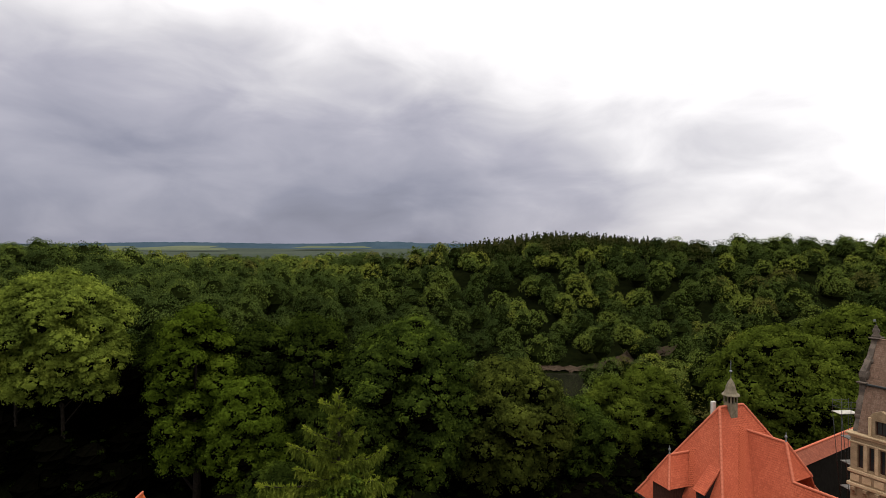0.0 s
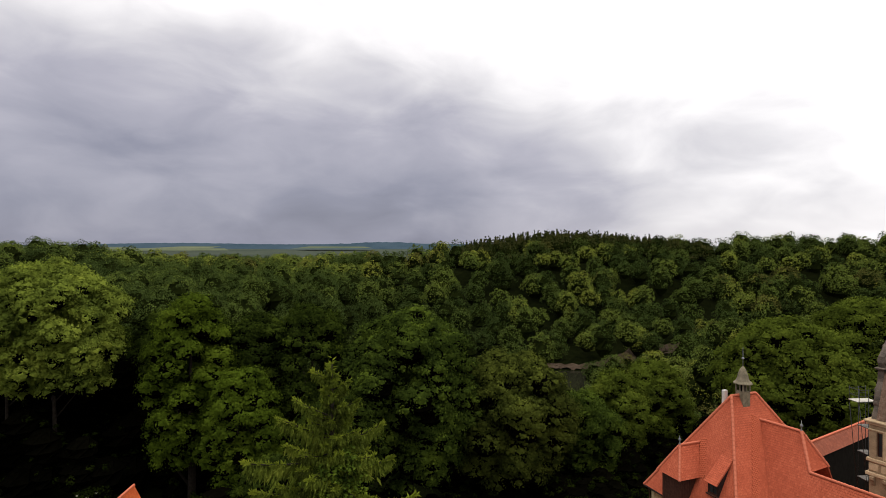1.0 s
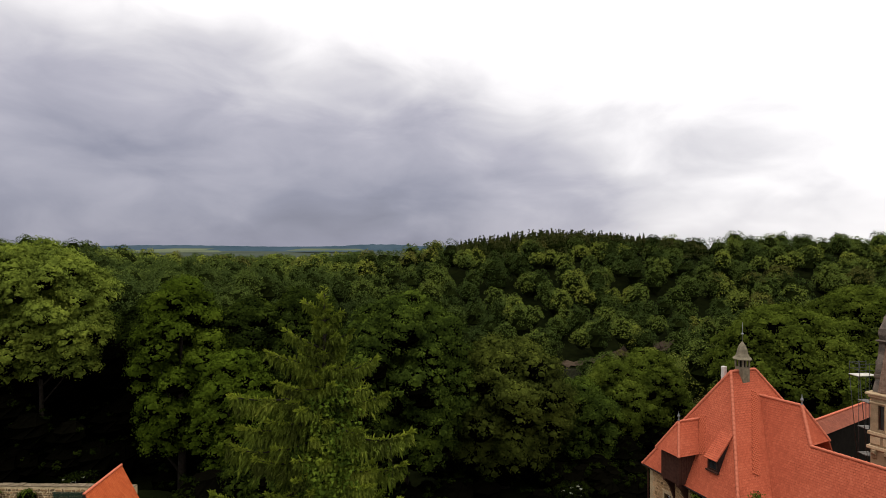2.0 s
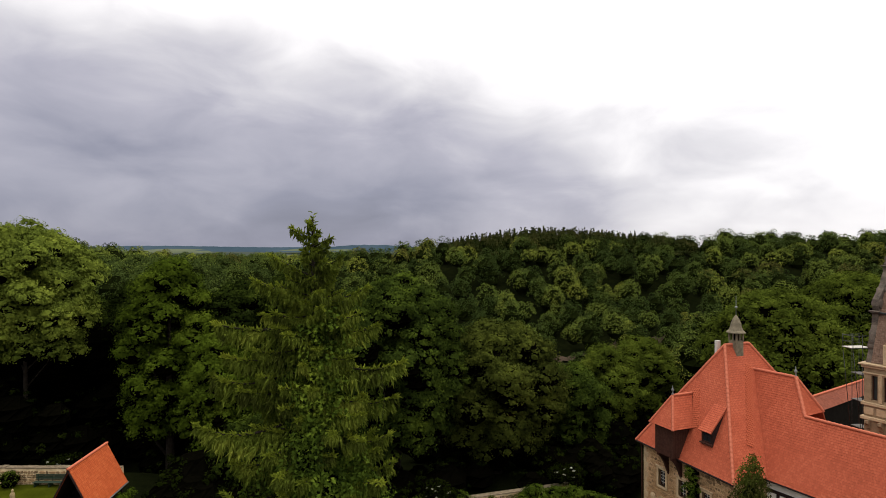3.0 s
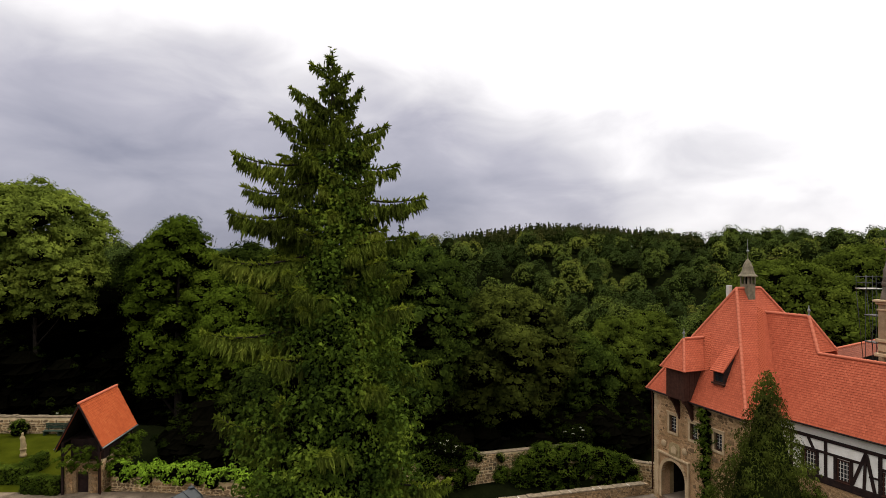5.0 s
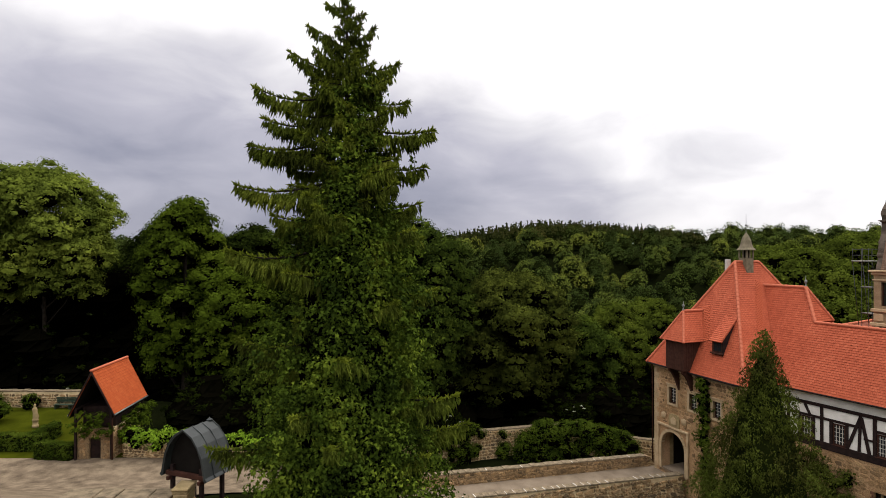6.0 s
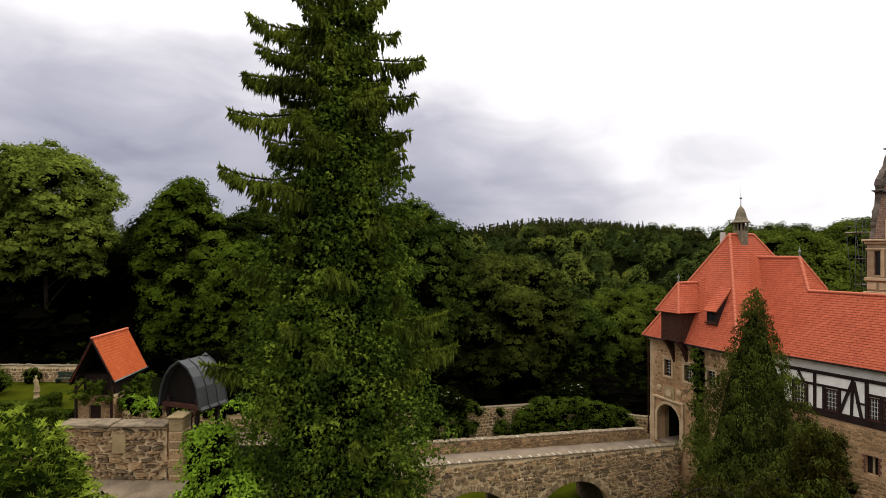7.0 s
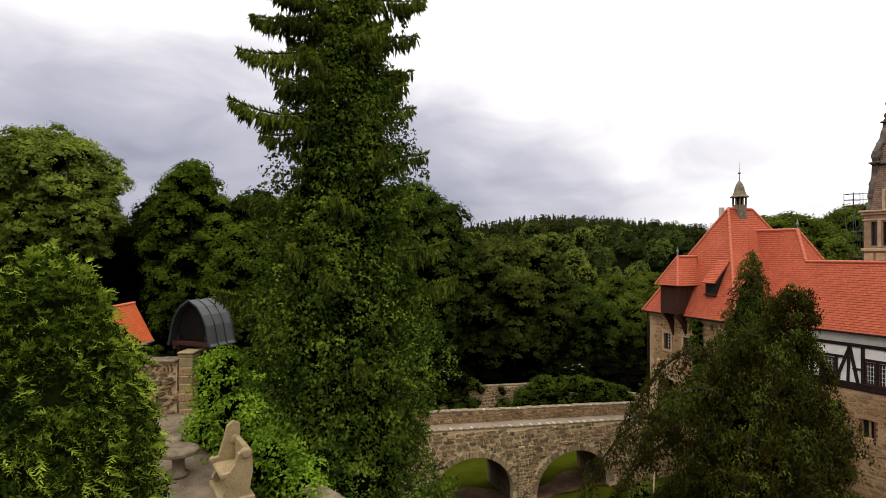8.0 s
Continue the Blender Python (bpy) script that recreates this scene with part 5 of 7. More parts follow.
def plant_trees():
    for i, (name, x, y, top, r, leaf, mat, low, count, point, label) in enumerate(TREES):
        z = float(ground_z(x, y)) - 0.4
        loose = "willow" in name
        ob = broad_tree(name, 40 + i, top - z, r, leaf * 1.18, mat, low, count, 270 if loose else 200 if r > 7 else 290, 0.26 if loose else 0.3 + r * 0.03, label, top=point,
                        fill=0.3 if loose else 0.12, core=0.42 if loose else 0.74 if "lime" in name else 0.8, lump=(0.24, 0.38) if "lime" in name else (0.14, 0.26) if loose else (0.16, 0.3), droop=0.5 if loose else 0.1)
        stand(ob, x, y, z=z)


plant_trees()


def sprays(rng, base, out, length, leaflets=9, width=0.28, curl=0.5, wide=0.16, small=False):
    """Flat fans of narrow leaflets along drooping stems: base and out are n x 3. Returns quads."""
    k = len(base)
    out = out / (np.linalg.norm(out, axis=1, keepdims=True) + 1e-9)
    ln = length * rng.uniform(0.7, 1.3, (k, 1))
    side = np.cross(out, rng.normal(0, 0.5, (k, 3)) + np.array([0, 0, 1.0]))
    side /= np.linalg.norm(side, axis=1, keepdims=True) + 1e-9
    up = np.cross(side, out)
    res = []
    for i in range(leaflets):
        u = (i + 1) / leaflets
        sgn = 1 if i % 2 else -1
        p = base + out * ln * u * 0.8 - np.array([0, 0, 1.0]) * ln * curl * u * u
        d = out * 0.75 + sgn * side * (0.9 - 0.5 * u) + up * rng.normal(0, 0.2, (k, 1)) - np.array([0, 0, 0.5 * u * curl])
        d /= np.linalg.norm(d, axis=1, keepdims=True)
        ll = ln * width * (1.25 - 0.6 * u) * rng.uniform(0.8, 1.2, (k, 1))
        w = np.cross(d, up)
        w /= np.linalg.norm(w, axis=1, keepdims=True) + 1e-9
        w = w * ll * wide
        if small:
            res.append(np.stack([p - w, p + d * ll, p + w], 1))
        else:
            res.append(np.stack([p, p + d * ll * 0.5 + w, p + d * ll, p + d * ll * 0.5 - w], 1))
    return np.concatenate(res)


def fingers(rng, base, way, length, wide=0.1):
    """Hanging needle-clad branchlets: two crossed tapering blades with four side shoots. base, way n x 3; n x 8 facets."""
    k = len(base)
    way = way / (np.linalg.norm(way, axis=1, keepdims=True) + 1e-9)
    ln = np.asarray(length).reshape(-1, 1)
    a = np.cross(way, rng.normal(0, 1, (k, 3)))
    a /= np.linalg.norm(a, axis=1, keepdims=True) + 1e-9
    b = np.cross(way, a)
    tip = base + way * ln
    w = wide * rng.uniform(0.7, 1.2, (k, 1)) * np.minimum(1.0, 0.35 + ln)
    res = []
    for d in (a, b):
        mid = base + way * ln * 0.4
        res += [np.stack([base, mid + d * w * 0.5, tip], 1), np.stack([base, tip, mid - d * w * 0.5], 1)]
    for i, d in enumerate((a, -a, b, -b)):
        p = base + way * ln * (0.12 + 0.16 * i)
        q = p + (d * 0.75 + way * 0.8) * ln * 0.3
        e = np.cross(d, way) * w * 0.28
        res.append(np.stack([p - e, q, p + e], 1))
    return np.concatenate(res)


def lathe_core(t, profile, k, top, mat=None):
    """A dark solid core for the shade inside a conifer: profile of (height, radius), shrunk, up to top."""
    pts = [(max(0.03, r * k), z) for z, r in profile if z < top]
    put("shade_core", mesh_from("shade_core", *lathe(pts + [(0.03, top)], 12), mat or CORE_SHADE), t, "dark core for the shade inside the foliage")


def bough_curve(dz, a, ln, height):
    """A bough from the trunk to its upturned tip: flat or sagging below, rising near the top."""
    rise = 0.55 if dz < 1.6 else 0.55 - 0.5 * min(1.0, (dz - 1.6) / 2.0)
    pts = []
    for i in range(9):
        u = i / 8
        z = height - dz + ln * (-rise * (1 - u) + (0.6 - rise) * (0.22 * (1 - u) - 0.17 * math.sin(math.pi * u ** 1.25)))
        b = a + 0.16 * math.sin(u * 3 + dz * 5)
        pts.append((ln * u * math.cos(b), ln * u * math.sin(b), z))
    return np.array(pts)


def build_spruce():
    H = 28.5
    rng = np.random.default_rng(12)
    t = thing("spruce_tree", "tall ivy-clad spruce with drooping branches beside the terrace", "tree", at=(-3.85, 20.2, -2.0))
    put("trunk", tubes_mesh("trunk", [tube([(0, 0, -0.5), (0, 0, 14), (0, 0, 28.4)], [0.5, 0.3, 0.02], 9)], BARK), t)
    # the long boughs that stand out on both sides, then the rest in loose tiers: drop below the tip, angle, length
    boughs = [(0.38, 3.1, 0.67), (1.26, 3.3, 1.22), (2.0, 3.05, 1.85), (2.1, 3.6, 1.1), (3.3, 3.2, 2.9), (3.15, 2.8, 1.9), (4.3, 3.4, 2.6), (5.0, 3.0, 3.3), (6.4, 3.3, 3.5), (9.0, 3.0, 3.2), (8.5, 3.5, 3.7),
              (11.4, 3.15, 3.6), (0.7, 0.1, 0.55), (1.3, -0.2, 0.92), (1.75, 0.3, 0.7), (2.25, 0.05, 1.7), (3.0, -0.25, 1.6), (3.5, 0.1, 2.05), (4.55, -0.1, 2.85), (5.7, 0.1, 2.6), (7.2, -0.3, 2.1), (9.8, 0.0, 2.95), (13.0, -0.1, 3.7), (14.2, 0.2, 4.0), (14.6, 3.3, 4.2)]
    dz, a = 0.25, 0.0
    while dz < 23.5:
        a += 2.39996 + rng.uniform(-0.3, 0.3)
        ln = float(np.interp(dz, [0, 0.8, 1.6, 3, 5, 7, 10, 14, 23], [0.15, 0.36, 0.62, 1.2, 1.95, 2.4, 2.6, 2.8, 3.2])) * rng.uniform(0.5, 1.08)
        boughs.append((dz + rng.uniform(-0.1, 0.1), a, ln))
        dz += 0.1 if dz < 1.5 else 0.075 if dz < 8 else 0.3 if dz < 16 else 0.5
    stems, base, way, length = [], [], [], []
    tip_p, tip_d = [], []
    for dz, a, ln in boughs:
        c = bough_curve(dz, a, ln, H)
        stems.append(tube([tuple(p) for p in c], [0.015 + 0.012 * ln * (1 - i / 8) for i in range(9)], 5))
        n = int((14 + 56 * ln) * (1 if dz < 8 or ln > 3.65 else 0.5))
        u = rng.uniform(0.1, 0.98, n) ** 0.75
        f = u * 8
        i = np.minimum(f.astype(int), 7)
        p = c[i] + (c[i + 1] - c[i]) * (f - i)[:, None]
        side = np.array([-math.sin(a), math.cos(a), 0])
        out = np.array([math.cos(a), math.sin(a), 0])
        off = rng.normal(0, 1, n) * (0.06 + 0.19 * ln * (1 - u) * u ** 0.3)
        p = p + side * off[:, None] + out * rng.normal(0, 0.05, (n, 1))
        p[:, 2] -= np.abs(off) * 0.35
        base.append(p)
        way.append(np.array([0, 0, -1.0]) + out * rng.normal(0.24, 0.2, (n, 1)) + side * rng.normal(0, 0.2, (n, 1)))
        length.append((0.16 + 0.19 * min(ln, 3.0) * np.interp(u, [0, 0.3, 0.8, 1.0], [0.5, 1.0, 0.85, 0.4])) * rng.uniform(0.6, 1.25, n))
        m = int(18 + 44 * ln)
        v = 1 - 0.75 * rng.random(m) ** 1.6
        f = v * 8
        i = np.minimum(f.astype(int), 7)
        tip_p.append(c[i] + (c[i + 1] - c[i]) * (f - i)[:, None])
        tip_d.append(out * 0.55 + side * rng.normal(0, 0.8, (m, 1)) + np.array([0, 0, 0.35]) + rng.normal(0, 0.4, (m, 3)))
    tip_p.append(np.stack([np.zeros(40), np.zeros(40), rng.uniform(27.2, 28.6, 40)], 1))
    tip_d.append(rng.normal(0, 1, (40, 3)) * np.array([1, 1, 0.3]) + np.array([0, 0, 0.7]))
    put("branchwork", tubes_mesh("branchwork", stems, BARK), t)
    q = [fingers(rng, np.concatenate(base), np.concatenate(way), np.concatenate(length) * 0.85, 0.12),
         fingers(rng, np.concatenate(tip_p), np.concatenate(tip_d), 0.17 * rng.uniform(0.6, 1.4, sum(len(p) for p in tip_p)), 0.09)]
    put("needles", quad_mesh("needles", q[0], NEEDLE), t, "dark green hanging needle sprays")
    put("young_growth", quad_mesh("young_growth", q[1], SHOOTS), t, "light green new shoots on the boughs")
    prof = [(0.0, 3.4), (6, 3.3), (12, 2.9), (16, 2.5), (19.5, 2.1), (22, 1.3), (24.0, 0.6)]
    lathe_core(t, prof, 0.6, 22.6)
    # ivy hangs in ropes and curtains down the trunk and the lower boughs
    blobs = []
    for i in range(27):
        a = -2.8 + 3.1 * (i + rng.random()) / 19 if i < 19 else rng.uniform(0.25, 3.5)
        top = rng.uniform(3.4, 8.5) if -2.1 < a < 0.2 else rng.uniform(8, 14)
        z = top
        w = rng.uniform(0.36, 0.64)
        deep = rng.uniform(0.58, 1.03)
        while z < 26:
            r = np.interp(z, [4, 6, 9, 13, 17, 26], [0.5, 1.0, 2.0, 2.6, 3.0, 3.3])
            if abs(a) < 0.7:
                r *= 1.05
            elif a < -1.9 or a > 2:
                r *= np.interp(z, [8, 14, 20], [0.85, 1.0, 1.05])
            r *= deep * (0.88 + 0.12 * math.sin(z * 1.1 + i * 2.1))
            blobs.append((r * math.cos(a) + rng.normal(0, 0.12), r * math.sin(a) + rng.normal(0, 0.12), H - z, w * rng.uniform(0.7, 1.3)))
            z += w * rng.uniform(0.9, 1.5)
            a += rng.normal(0, 0.03)
    put("ivy", quad_mesh("ivy", crown_leaves(rng, blobs, 1000, 0.125, spread=0.42, fill=0.1, squash=1.3, aspect=1.25, droop=0.6, clump=1.7, crowd=9, cap=0), IVY), t, "bright green ivy climbing the trunk and boughs")
    # a loose vine dangling from a bough
    vine = [(2.15, -0.4, H - 4.9), (2.25, -0.42, H - 5.5), (2.2, -0.4, H - 6.1), (2.12, -0.38, H - 6.5)]
    v = put("vine", tubes_mesh("vine", [tube(vine, [0.012, 0.01, 0.008, 0.005], 4)], BARK), t, "thin vine dangling from a bough")
    p = np.array([vine[0]]) + (np.array([vine[3]]) - np.array([vine[0]])) * rng.random((46, 1)) + rng.normal(0, 0.06, (46, 3))
    tagged(put("vine_leaf_spray", quad_mesh("vine_leaf_spray", leaf_quads(rng, p, rng.normal(0, 1, (46, 3)), 0.13), IVY), v), kind="stuff")


build_spruce()


def tuft_tree(name, label, at, seed, profile, trunk, mat, n, tuft, core=0.7, group="", rise=0.35, thin=0.0, rough=0.09, crowd=34, leaf=0.14, aspect=2.5, droop=0.5, cap=0, fans=None):
    """A dense evergreen of overlapping feathery tufts: profile of (height, radius)."""
    rng = np.random.default_rng(seed)
    t = thing(name, label, "tree", group, at=at)
    zs, rs = np.array([p[0] for p in profile]), np.array([p[1] for p in profile])
    top = zs[-1]
    put("trunk", tubes_mesh("trunk", [tube([(0, 0, -0.4), (0, 0, top * 0.5), (0, 0, top * 0.9)], [trunk, trunk * 0.7, 0.03], 8)], BARK), t)
    lathe_core(t, profile, core, top - 2.2 * tuft, CORE_SHADE_GREEN)
    grid = np.linspace(0, top, 400)
    cdf = np.cumsum((np.interp(grid, zs, rs) + 0.12 * rs.max()) * np.where(grid < thin, 0.4, 1.0))
    z = np.interp(rng.random(n) * cdf[-1], cdf, grid)
    r = np.interp(z, zs, rs)
    a = rng.uniform(0, 6.283, n)
    # bulges where boughs end
    m = int(2.2 * top * rs.max() / tuft ** 2 / 2)
    ba, bz = rng.uniform(0, 6.283, m), np.interp(rng.random(m) * cdf[-1], cdf, grid)
    da = (a[:, None] - ba + math.pi) % (2 * math.pi) - math.pi
    near = (da * r[:, None]) ** 2 + (z[:, None] - bz) ** 2
    lump = 1 - rough + 2 * rough * np.exp(-near.min(1) / (1.1 * tuft) ** 2)
    rad = np.stack([np.cos(a), np.sin(a), 0 * a], 1)
    c = rad * (np.maximum(0, r * lump * rng.uniform(0.8, 1.04, n) - 0.45 * tuft))[:, None] + np.stack([0 * a, 0 * a, z], 1)
    steep = np.interp(z / top, [0, 0.75, 1.0], [rise, rise + 0.15, 1.6])[:, None]
    out = rad + np.array([0, 0, 1.0]) * steep
    out = out + rng.normal(0, 0.25, (n, 3))
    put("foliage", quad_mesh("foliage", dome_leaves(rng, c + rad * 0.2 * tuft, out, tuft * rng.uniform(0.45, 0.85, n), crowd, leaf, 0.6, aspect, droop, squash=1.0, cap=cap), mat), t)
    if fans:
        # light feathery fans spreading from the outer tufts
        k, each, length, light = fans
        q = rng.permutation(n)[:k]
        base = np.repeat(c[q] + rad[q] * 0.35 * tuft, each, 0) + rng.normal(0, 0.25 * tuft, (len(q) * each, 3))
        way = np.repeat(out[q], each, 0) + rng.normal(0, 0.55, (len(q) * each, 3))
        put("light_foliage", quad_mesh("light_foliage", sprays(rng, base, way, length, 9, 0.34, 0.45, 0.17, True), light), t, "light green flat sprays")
    return t


# shade-coloured tufts within, the brighter thuja colour on the outer fans
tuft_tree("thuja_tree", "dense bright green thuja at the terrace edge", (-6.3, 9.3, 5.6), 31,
          [(0, 1.45), (1.2, 1.58), (3.0, 1.58), (4.6, 1.4), (5.8, 1.16), (6.7, 0.82), (7.2, 0.48), (7.5, 0.12)], 0.2, THUJA_SHADE, 3000, 0.26, core=0.78, rough=0.14, rise=0.4, crowd=26, leaf=0.1, aspect=2.6, droop=0.55, fans=(2100, 7, 0.23, THUJA))
tuft_tree("conifer_tree", "tall drooping green conifer in the moat before the gatehouse", (18.7, 34.8, -5.5), 51,
          [(0, 3.5), (9, 3.3), (12.2, 2.4), (15.0, 1.25), (16.4, 0.85), (17.8, 0.4), (18.5, 0.1)], 0.3, YEW, 2300, 0.52, core=0.7, group="moat conifers", rough=0.24, rise=0.25, crowd=30, leaf=0.21, aspect=3.0, droop=0.9)

def build_weeping_conifer():
    """The broad weeping conifer nearest to the terrace: arching boughs hung with long brownish sprays."""
    H = 18.75
    rng = np.random.default_rng(52)
    t = thing("conifer_tree", "broad weeping brownish green conifer rising out of the moat", "tree", "moat conifers", at=(5.1, 10.9, -6.3))
    put("trunk", tubes_mesh("trunk", [tube([(0, 0, -0.5), (0.05, 0, 10), (0.12, 0, H - 2.6), (0.85, 0, H - 0.2)], [0.3, 0.2, 0.09, 0.015], 8)], BARK), t)
    stems, base, way, tip_p, tip_d = [], [], [], [], []
    dz, a = 0.1, 0.0
    while dz < 13:
        a += 2.39996 + rng.uniform(-0.5, 0.5)
        ln = float(np.interp(dz, [0, 0.5, 1.0, 1.6, 2.4, 4, 8, 13], [0.2, 0.4, 0.75, 1.45, 2.1, 2.5, 2.45, 2.2])) * rng.uniform(0.55, 1.1) * (1 - 0.3 * math.cos(a))
        lean = np.interp(H - dz, [10, H - 2.6, H - 0.2], [0.05, 0.12, 0.85])
        pts = []
        for i in range(9):
            u = i / 8
            pts.append((lean + ln * u * math.cos(a), ln * u * math.sin(a), H - dz + ln * (0.55 * math.sin(math.pi * min(1, u * 0.75)) - 0.62 * u ** 2.2)))
        c = np.array(pts)
        stems.append(tube(pts, [0.012 + 0.014 * ln * (1 - i / 8) for i in range(9)], 5))
        n = int(10 + 46 * ln * (1 if dz < 6 else 0.45))
        f = rng.uniform(0.12, 1.0, n) ** 0.8 * 7.99
        i = f.astype(int)
        out, side = np.array([math.cos(a), math.sin(a), 0]), np.array([-math.sin(a), math.cos(a), 0])
        p = c[i] + (c[i + 1] - c[i]) * (f - i)[:, None] + side * rng.normal(0, 0.1 * ln + 0.03, (n, 1))
        p[:, 2] -= rng.random(n) ** 1.6 * min(0.5, 0.15 + 0.25 * ln)
        base.append(p)
        way.append(np.array([0, 0, 0.7]) + out * rng.normal(0.5, 0.3, (n, 1)) + side * rng.normal(0, 0.5, (n, 1)))
        m = int(6 + 8 * ln * (1 if dz < 6 else 0.2))
        f = (1 - 0.8 * rng.random(m) ** 1.3) * 7.99
        i = f.astype(int)
        tip_p.append(c[i] + (c[i + 1] - c[i]) * (f - i)[:, None] + side * rng.normal(0, 0.07 * ln, (m, 1)))
        tip_d.append(out * 0.9 + side * rng.normal(0, 0.6, (m, 1)) + np.array([0, 0, 0.6]) + rng.normal(0, 0.3, (m, 3)))
        dz += 0.085 if dz < 6 else 0.2
    put("branchwork", tubes_mesh("branchwork", stems, BARK), t)
    for name, pos, aim, size, mat, lab in (("hanging_sprays", base, way, 0.08, WEEPING, "brownish green hanging sprays"), ("young_growth", tip_p, tip_d, 0.075, YEW, "green upper shoots")):
        pos, aim = np.concatenate(pos), np.concatenate(aim)
        put(name, quad_mesh(name, dome_leaves(rng, pos, aim, rng.uniform(0.06, 0.17, len(pos)), 23, size, 0.6, 3.0, 0.9, squash=1.2, cap=0), mat), t, lab)
    lathe_core(t, [(0, 1.9), (9, 1.9), (13, 1.6), (15.0, 1.2), (16.4, 0.6)], 0.55, 16.6)


build_weeping_conifer()


def build_woods():
    """The woods on the hill, in the valley and on the plain beyond, as one mass of crowns."""
    rng = np.random.default_rng(21)
    leaf, tone, pine, cores = [], [], [], []
    rows = []
    y = 88.0
    while y < 620:
        gap = 9.6 + y / 62.0
        x = -0.86 * y - 15
        while x < 0.86 * y + 15:
            rows.append((x + rng.uniform(-0.4, 0.4) * gap, y + rng.uniform(-0.4, 0.4) * gap, gap))
            x += gap
        y += gap * 0.8
    for x, y, gap in rows:
        z = float(ground_z(x, y))
        river_gap = 31 + (y - 190) * 0.09 < x < 49 + (y - 190) * 0.32 and 120 < y < 234
        if (z < -22.2 and y > 222) or river_gap or (abs(x) < 16 and y < 92) or (y < 92 and 16 < x < 45):
            continue
        if y > 410 and x > -60 or (y > 352 and 12 < x < 160 + 20 * math.sin(y)):
            continue
        if y > 345 and x > 150 and rng.random() < 0.12:
            continue
        if 92 < y < 160 and 16 < x < 62:
            z = min(z, -19.0 - 0.03 * y)
        size = max(0.4, y * (0.0024 if y < 330 or x < 60 else 0.0021))
        h = rng.uniform(10.5, 20.0)
        if 150 < y < 226 and z < -20:
            z, h = -21.5, rng.uniform(8, 11)
        r = gap * rng.uniform(0.36, 0.58)
        hh = min(h * 0.8, r * rng.uniform(0.95, 1.6))
        if y > 330 and x > 60:
            r, h = r * rng.uniform(0.8, 1.1), rng.uniform(12.0, 18.0)
        # a crown of round lobes stacked up to the top, each shingled with leaves
        q = int(rng.integers(13, 20))
        u = (np.arange(q) + 0.5) / q
        zz = 0.95 - 1.25 * u
        la = rng.uniform(0, 6.283) + np.arange(q) * 2.39996 + rng.uniform(-0.4, 0.4, q)
        rr = np.sqrt(1 - zz ** 2) * rng.uniform(0.55, 0.78, q)
        lr = r * rng.uniform(0.24, 0.42, q)
        lobe = np.array([x, y, z + h - hh]) + np.stack([rr * r * np.cos(la), rr * r * np.sin(la), zz * (hh - lr * 0.7)], 1)
        axis = np.stack([rr * np.cos(la), rr * np.sin(la), 0.45 + 0.6 * np.maximum(zz, 0)], 1)
        k = int(min(80, (0.4 * r / size) ** 2 * 2.2 + 14))
        leaf.append(dome_leaves(rng, lobe, axis, lr, k, size, 0.3, 1.2, squash=0.85, cap=0))
        # shade lowers the colour tone of the nearer woods on the left
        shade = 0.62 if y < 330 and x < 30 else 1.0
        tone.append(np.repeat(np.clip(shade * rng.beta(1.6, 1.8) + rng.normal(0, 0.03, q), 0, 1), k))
        cores.append((x, y, z + h - hh * (1.05 if y < 330 else 1.02), r * (0.82 if y < 330 else 0.86), hh * 0.9))
    # the pine belt along the crest
    for i in range(480):
        x = 12 + 165 * rng.random()
        y = rng.uniform(358, 408)
        z, h = float(ground_z(x, y)), rng.uniform(12.0, 16.5) * (1 - 0.22 * max(0, x - 90) / 80)
        k = 130
        u = 1 - np.sqrt(rng.random(k))
        a = rng.uniform(0, 6.283, k)
        rr = 3.4 * (1 - u) * rng.uniform(0.5, 1, k)
        c = np.stack([x + rr * np.cos(a), y + rr * np.sin(a), z + h * (0.15 + 0.85 * u)], 1)
        pine.append(leaf_quads(rng, c, np.stack([np.cos(a), np.sin(a), 0.5 + 0 * a], 1), 1.7, droop=0.3, spread=0.3, small=True))
        cores.append((x, y, z + h * 0.36, 3.3, h * 0.42))
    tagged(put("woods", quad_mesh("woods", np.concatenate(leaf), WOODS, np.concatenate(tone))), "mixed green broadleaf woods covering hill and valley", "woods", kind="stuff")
    tagged(put("pine_woods", quad_mesh("pine_woods", np.concatenate(pine), PINES)), "dark pine woods along the hilltop", "woods", kind="stuff")
    # dark lumps put shade into the gaps of the crowns
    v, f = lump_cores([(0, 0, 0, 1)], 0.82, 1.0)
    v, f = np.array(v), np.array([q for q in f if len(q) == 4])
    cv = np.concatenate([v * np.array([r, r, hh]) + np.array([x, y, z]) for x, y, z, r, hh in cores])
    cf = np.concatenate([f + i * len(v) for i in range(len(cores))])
    tagged(put("woods_shade", mesh_from("woods_shade", cv, cf, CORE_SHADE_GREEN)), "dark lumps for the shade inside the woods", "woods", kind="stuff")


build_woods()


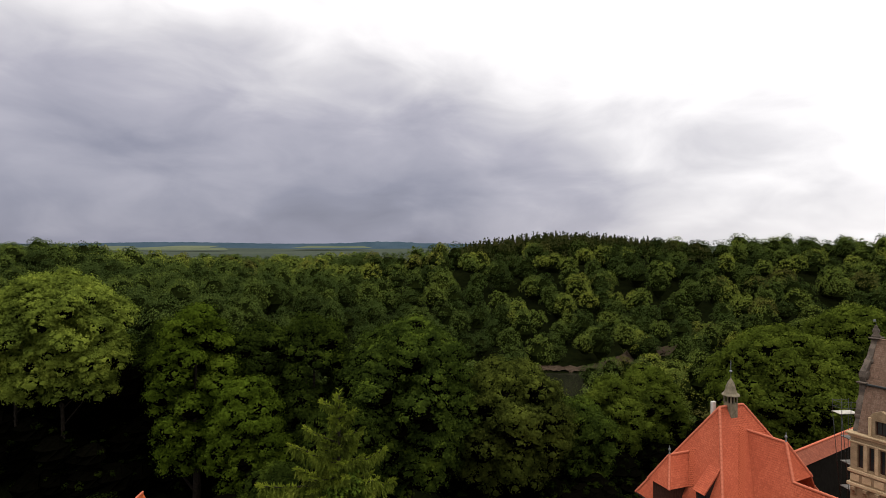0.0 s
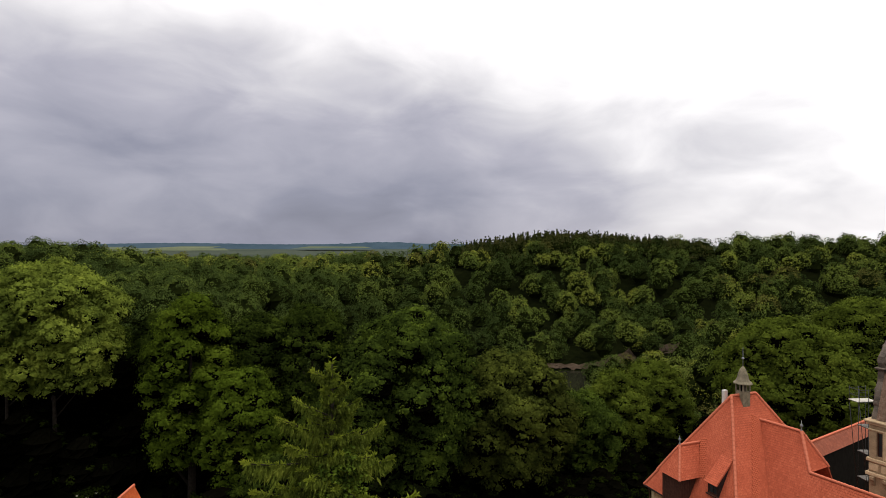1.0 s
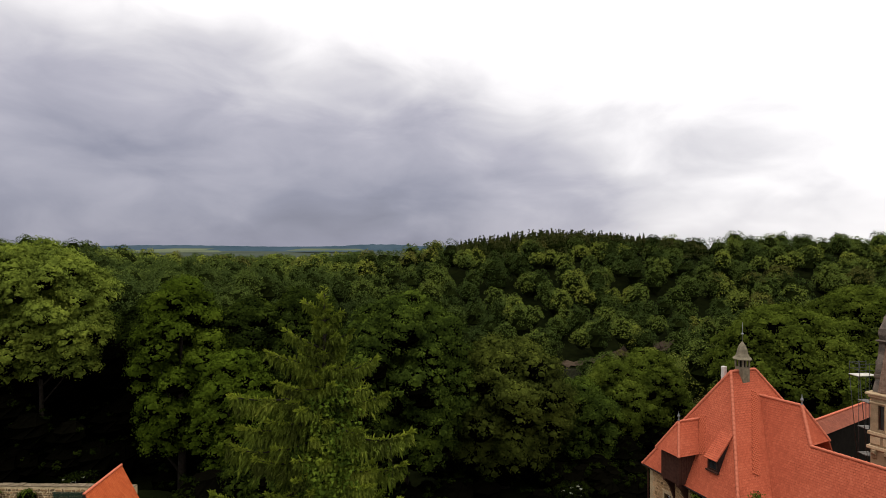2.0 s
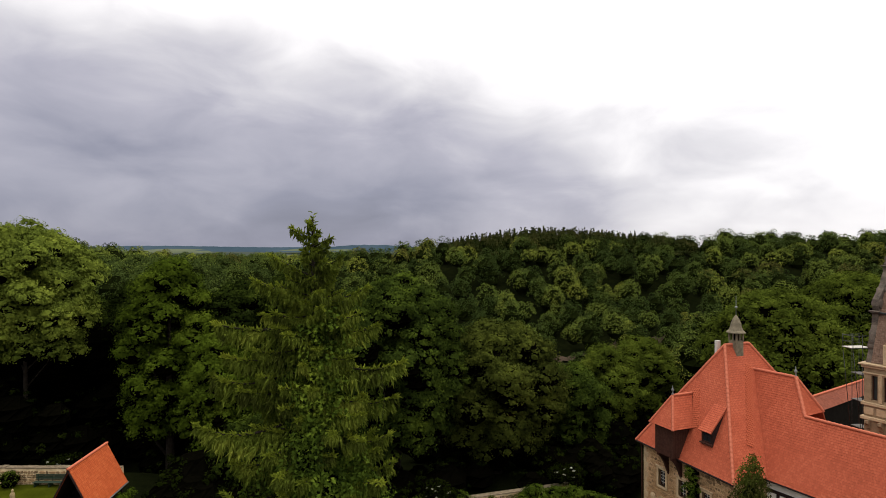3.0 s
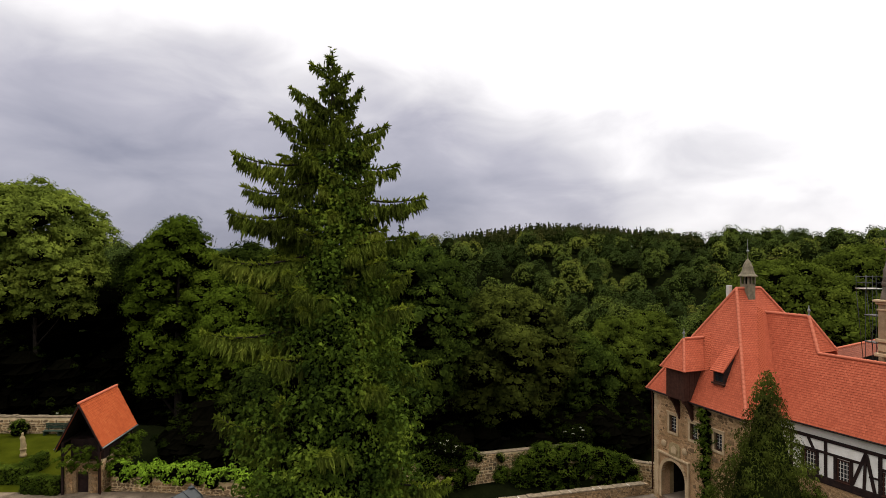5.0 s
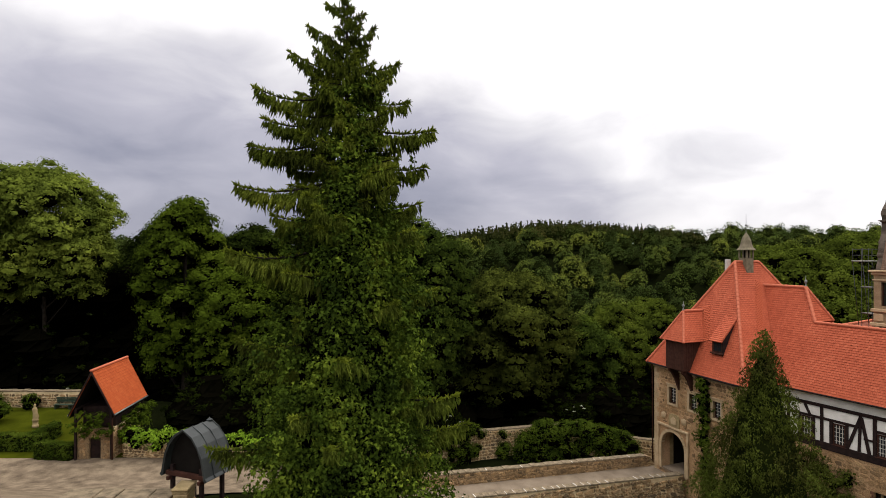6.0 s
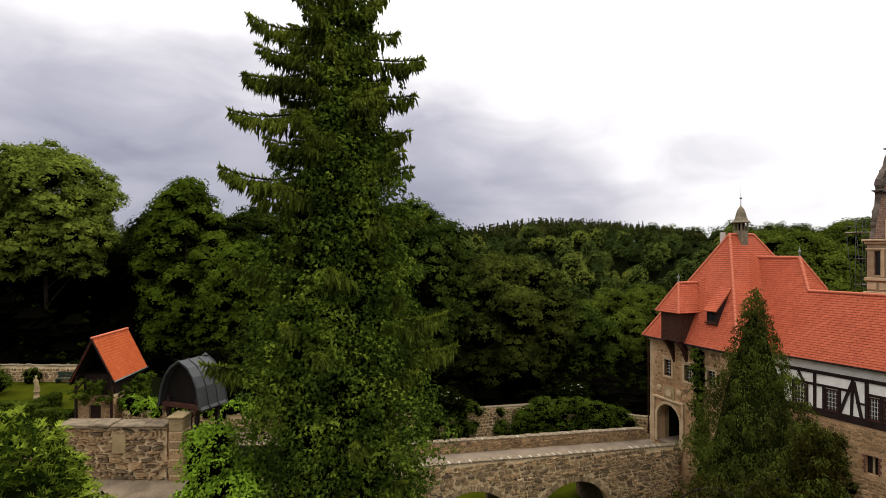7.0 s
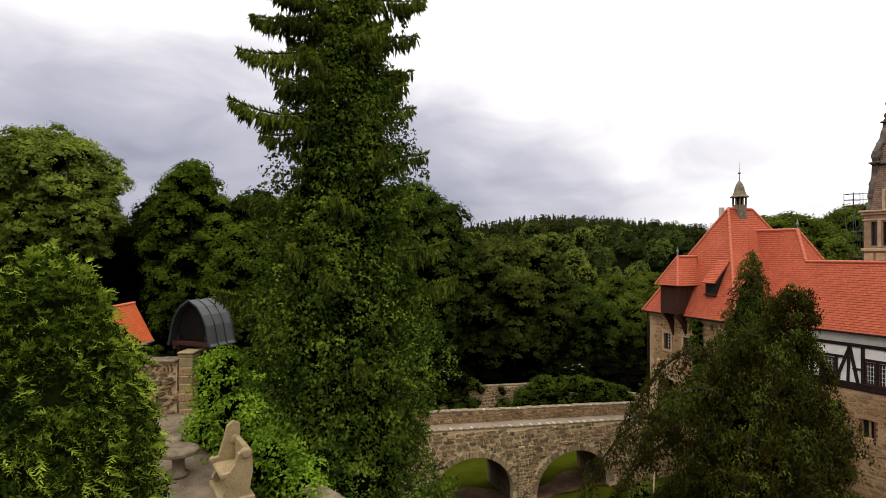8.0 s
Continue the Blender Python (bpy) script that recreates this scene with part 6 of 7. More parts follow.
def build_undergrowth():
    """Shrubs that close the foot of the trees behind the walls, coloured for shade."""
    rng = np.random.default_rng(61)
    blobs = []
    for i in range(300):
        x = rng.uniform(-78, 75)
        y = (63.0 if x < -26 else 49.5 if x < -2 else 60.5 + 0.364 * x) + rng.uniform(2.5, 28) + (10 if x > 22 else 0)
        r = rng.uniform(1.8, 3.4)
        blobs.append((x, y, float(ground_z(x, y)) + r * 0.7, r))
    for i in range(26):
        x, y = rng.uniform(14, 27), rng.uniform(67, 76)
        blobs.append((x, y, float(ground_z(x, y)) + rng.uniform(1.0, 3.5), rng.uniform(1.6, 2.6)))
    for i in range(46):
        x, y = rng.uniform(-25, -14), rng.uniform(49.5, 58.0)
        r = rng.uniform(1.2, 2.2)
        blobs.append((x, y, float(ground_z(x, y)) + r * rng.uniform(0.4, 1.0), r))
    # dark lumps banked up for the black shade below the crowns
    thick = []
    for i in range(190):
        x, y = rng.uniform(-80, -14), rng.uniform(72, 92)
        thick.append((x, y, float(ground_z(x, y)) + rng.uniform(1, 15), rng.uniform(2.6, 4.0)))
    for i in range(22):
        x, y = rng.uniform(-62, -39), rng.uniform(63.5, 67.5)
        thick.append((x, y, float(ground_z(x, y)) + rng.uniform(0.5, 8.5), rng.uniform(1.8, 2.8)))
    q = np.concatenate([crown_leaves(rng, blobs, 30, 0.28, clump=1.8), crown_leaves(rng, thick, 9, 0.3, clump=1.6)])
    tagged(put("undergrowth", quad_mesh("undergrowth", q, LEAF_HEAVY_SHADE)), "undergrowth at the foot of the trees with shade in its colour", "undergrowth", kind="stuff")
    tagged(put("undergrowth_shade", mesh_from("undergrowth_shade", *lump_cores(blobs + thick, 0.86), CORE_SHADE)), "dark lumps for the shade inside the undergrowth", "undergrowth", kind="stuff")


build_undergrowth()

# ---- walls, terrace and garden ----
def slab_sheet(name, inside, x0, x1, y0, y1, mat, label, lift=0.1, d=0.5):
    """A surface laid over the ground where inside(x, y) holds."""
    xs, ys = np.arange(x0, x1 + d, d), np.arange(y0, y1 + d, d)
    vid, vs, fs = {}, [], []
    def at(i, j):
        if (i, j) not in vid:
            vid[i, j] = len(vs)
            x, y = xs[i], ys[j]
            vs.append((x, y, float(ground_z(x, y)) + lift))
        return vid[i, j]
    for i in range(len(xs) - 1):
        for j in range(len(ys) - 1):
            if inside(xs[i] + d / 2, ys[j] + d / 2):
                fs.append((at(i, j), at(i + 1, j), at(i + 1, j + 1), at(i, j + 1)))
    return tagged(new(name, mesh_from(name, vs, fs, mat, smooth=True)), label, "path", kind="structure")


slab_sheet("pavement", lambda x, y: True, -22, -5.4, 4, 22.4, GRAVEL, "pale gravel terrace floor")
slab_sheet("stream_bed", lambda x, y: abs(-0.342 * x + 0.94 * y - 40.6 - 0.8 * math.sin(x * 0.7)) < 1.5 + 0.4 * math.sin(x * 1.3), -4, 18, 36, 54, MUD, "brown muddy stream bed under the bridge arches", d=0.15)
slab_sheet("road", lambda x, y: (y > 35.5 + 1.2 * math.sin(x * 0.3) and (x < -30.5 or y < 46.2)) and y < 46.6 + 0.5 * math.sin(x * 0.4) or (-20 + (y - 23) * -0.6 < x < -13.5 and y <= 38), -46, -12, 23.2, 48, GRAVEL, "worn gravel path past the garden")


def cope_row(parent, x0, x1, y0, y1, z, seed, lo=0.6, hi=1.2, mat=None):
    rng = np.random.default_rng(seed)
    x = x0
    while x < x1 - 0.05:
        ln = min(rng.uniform(lo, hi), x1 - x)
        part("cope_stone", box_bm(x + 0.012, x + ln - 0.012, y0 + rng.uniform(-0.04, 0.03), y1 + rng.uniform(-0.04, 0.04), z - 0.02, z + 0.1 + rng.uniform(-0.035, 0.035), 0.03), mat or COPE, parent, m=Matrix.Rotation(radians(rng.uniform(-0.2, 0.2)), 4, "X"))
        x += ln


def build_back_wall():
    w = thing("moat_wall", "long rubble wall with ivy along the far side of the moat", "wall", at=(-14.5, 55.6, 0), turn=20.5)
    L = 33.0
    top = lambda x: -1.0 - 0.042 * x
    part("wall", wall_sheet([(0, -9), (L, -9), (L, top(L)), (0, top(0))], [], 0.6), MORTAR, w)
    rubble_face(w, 0, L, -6.5, -1.0, lambda x, z: z < top(x) - 0.05, 0.44, 25, 0.08, singles=300, near=(24, -2))
    rng = np.random.default_rng(26)
    x = 0.0
    while x < L:
        ln = rng.uniform(0.6, 1.2)
        part("cope_stone", box_bm(0, ln - 0.03, -0.06, 0.66, 0, 0.1, 0.015), COPE, w, m=Matrix.Translation((x, 0, top(x) - 0.03)) @ Matrix.Rotation(0.042, 4, "Y"))
        x += ln
    # the low wall that runs on beyond the hedge to the gatehouse
    v = thing("moat_wall", "lower rubble wall running to the gatehouse corner", "wall", at=(19.6, 63.0, 0), turn=-25)
    part("wall", box_bm(-6, 9, 0, 0.5, -9, -2.6), MORTAR, v)
    rubble_face(v, -6, 9, -6, -2.6, lambda x, z: z < -2.65, 0.5, 27, 0.07, singles=80)
    cope_row(v, -6, 9, -0.06, 0.56, -2.6, 28)
    return w


build_back_wall()


def leafy_lumps(name, label, category, blobs, leaf, mat, per, seed, kind="", core=0.82, squash=0.85, spread=0.28, aspect=1.3, group="", inner=None):
    """A hedge, shrub or ivy mass from lumps in world space."""
    rng = np.random.default_rng(seed)
    c = np.array(blobs)[:, :3].mean(0)
    c[2] = min(b[2] - b[3] for b in blobs)
    loc = [(b[0] - c[0], b[1] - c[1], b[2] - c[2], b[3]) for b in blobs]
    t = thing(name, label, category, group, kind, at=tuple(c))
    put("foliage", quad_mesh("foliage", crown_leaves(rng, loc, per, leaf, spread=spread, squash=squash, aspect=aspect, clump=1.9, crowd=12, cap=0), mat), t)
    put("shade_core", mesh_from("shade_core", *lump_cores(loc, core, squash), inner or CORE_SHADE), t, "dark core for the shade inside the foliage")
    return t


def build_ivy_masses():
    rng = np.random.default_rng(33)
    # three ivy masses on the moat wall, seen above the bridge
    def wall_pt(t):
        a = radians(20.5)
        return (-14.5 + t * math.cos(a) + 0.25 * math.sin(a), 55.6 + t * math.sin(a) - 0.25 * math.cos(a))
    for t0, t1, z0, z1, n, lab in ((12.5, 19.8, -5.4, -0.9, 80, "dark ivy hanging over the moat wall"), (22.0, 23.0, -5.6, -2.0, 16, "narrow ivy strand on the moat wall")):
        b = []
        for i in range(n):
            x, y = wall_pt(rng.uniform(t0, t1))
            b.append((x, y, rng.uniform(z0, z1), rng.uniform(0.45, 0.75)))
        leafy_lumps("ivy", lab, "ivy", b, 0.16, HEDGE, 520, 35 + n)
    b = []
    for i in range(190):
        u = rng.random()
        top = float(np.interp(u, [0, 0.06, 0.16, 0.6, 0.92, 1], [-4.5, -2.6, -1.35, -1.2, -2.0, -3.2]))
        b.append((8.4 + 12.0 * u + rng.uniform(-0.3, 0.3), 63.0 - 2.0 * u + rng.uniform(-0.7, 0.7), top - (top + 6.0) * rng.random() ** 1.5, rng.uniform(0.65, 0.95)))
    leafy_lumps("hedge", "big rounded hedge bush over the moat wall", "hedge", b, 0.16, HEDGE, 520, 36)


build_ivy_masses()


def build_terrace_wall():
    w = thing("terrace_wall", "weathered rubble wall with stone coping at the terrace edge", "wall", at=(-14.6, 22.45, 0), turn=0)
    part("wall", box_bm(0, 3.95, 0.06, 0.6, 5.9, 8.93), MORTAR, w)
    rubble_face(w, 0, 3.95, 6.2, 8.9, lambda x, z: z < 8.9 and -0.1 < x < 4.05, 0.42, 45, 0.12, y=0.06, flat=0.6)
    part("niche_slab", box_bm(2.0, 2.5, -0.1, 0.1, 7.95, 8.65, 0.02), PALE_STONE, w, "smooth stone slab set into the wall")
    cope_row(w, -0.05, 4.0, -0.12, 0.7, 8.93, 46, 0.7, 1.3)
    p = thing("gate_pier", "square stone gate pier of pale blocks at the wall end", "pier", at=(-10.62, 22.3, 0))
    rng = np.random.default_rng(47)
    z = 6.2
    while z < 9.2:
        h = rng.uniform(0.24, 0.36)
        part("pier_block", box_bm(0.12 + rng.uniform(-0.02, 0.02), 0.66 + rng.uniform(-0.02, 0.02), rng.uniform(-0.02, 0.02), 0.75, z + 0.012, min(z + h, 9.25) - 0.012, 0.025), PALE_STONE if rng.random() < 0.45 else BOULDER, p)
        z += h
    part("pier_core", box_bm(0.15, 0.63, 0.03, 0.72, 5.9, 9.2), MORTAR, p)
    part("pier_cap", box_bm(0.08, 0.7, -0.05, 0.8, 9.25, 9.34, 0.03), PALE_STONE, p, "pale flat cap stone")
    # timber boards of the gate beside the pier
    g = thing("timber_gate", "dark timber gate boards beside the stone pier", "gate", at=(-9.85, 22.5, 0), turn=20)
    for i in range(5):
        part("board", box_bm(i * 0.2 + 0.008, i * 0.2 + 0.192, 0, 0.05, 6.4, 8.7, 0.008), BROWN_WOOD, g)
    part("rail", box_bm(0, 1.0, -0.05, 0, 8.2, 8.35, 0.01), BROWN_WOOD, g)
    v = thing("terrace_wall", "weathered rubble wall with stone coping beside the path", "wall", at=(-24, 22.2, 0), turn=2)
    part("wall", box_bm(0, 8.3, 0.06, 0.6, 5.5, 8.55), MORTAR, v)
    rubble_face(v, 0, 8.3, 5.9, 8.5, lambda x, z: z < 8.5 and 0 < x < 8.3, 0.42, 48, 0.12, y=0.06, near=(8, 8), flat=0.6)
    rubble_face(v, 0.1, 0.6, 5.9, 8.5, lambda x, z: z < 8.5, 0.4, 49, 0.08, y=-8.3, turn=Matrix.Rotation(radians(90), 4, "Z"))
    cope_row(v, 0, 8.4, -0.1, 0.7, 8.55, 50, 0.7, 1.3)


build_terrace_wall()


def build_well():
    w = thing("well_canopy", "dark curved sheet metal canopy on timber posts behind the pier", "canopy", at=(-10.4, 22.9, -0.1), turn=-21)
    # ogee profile, open to the front
    half = [(1.02, 9.58), (0.95, 9.68), (0.9, 9.95), (0.81, 10.4), (0.64, 10.8), (0.38, 11.13), (0.15, 11.28)]
    prof = [(-x, z) for x, z in half] + [(0, 11.38)] + half[::-1]
    prof = [(x * 1.08, z) for x, z in prof]
    L = 1.45
    vs, fs = [], []
    for off in (0.0, -0.05):
        for y in (0.0, L):
            vs += [(x * (1 + off), y, z + off * 1.0) for x, z in prof]
    k = len(prof)
    for i in range(k - 1):
        fs += [(i, i + 1, k + i + 1, k + i), (2 * k + i, 3 * k + i, 3 * k + i + 1, 2 * k + i + 1), (i, 2 * k + i, 2 * k + i + 1, i + 1), (k + i, k + i + 1, 3 * k + i + 1, 3 * k + i)]
    put("roof_sheet", mesh_from("roof_sheet", vs, fs, SLATE, smooth=False), w, "blue-grey curved metal sheet")
    for y in (0.0, 0.48, 0.96, L - 0.02):
        put("seam_rib", tubes_mesh("seam_rib", [tube([(x * 1.01, y, z + 0.012) for x, z in prof], [0.022] * k, 5)], SLATE), w)
    # added dark sheet that makes the canopy's hollow look shaded
    part("hollow_shade", wall_sheet([(x * 0.93, z - 0.02) for x, z in prof], [], 0.05), INTERIOR_SHADE, w, "near-black sheet for the shade under the canopy", m=Matrix.Translation((0, 0.3, 0)))
    for x in (-0.7, 0.7):
        for y in (0.15, L - 0.25):
            part("post", box_bm(x - 0.07, x + 0.07, y, y + 0.14, 6.4, 9.95, 0.01), TIMBER, w)
    for y in (0.1, L - 0.3):
        part("cross_beam", box_bm(-0.95, 0.95, y, y + 0.16, 9.55, 9.72, 0.015), BROWN_WOOD, w, "red-brown timber beam")
    for x in (-0.82, 0.68):
        part("side_beam", box_bm(x, x + 0.14, 0, L, 9.4, 9.54, 0.015), BROWN_WOOD, w)
    part("well_wheel_beam", box_bm(-0.6, 0.6, 0.8, 0.92, 9.9, 10.02, 0.02), BROWN_WOOD, w)
    finial(w, 0, L - 0.1, 11.28, 0.22, SLATE)
    return w


build_well()


def build_kiosk():
    k = thing("garden_kiosk", "small vine-grown garden kiosk with steep orange tiled roof", "kiosk", at=(-27.85, 45.5, 0), turn=4.0)
    e0, e1, hw, ln = 5.2, 8.62, 1.72, 5.7
    for s in (-1, 1):
        tiled_slope("roof_slope", [(s * hw, 0, e0), (s * hw, ln, e0), (0, ln, e1), (0, 0, e1)], KIOSK_TILES, k, course=0.24, lip=0.03)
        # added dark sheet under each slope, for the shade in the roof
        bm = bmesh.new()
        bm.faces.new([bm.verts.new(q) for q in ((s * hw * 0.98, -0.02, e0 - 0.3), (s * hw * 0.98, ln, e0 - 0.3), (0, ln, e1 - 0.36), (0, -0.02, e1 - 0.36))])
        part("roof_shade", bm, INTERIOR_SHADE, k, "near-black sheet for the shade under the tiles")
        part("barge_board", wall_sheet([(s * hw, e0 - 0.2), (s * hw, e0 - 0.02), (0, e1 - 0.02), (0, e1 - 0.25)], [], 0.06), TIMBER, k, m=Matrix.Translation((0, -0.07, 0)))
        put("gutter", tubes_mesh("gutter", [tube([(s * (hw + 0.04), 0, e0 - 0.06), (s * (hw + 0.04), ln, e0 - 0.06)], [0.06, 0.06], 7)], LEAD), k)
        for y in (0.25, ln - 0.35):
            part("post", box_bm(s * 1.35 - 0.08, s * 1.35 + 0.08, y, y + 0.16, 1.0, 5.6, 0.012), TIMBER, k)
        part("wall_plate", box_bm(s * 1.35 - 0.09, s * 1.35 + 0.09, 0.2, ln - 0.2, 5.45, 5.62, 0.012), TIMBER, k)
        part("brace", box_bm(-0.06, 0.06, -0.05, 0.05, 0, 1.1), TIMBER, k, m=pose(s * 1.3, 0.3, 4.5, 0, -s * 40, 0))
    ridge_row(k, (0, -0.05, e1), (0, ln + 0.05, e1), 0.11, 0.38)
    holes = [rect(-0.45, 0.45, 1.2, 3.2)]
    part("wall", wall_sheet(rect(-1.3, 1.3, 0.4, 3.9), holes, 0.35), STONE, k, m=Matrix.Translation((0, 0.5, 0)))
    rubble_face(k, -1.3, 1.3, 1.0, 3.9, lambda x, z: z < 3.88 and abs(x) < 1.28 and not (abs(x) < 0.6 and z < 3.4), 0.42, 53, 0.06, y=0.5, mat=1)
    for s in (-1, 1):
        part("wall", box_bm(s * 1.3 - (0.35 if s > 0 else 0), s * 1.3 + (0.35 if s < 0 else 0), 0.85, ln - 0.4, 0.4, 3.9), MORTAR, k)
    rubble_face(k, 0.55, ln - 0.4, 1.0, 3.9, lambda x, z: z < 3.88, 0.42, 54, 0.06, y=-1.3, turn=Matrix.Rotation(radians(90), 4, "Z"), mat=1)
    part("door", box_bm(-0.45, 0.45, 0.75, 0.82, 1.2, 3.2, 0.01), TIMBER, k, "dark timber door")
    part("door_step", box_bm(-0.8, 0.8, 0.1, 0.5, 0.9, 1.22, 0.03), COPE, k)
    # dark block and gable sheet added so the kiosk's inside looks shaded
    part("inner_dark_fill", box_bm(-1.25, 1.25, 1.2, ln - 0.4, 3.9, 5.5), TIMBER, k)
    part("gable_shade", wall_sheet([(-1.25, 5.7), (1.25, 5.7), (0.1, 8.1), (-0.1, 8.1)], [], 0.06), INTERIOR_SHADE, k, m=Matrix.Translation((0, ln - 0.5, 0)))
    put("rain_pipe", tubes_mesh("rain_pipe", [tube([(hw, 0.15, 5.1), (1.5, 0.15, 4.7), (1.5, 0.15, 1.2)], [0.05] * 3, 7)], BROWN_WOOD), k)
    rng = np.random.default_rng(58)
    b = [(rng.uniform(-1.4, 1.2), rng.uniform(-0.2, 0.5), rng.uniform(3.2, 5.0), rng.uniform(0.25, 0.5)) for i in range(16)]
    b += [(rng.uniform(1.35, 2.3), rng.uniform(1.0, 5.0), rng.uniform(2.2, 4.6), rng.uniform(0.35, 0.65)) for i in range(30)]
    put("vine", quad_mesh("vine", crown_leaves(rng, b, 460, 0.16, aspect=1.1), LEAF_LIME), k, "bright green climbing vine")
    return k


build_kiosk()


def gz(x, y):
    return float(ground_z(x, y))


def box_hedge(label, a, b, width, height, seed):
    """A clipped hedge: a dense block with leaves over its top and sides, its edges a little uneven."""
    rng = np.random.default_rng(seed)
    ln, ang = math.hypot(b[0] - a[0], b[1] - a[1]), math.atan2(b[1] - a[1], b[0] - a[0])
    t = thing("hedge", label, "hedge", "garden hedges", at=(a[0], a[1], gz(*a)), turn=math.degrees(ang))
    fall = gz(*b) - gz(*a)
    w = width / 2
    n = int(ln * (width + 2 * height) * 46)
    face = rng.choice(4, n, p=[0.36, 0.4, 0.16, 0.08])
    u, v = rng.uniform(0, ln, n), rng.uniform(-1, 1, n)
    h = height * (1 + 0.03 * np.sin(u * 2.1) + 0.02 * np.sin(u * 5.3 + 1))
    zz = rng.random(n) * h
    end = np.where(rng.random(n) < 0.5, 0.0, ln)
    p = np.stack([np.where(face == 3, end, u), np.select([face == 0, face == 1, face == 2], [v * w, -w + 0 * u, w + 0 * u], v * w), np.where(face == 0, h, zz)], 1)
    p[:, 2] += fall * p[:, 0] / ln
    ax = np.stack([np.where(face == 3, np.where(end > 0, 1.0, -1.0), 0.0), np.select([face == 1, face == 2], [-1.0, 1.0], 0.0), np.where(face == 0, 1.0, 0.25)], 1)
    put("foliage", quad_mesh("foliage", dome_leaves(rng, p, ax, rng.uniform(0.06, 0.13, n), 8, 0.1, 0.4, 1.3, squash=1.0, cap=0), HEDGE), t)
    bm = box_bm(0.02, ln - 0.02, -w + 0.03, w - 0.03, -0.6, height - 0.05)
    for q in bm.verts:
        q.co.z += fall * q.co.x / ln
    part("shade_core", bm, CORE_SHADE_GREEN, t, "dark core for the shade inside the foliage")


def build_garden():
    rng = np.random.default_rng(71)
    # wall behind the lawn
    w = thing("garden_wall", "rubble stone wall with pale coping behind the lawn", "wall", at=(-60, 58.4, 0), turn=-2)
    L = 29.5
    part("wall", box_bm(0, L, 0, 0.5, -2.0, 3.9), MORTAR, w)
    rubble_face(w, 0, L, 1.2, 3.85, lambda x, z: z < 3.82, 0.45, 72, 0.06, singles=250, near=(20, 3))
    cope_row(w, 0, L, -0.06, 0.56, 3.9, 73)
    # low wall with a creeper hedge between kiosk and canopy
    v = thing("garden_wall", "low rubble wall topped with bright green creeper", "wall", at=(-26.0, 46.6, 0), turn=-8)
    part("wall", box_bm(0, 16, 0, 0.5, -3, 2.6), MORTAR, v)
    rubble_face(v, 0, 16, 0.2, 2.5, lambda x, z: z < 2.5, 0.45, 74, 0.06, singles=150, near=(3, 2))
    b = []
    for i in range(120):
        t = rng.uniform(0.2, 15.5)
        a = radians(-8)
        b.append((-26 + t * math.cos(a), 46.7 + t * math.sin(a) + rng.uniform(-0.5, 0.4), rng.uniform(2.5, 3.5), rng.uniform(0.35, 0.6)))
    leafy_lumps("creeper_hedge", "bright green creeper hanging over the low wall", "hedge", b, 0.17, IVY_PALE, 420, 75, aspect=1.1)
    # clipped hedges along the path
    for (ax, ay), (bx, by), k, lab in (((-32.6, 46.4), (-29.5, 46.0), 9, "clipped dark green box hedge beside the path"), ((-46.0, 48.8), (-33.4, 48.2), 31, "clipped dark green box hedge along the lawn"), ((-34.6, 48.6), (-34.2, 51.0), 6, "clipped box hedge turning into the lawn")):
        box_hedge(lab, (ax, ay), (bx, by), 0.95 if k > 6 else 0.8, 1.25, 80 + k)
    for x, y, r, lab in ((-41.4, 53.5, 1.2, "rounded green shrub on the lawn"), (-44.8, 56.8, 1.3, "dark rounded shrub by the garden wall"), (-41.0, 57.2, 0.9, "dark low shrub by the garden wall")):
        b = [(x + rng.uniform(-0.35, 0.35) * r, y + rng.uniform(-0.35, 0.35) * r, gz(x, y) + r * rng.uniform(0.4, 1.1), r * 0.62) for i in range(10)]
        leafy_lumps("shrub", lab, "shrub", b, 0.16, HEDGE, 400, int(90 - x), group="garden shrubs")
    # statue: one plain shape on its plinth
    prof = [(0.4, 0), (0.4, 0.3), (0.3, 0.34), (0.34, 0.8), (0.4, 0.84), (0.4, 0.92), (0.3, 0.95), (0.36, 1.25), (0.27, 1.75), (0.31, 2.1), (0.24, 2.3), (0.1, 2.4), (0.15, 2.52), (0.14, 2.68), (0.04, 2.78)]
    v, f = lathe(prof, 14)
    v = [((x + 0.1 * math.sin(z * 2.0) * (z > 1)) * 0.8, y * 0.7, z * 0.86) for x, y, z in v]
    s = new("statue", mesh_from("statue", v, f, PALE_STONE, smooth=True))
    s.matrix_world = pose(-37.3, 52.6, gz(-37.3, 52.6), 0, 0, 15) @ Matrix.Diagonal((0.85, 0.85, 0.9, 1))
    tagged(s, "weathered pale stone garden statue standing on the lawn", "statue")
    # green bench
    g = thing("garden_bench", "dark green slatted garden bench by the wall", "bench", at=(-37.2, 57.2, gz(-37.2, 57.2)), turn=-2)
    for i in range(4):
        part("seat_slat", box_bm(-1.6, 1.6, -0.25 + i * 0.13, -0.14 + i * 0.13, 0.42, 0.46, 0.008), GREEN_PAINT, g)
    for i in range(4):
        part("back_slat", box_bm(-1.6, 1.6, 0.29, 0.33, 0.55 + i * 0.14, 0.66 + i * 0.14, 0.008), GREEN_PAINT, g)
    for x in (-1.4, 0, 1.4):
        part("leg", box_bm(x - 0.04, x + 0.04, -0.25, 0.3, 0, 0.42, 0.01), GREEN_PAINT, g)
        part("back_post", box_bm(x - 0.04, x + 0.04, 0.33, 0.39, 0, 1.1, 0.01), GREEN_PAINT, g)


build_garden()


BENCH_AT, BENCH_TURN, BENCH_LEN = (-5.6, 16.1, 6.6), 33.0, 1.25


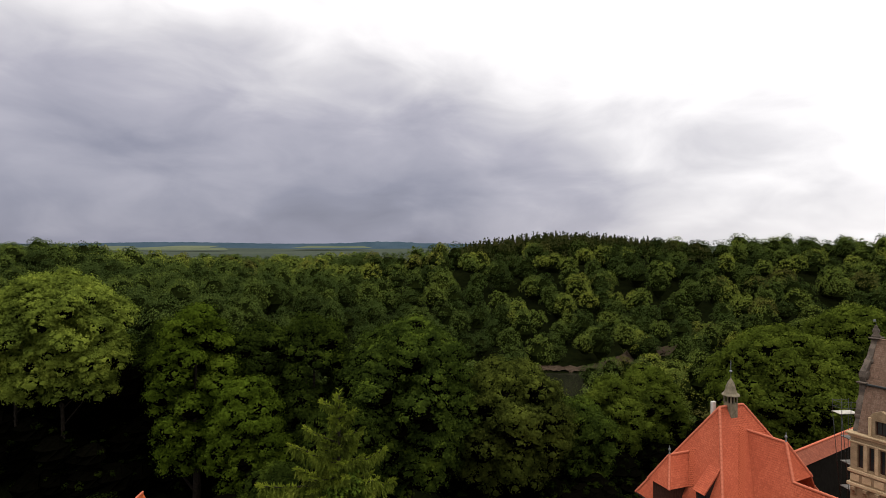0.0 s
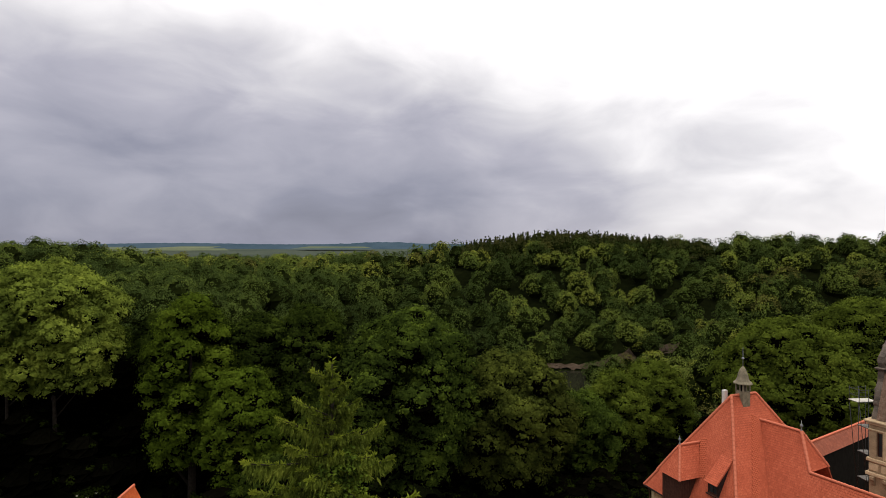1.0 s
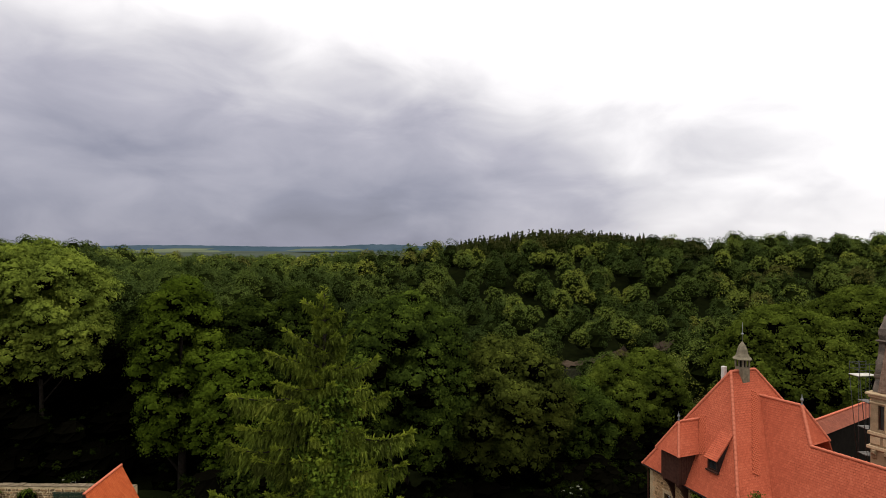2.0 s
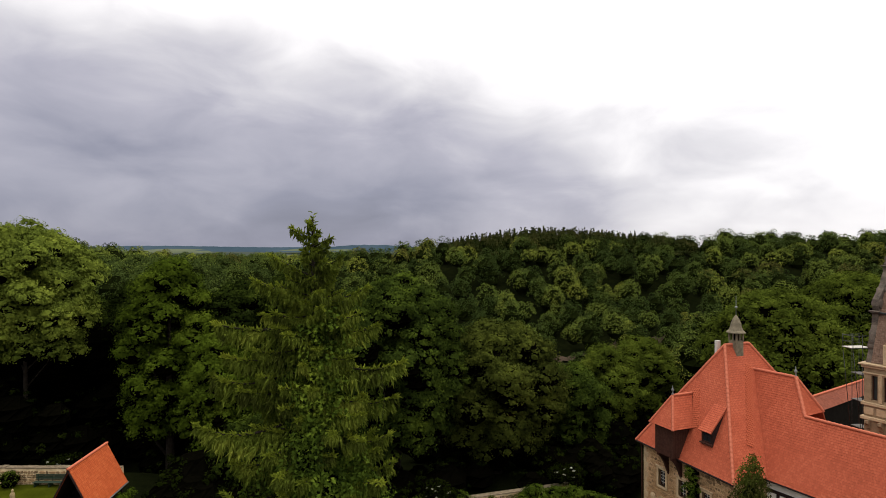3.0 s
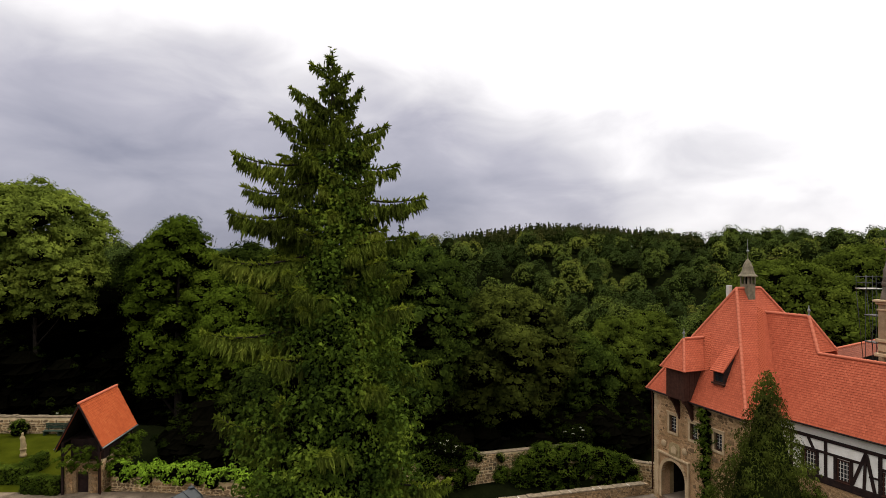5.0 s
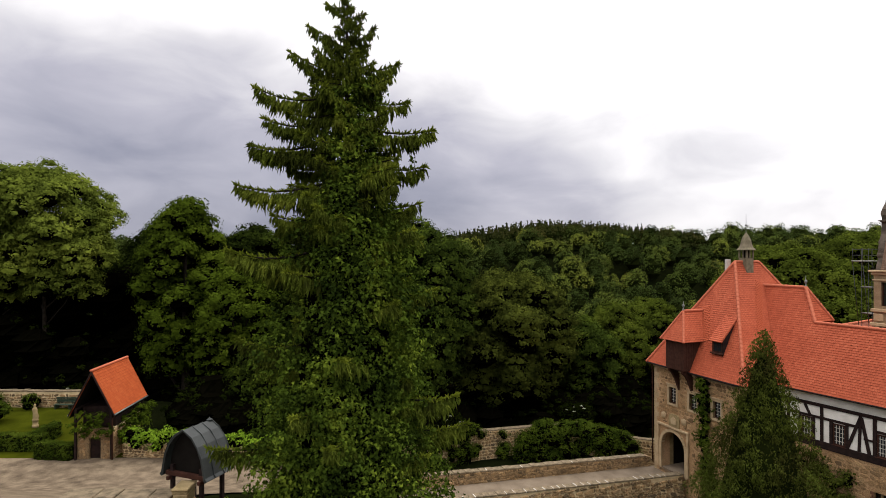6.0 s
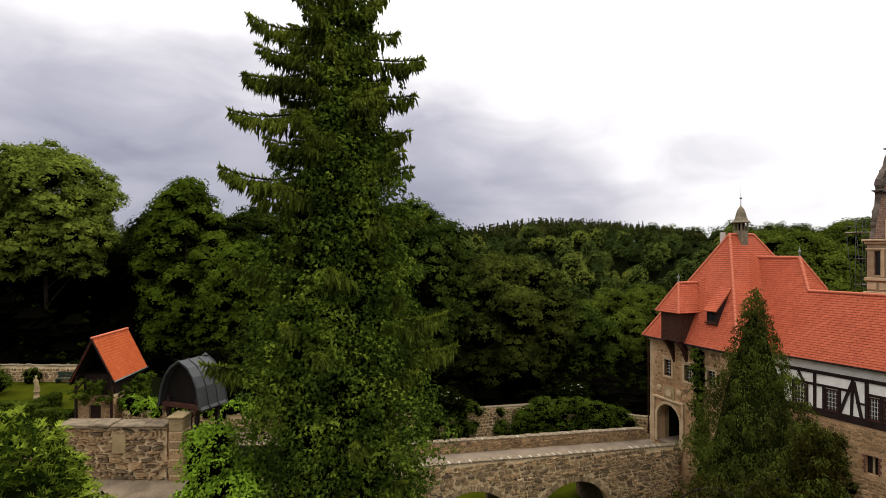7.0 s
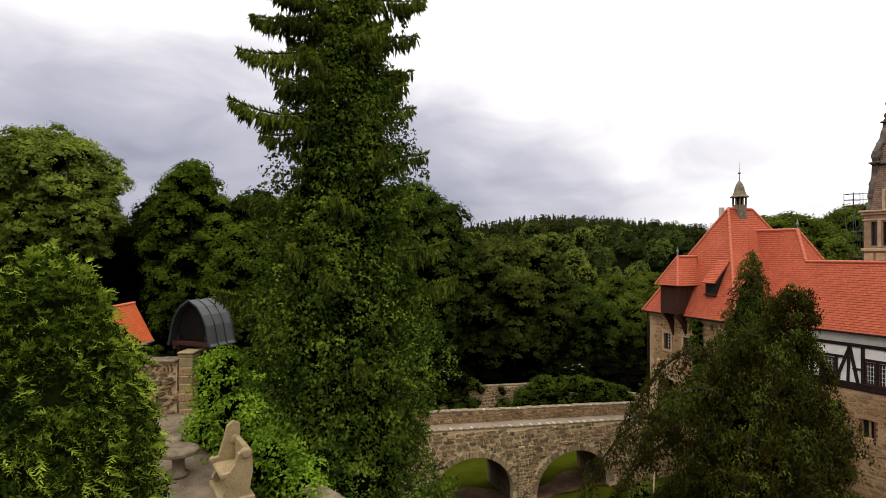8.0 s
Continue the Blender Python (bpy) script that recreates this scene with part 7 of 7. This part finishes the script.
def build_terrace_things():
    # round stone table
    t = thing("stone_table", "round grey stone table on a thick pedestal", "table", at=(-8.3, 17.7, gz(-8.3, 17.7) + 0.1))
    put("tabletop", mesh_from("tabletop", *lathe([(0.54, 0.66), (0.58, 0.69), (0.58, 0.77), (0.54, 0.8)], 36), COPE), t)
    put("pedestal", mesh_from("pedestal", *lathe([(0.3, 0), (0.3, 0.08), (0.2, 0.16), (0.17, 0.4), (0.22, 0.6), (0.3, 0.66)], 16), COPE, smooth=True), t)
    # long stone bench: it faces the table, its back to the rim, a scrolled arm slab at each end
    b = thing("carved_bench", "pale carved stone bench with high back and scrolled arms", "bench", at=BENCH_AT, turn=BENCH_TURN)
    b.matrix_basis = b.matrix_basis @ Matrix.Scale(1.25, 4)
    part("plinth", box_bm(-0.6, 0.1, -0.05, BENCH_LEN + 0.05, -0.5, 0.0, 0.02), PALE_STONE, b)
    side = [(0.04, 0), (0.5, 0), (0.56, 0.1), (0.46, 0.28), (0.6, 0.44), (0.58, 0.54), (0.42, 0.56), (0.3, 0.72), (0.24, 0.92), (0.1, 1.0), (-0.04, 0.95), (-0.06, 0.5)]
    side = [(-x, z) for x, z in side]
    far = [(x, z * (1.0 if z < 0.6 else 1.32)) for x, z in side]
    for y, prof in ((0.0, side), (BENCH_LEN - 0.14, far)):
        part("arm_slab", wall_sheet(prof, [], 0.14), PALE_STONE, b, "carved stone arm with a scrolled end", m=Matrix.Translation((0, y, 0)))
        put("scroll", mesh_from("scroll", *lathe([(0.05, -0.1), (0.1, -0.095), (0.11, -0.07), (0.11, 0.07), (0.1, 0.095), (0.05, 0.1)], 18), PALE_STONE, smooth=True), b, m=pose(-0.08, y + 0.07, 0.9, 90, 0, 0))
        put("scroll", mesh_from("scroll", *lathe([(0.03, -0.09), (0.06, -0.085), (0.07, -0.06), (0.07, 0.06), (0.06, 0.085), (0.03, 0.09)], 16), PALE_STONE, smooth=True), b, m=pose(-0.54, y + 0.07, 0.5, 90, 0, 0))
    part("seat_slab", box_bm(-0.56, -0.05, 0.1, BENCH_LEN - 0.1, 0.36, 0.45, 0.025), PALE_STONE, b)
    part("seat_front", box_bm(-0.4, -0.3, 0.14, BENCH_LEN - 0.14, 0.0, 0.36, 0.02), PALE_STONE, b)
    part("back_slab", box_bm(-0.07, 0.05, 0.12, BENCH_LEN - 0.12, 0.1, 0.98, 0.03), PALE_STONE, b, "tall plain stone back")
    # low edge wall with flat cap at the terrace's rim
    w = thing("rim_wall", "low stone wall with flat cap at the terrace rim", "wall", at=(-5.9, 18.4, 0), turn=-46)
    part("wall", box_bm(0, 5.2, 0, 0.45, 3.0, 6.4), MORTAR, w)
    rubble_face(w, 0, 5.2, 5.0, 6.35, lambda x, z: z < 6.35, 0.4, 91, 0.07)
    cope_row(w, 0, 5.2, -0.1, 0.55, 6.4, 92, 0.8, 1.4)
    # ivy and elder bush between pier, seat and spruce
    rng = np.random.default_rng(93)
    bl = []
    for i in range(130):
        u = rng.random()
        top = float(np.interp(u, [0, 0.25, 0.55, 1], [8.6, 9.5, 8.0, 6.5]))
        bl.append((-8.7 + 4.4 * u + rng.uniform(-0.3, 0.3), 20.3 - 3.3 * u + rng.uniform(-0.6, 0.6), top - (top - 5.9) * rng.random() ** 1.4, rng.uniform(0.4, 0.65)))
    leafy_lumps("ivy_bush", "bright green ivy bush tumbling over the terrace rim", "bush", bl, 0.13, IVY_PALE, 1250, 94, aspect=1.6, spread=0.45, core=0.7)
    bl = [(-3.9 + rng.uniform(-1.2, 1.2), 17.6 + rng.uniform(-0.8, 0.8), rng.uniform(4.4, 6.3), rng.uniform(0.4, 0.7)) for i in range(24)]
    leafy_lumps("ivy_bush", "green ivy at the foot of the spruce", "bush", bl, 0.11, IVY, 1200, 95, aspect=1.7, spread=0.6)


build_terrace_things()


def facade_ivy():
    rng = np.random.default_rng(97)
    m = pose(*GATE_AT, 0, 0, local(GATE_TURN))
    b = []
    for i in range(110):
        z = rng.uniform(-4.0, 7.3)
        p = m @ Vector((3.55 + rng.uniform(-0.45, 0.45) + (0.8 * rng.random() if z < 1 else 0), -0.18, z))
        b.append((*p, rng.uniform(0.3, 0.48)))
    leafy_lumps("ivy", "ivy climbing the gatehouse wall between the windows", "ivy", b, 0.18, HEDGE, 420, 98, core=0.6)


facade_ivy()


def wing_vines():
    """Dark creeper over the stone base of the wing."""
    rng = np.random.default_rng(131)
    m = pose(*WING_AT, 0, 0, local(WING_TURN))
    b = []
    for i in range(130):
        x = rng.uniform(-5.5, 1.4)
        top = 2.9 - 0.5 * abs(x + 2.2) + 0.6 * math.sin(x * 3)
        p = m @ Vector((x, -0.15, top - (top + 4.5) * rng.random() ** 1.3))
        b.append((*p, rng.uniform(0.28, 0.5)))
    leafy_lumps("creeper", "dark green creeper spreading over the wing's stone base", "creeper", b, 0.17, YEW, 700, 132, core=0.6)


wing_vines()


def elder_shrub(x, y, z, r, seed):
    """An elder: a loose leafy shrub with flat white blossom heads."""
    rng = np.random.default_rng(seed)
    b = [(x + rng.uniform(-1, 1) * r, y + rng.uniform(-0.5, 0.5) * r, z - rng.uniform(0.2, 1.6), rng.uniform(0.6, 0.95)) for i in range(16)]
    # shade behind the walls is put into the leaf colour
    t = leafy_lumps("elder_shrub", "flowering elder shrub with flat white blossom heads", "shrub", b, 0.2, LEAF_HEAVY_SHADE, 330, seed, group="elder shrubs")
    base = t.matrix_basis.translation
    for i in range(14):
        q = b[int(rng.integers(len(b)))]
        p = Vector((q[0] + rng.uniform(-0.5, 0.5), q[1] - q[3] * 0.8, q[2] + q[3] * rng.uniform(0.2, 0.8))) - base
        c = rng.normal(0, 0.1, (26, 3)) * np.array([1, 1, 0.25]) + np.array(p)
        put("blossom_head", quad_mesh("blossom_head", leaf_quads(rng, c, np.tile([0, -0.5, 0.8], (26, 1)), 0.06, small=True), BLOSSOM), t, "flat white blossom head")


elder_shrub(-38.0, 60.6, 3.9, 1.2, 111)
elder_shrub(0.9, 60.5, 0.6, 1.3, 112)
elder_shrub(15.6, 66.5, -0.3, 1.4, 113)


def moat_shrubs():
    rng = np.random.default_rng(101)
    for (x, y, r, h, lab) in ((15.6, 41.2, 1.8, 1.9, "dark shrub at the bridge foot in the moat"), (25.5, 37.0, 2.6, 3.6, "dark bushes below the wing wall"), (28.0, 34.0, 2.4, 3.0, "dark bushes below the wing wall")):
        b = [(x + rng.uniform(-1, 1) * r, y + rng.uniform(-0.7, 0.7) * r, gz(x, y) + rng.uniform(0.2, 1) * h, rng.uniform(0.7, 1.1)) for i in range(22)]
        leafy_lumps("shrub", lab, "shrub", b, 0.2, YEW, 420, int(x * 10), group="moat shrubs")
    s = thing("stake", "pale thin wooden stake standing in the moat", "stake", at=(12.4, 34.5, gz(12.4, 34.5)), turn=0)
    put("pole", tubes_mesh("pole", [tube([(0, 0, -0.3), (0.12, 0, 4.4), (0.2, 0, 6.2)], [0.06, 0.05, 0.04], 7)], PALE_STONE), s)


moat_shrubs()
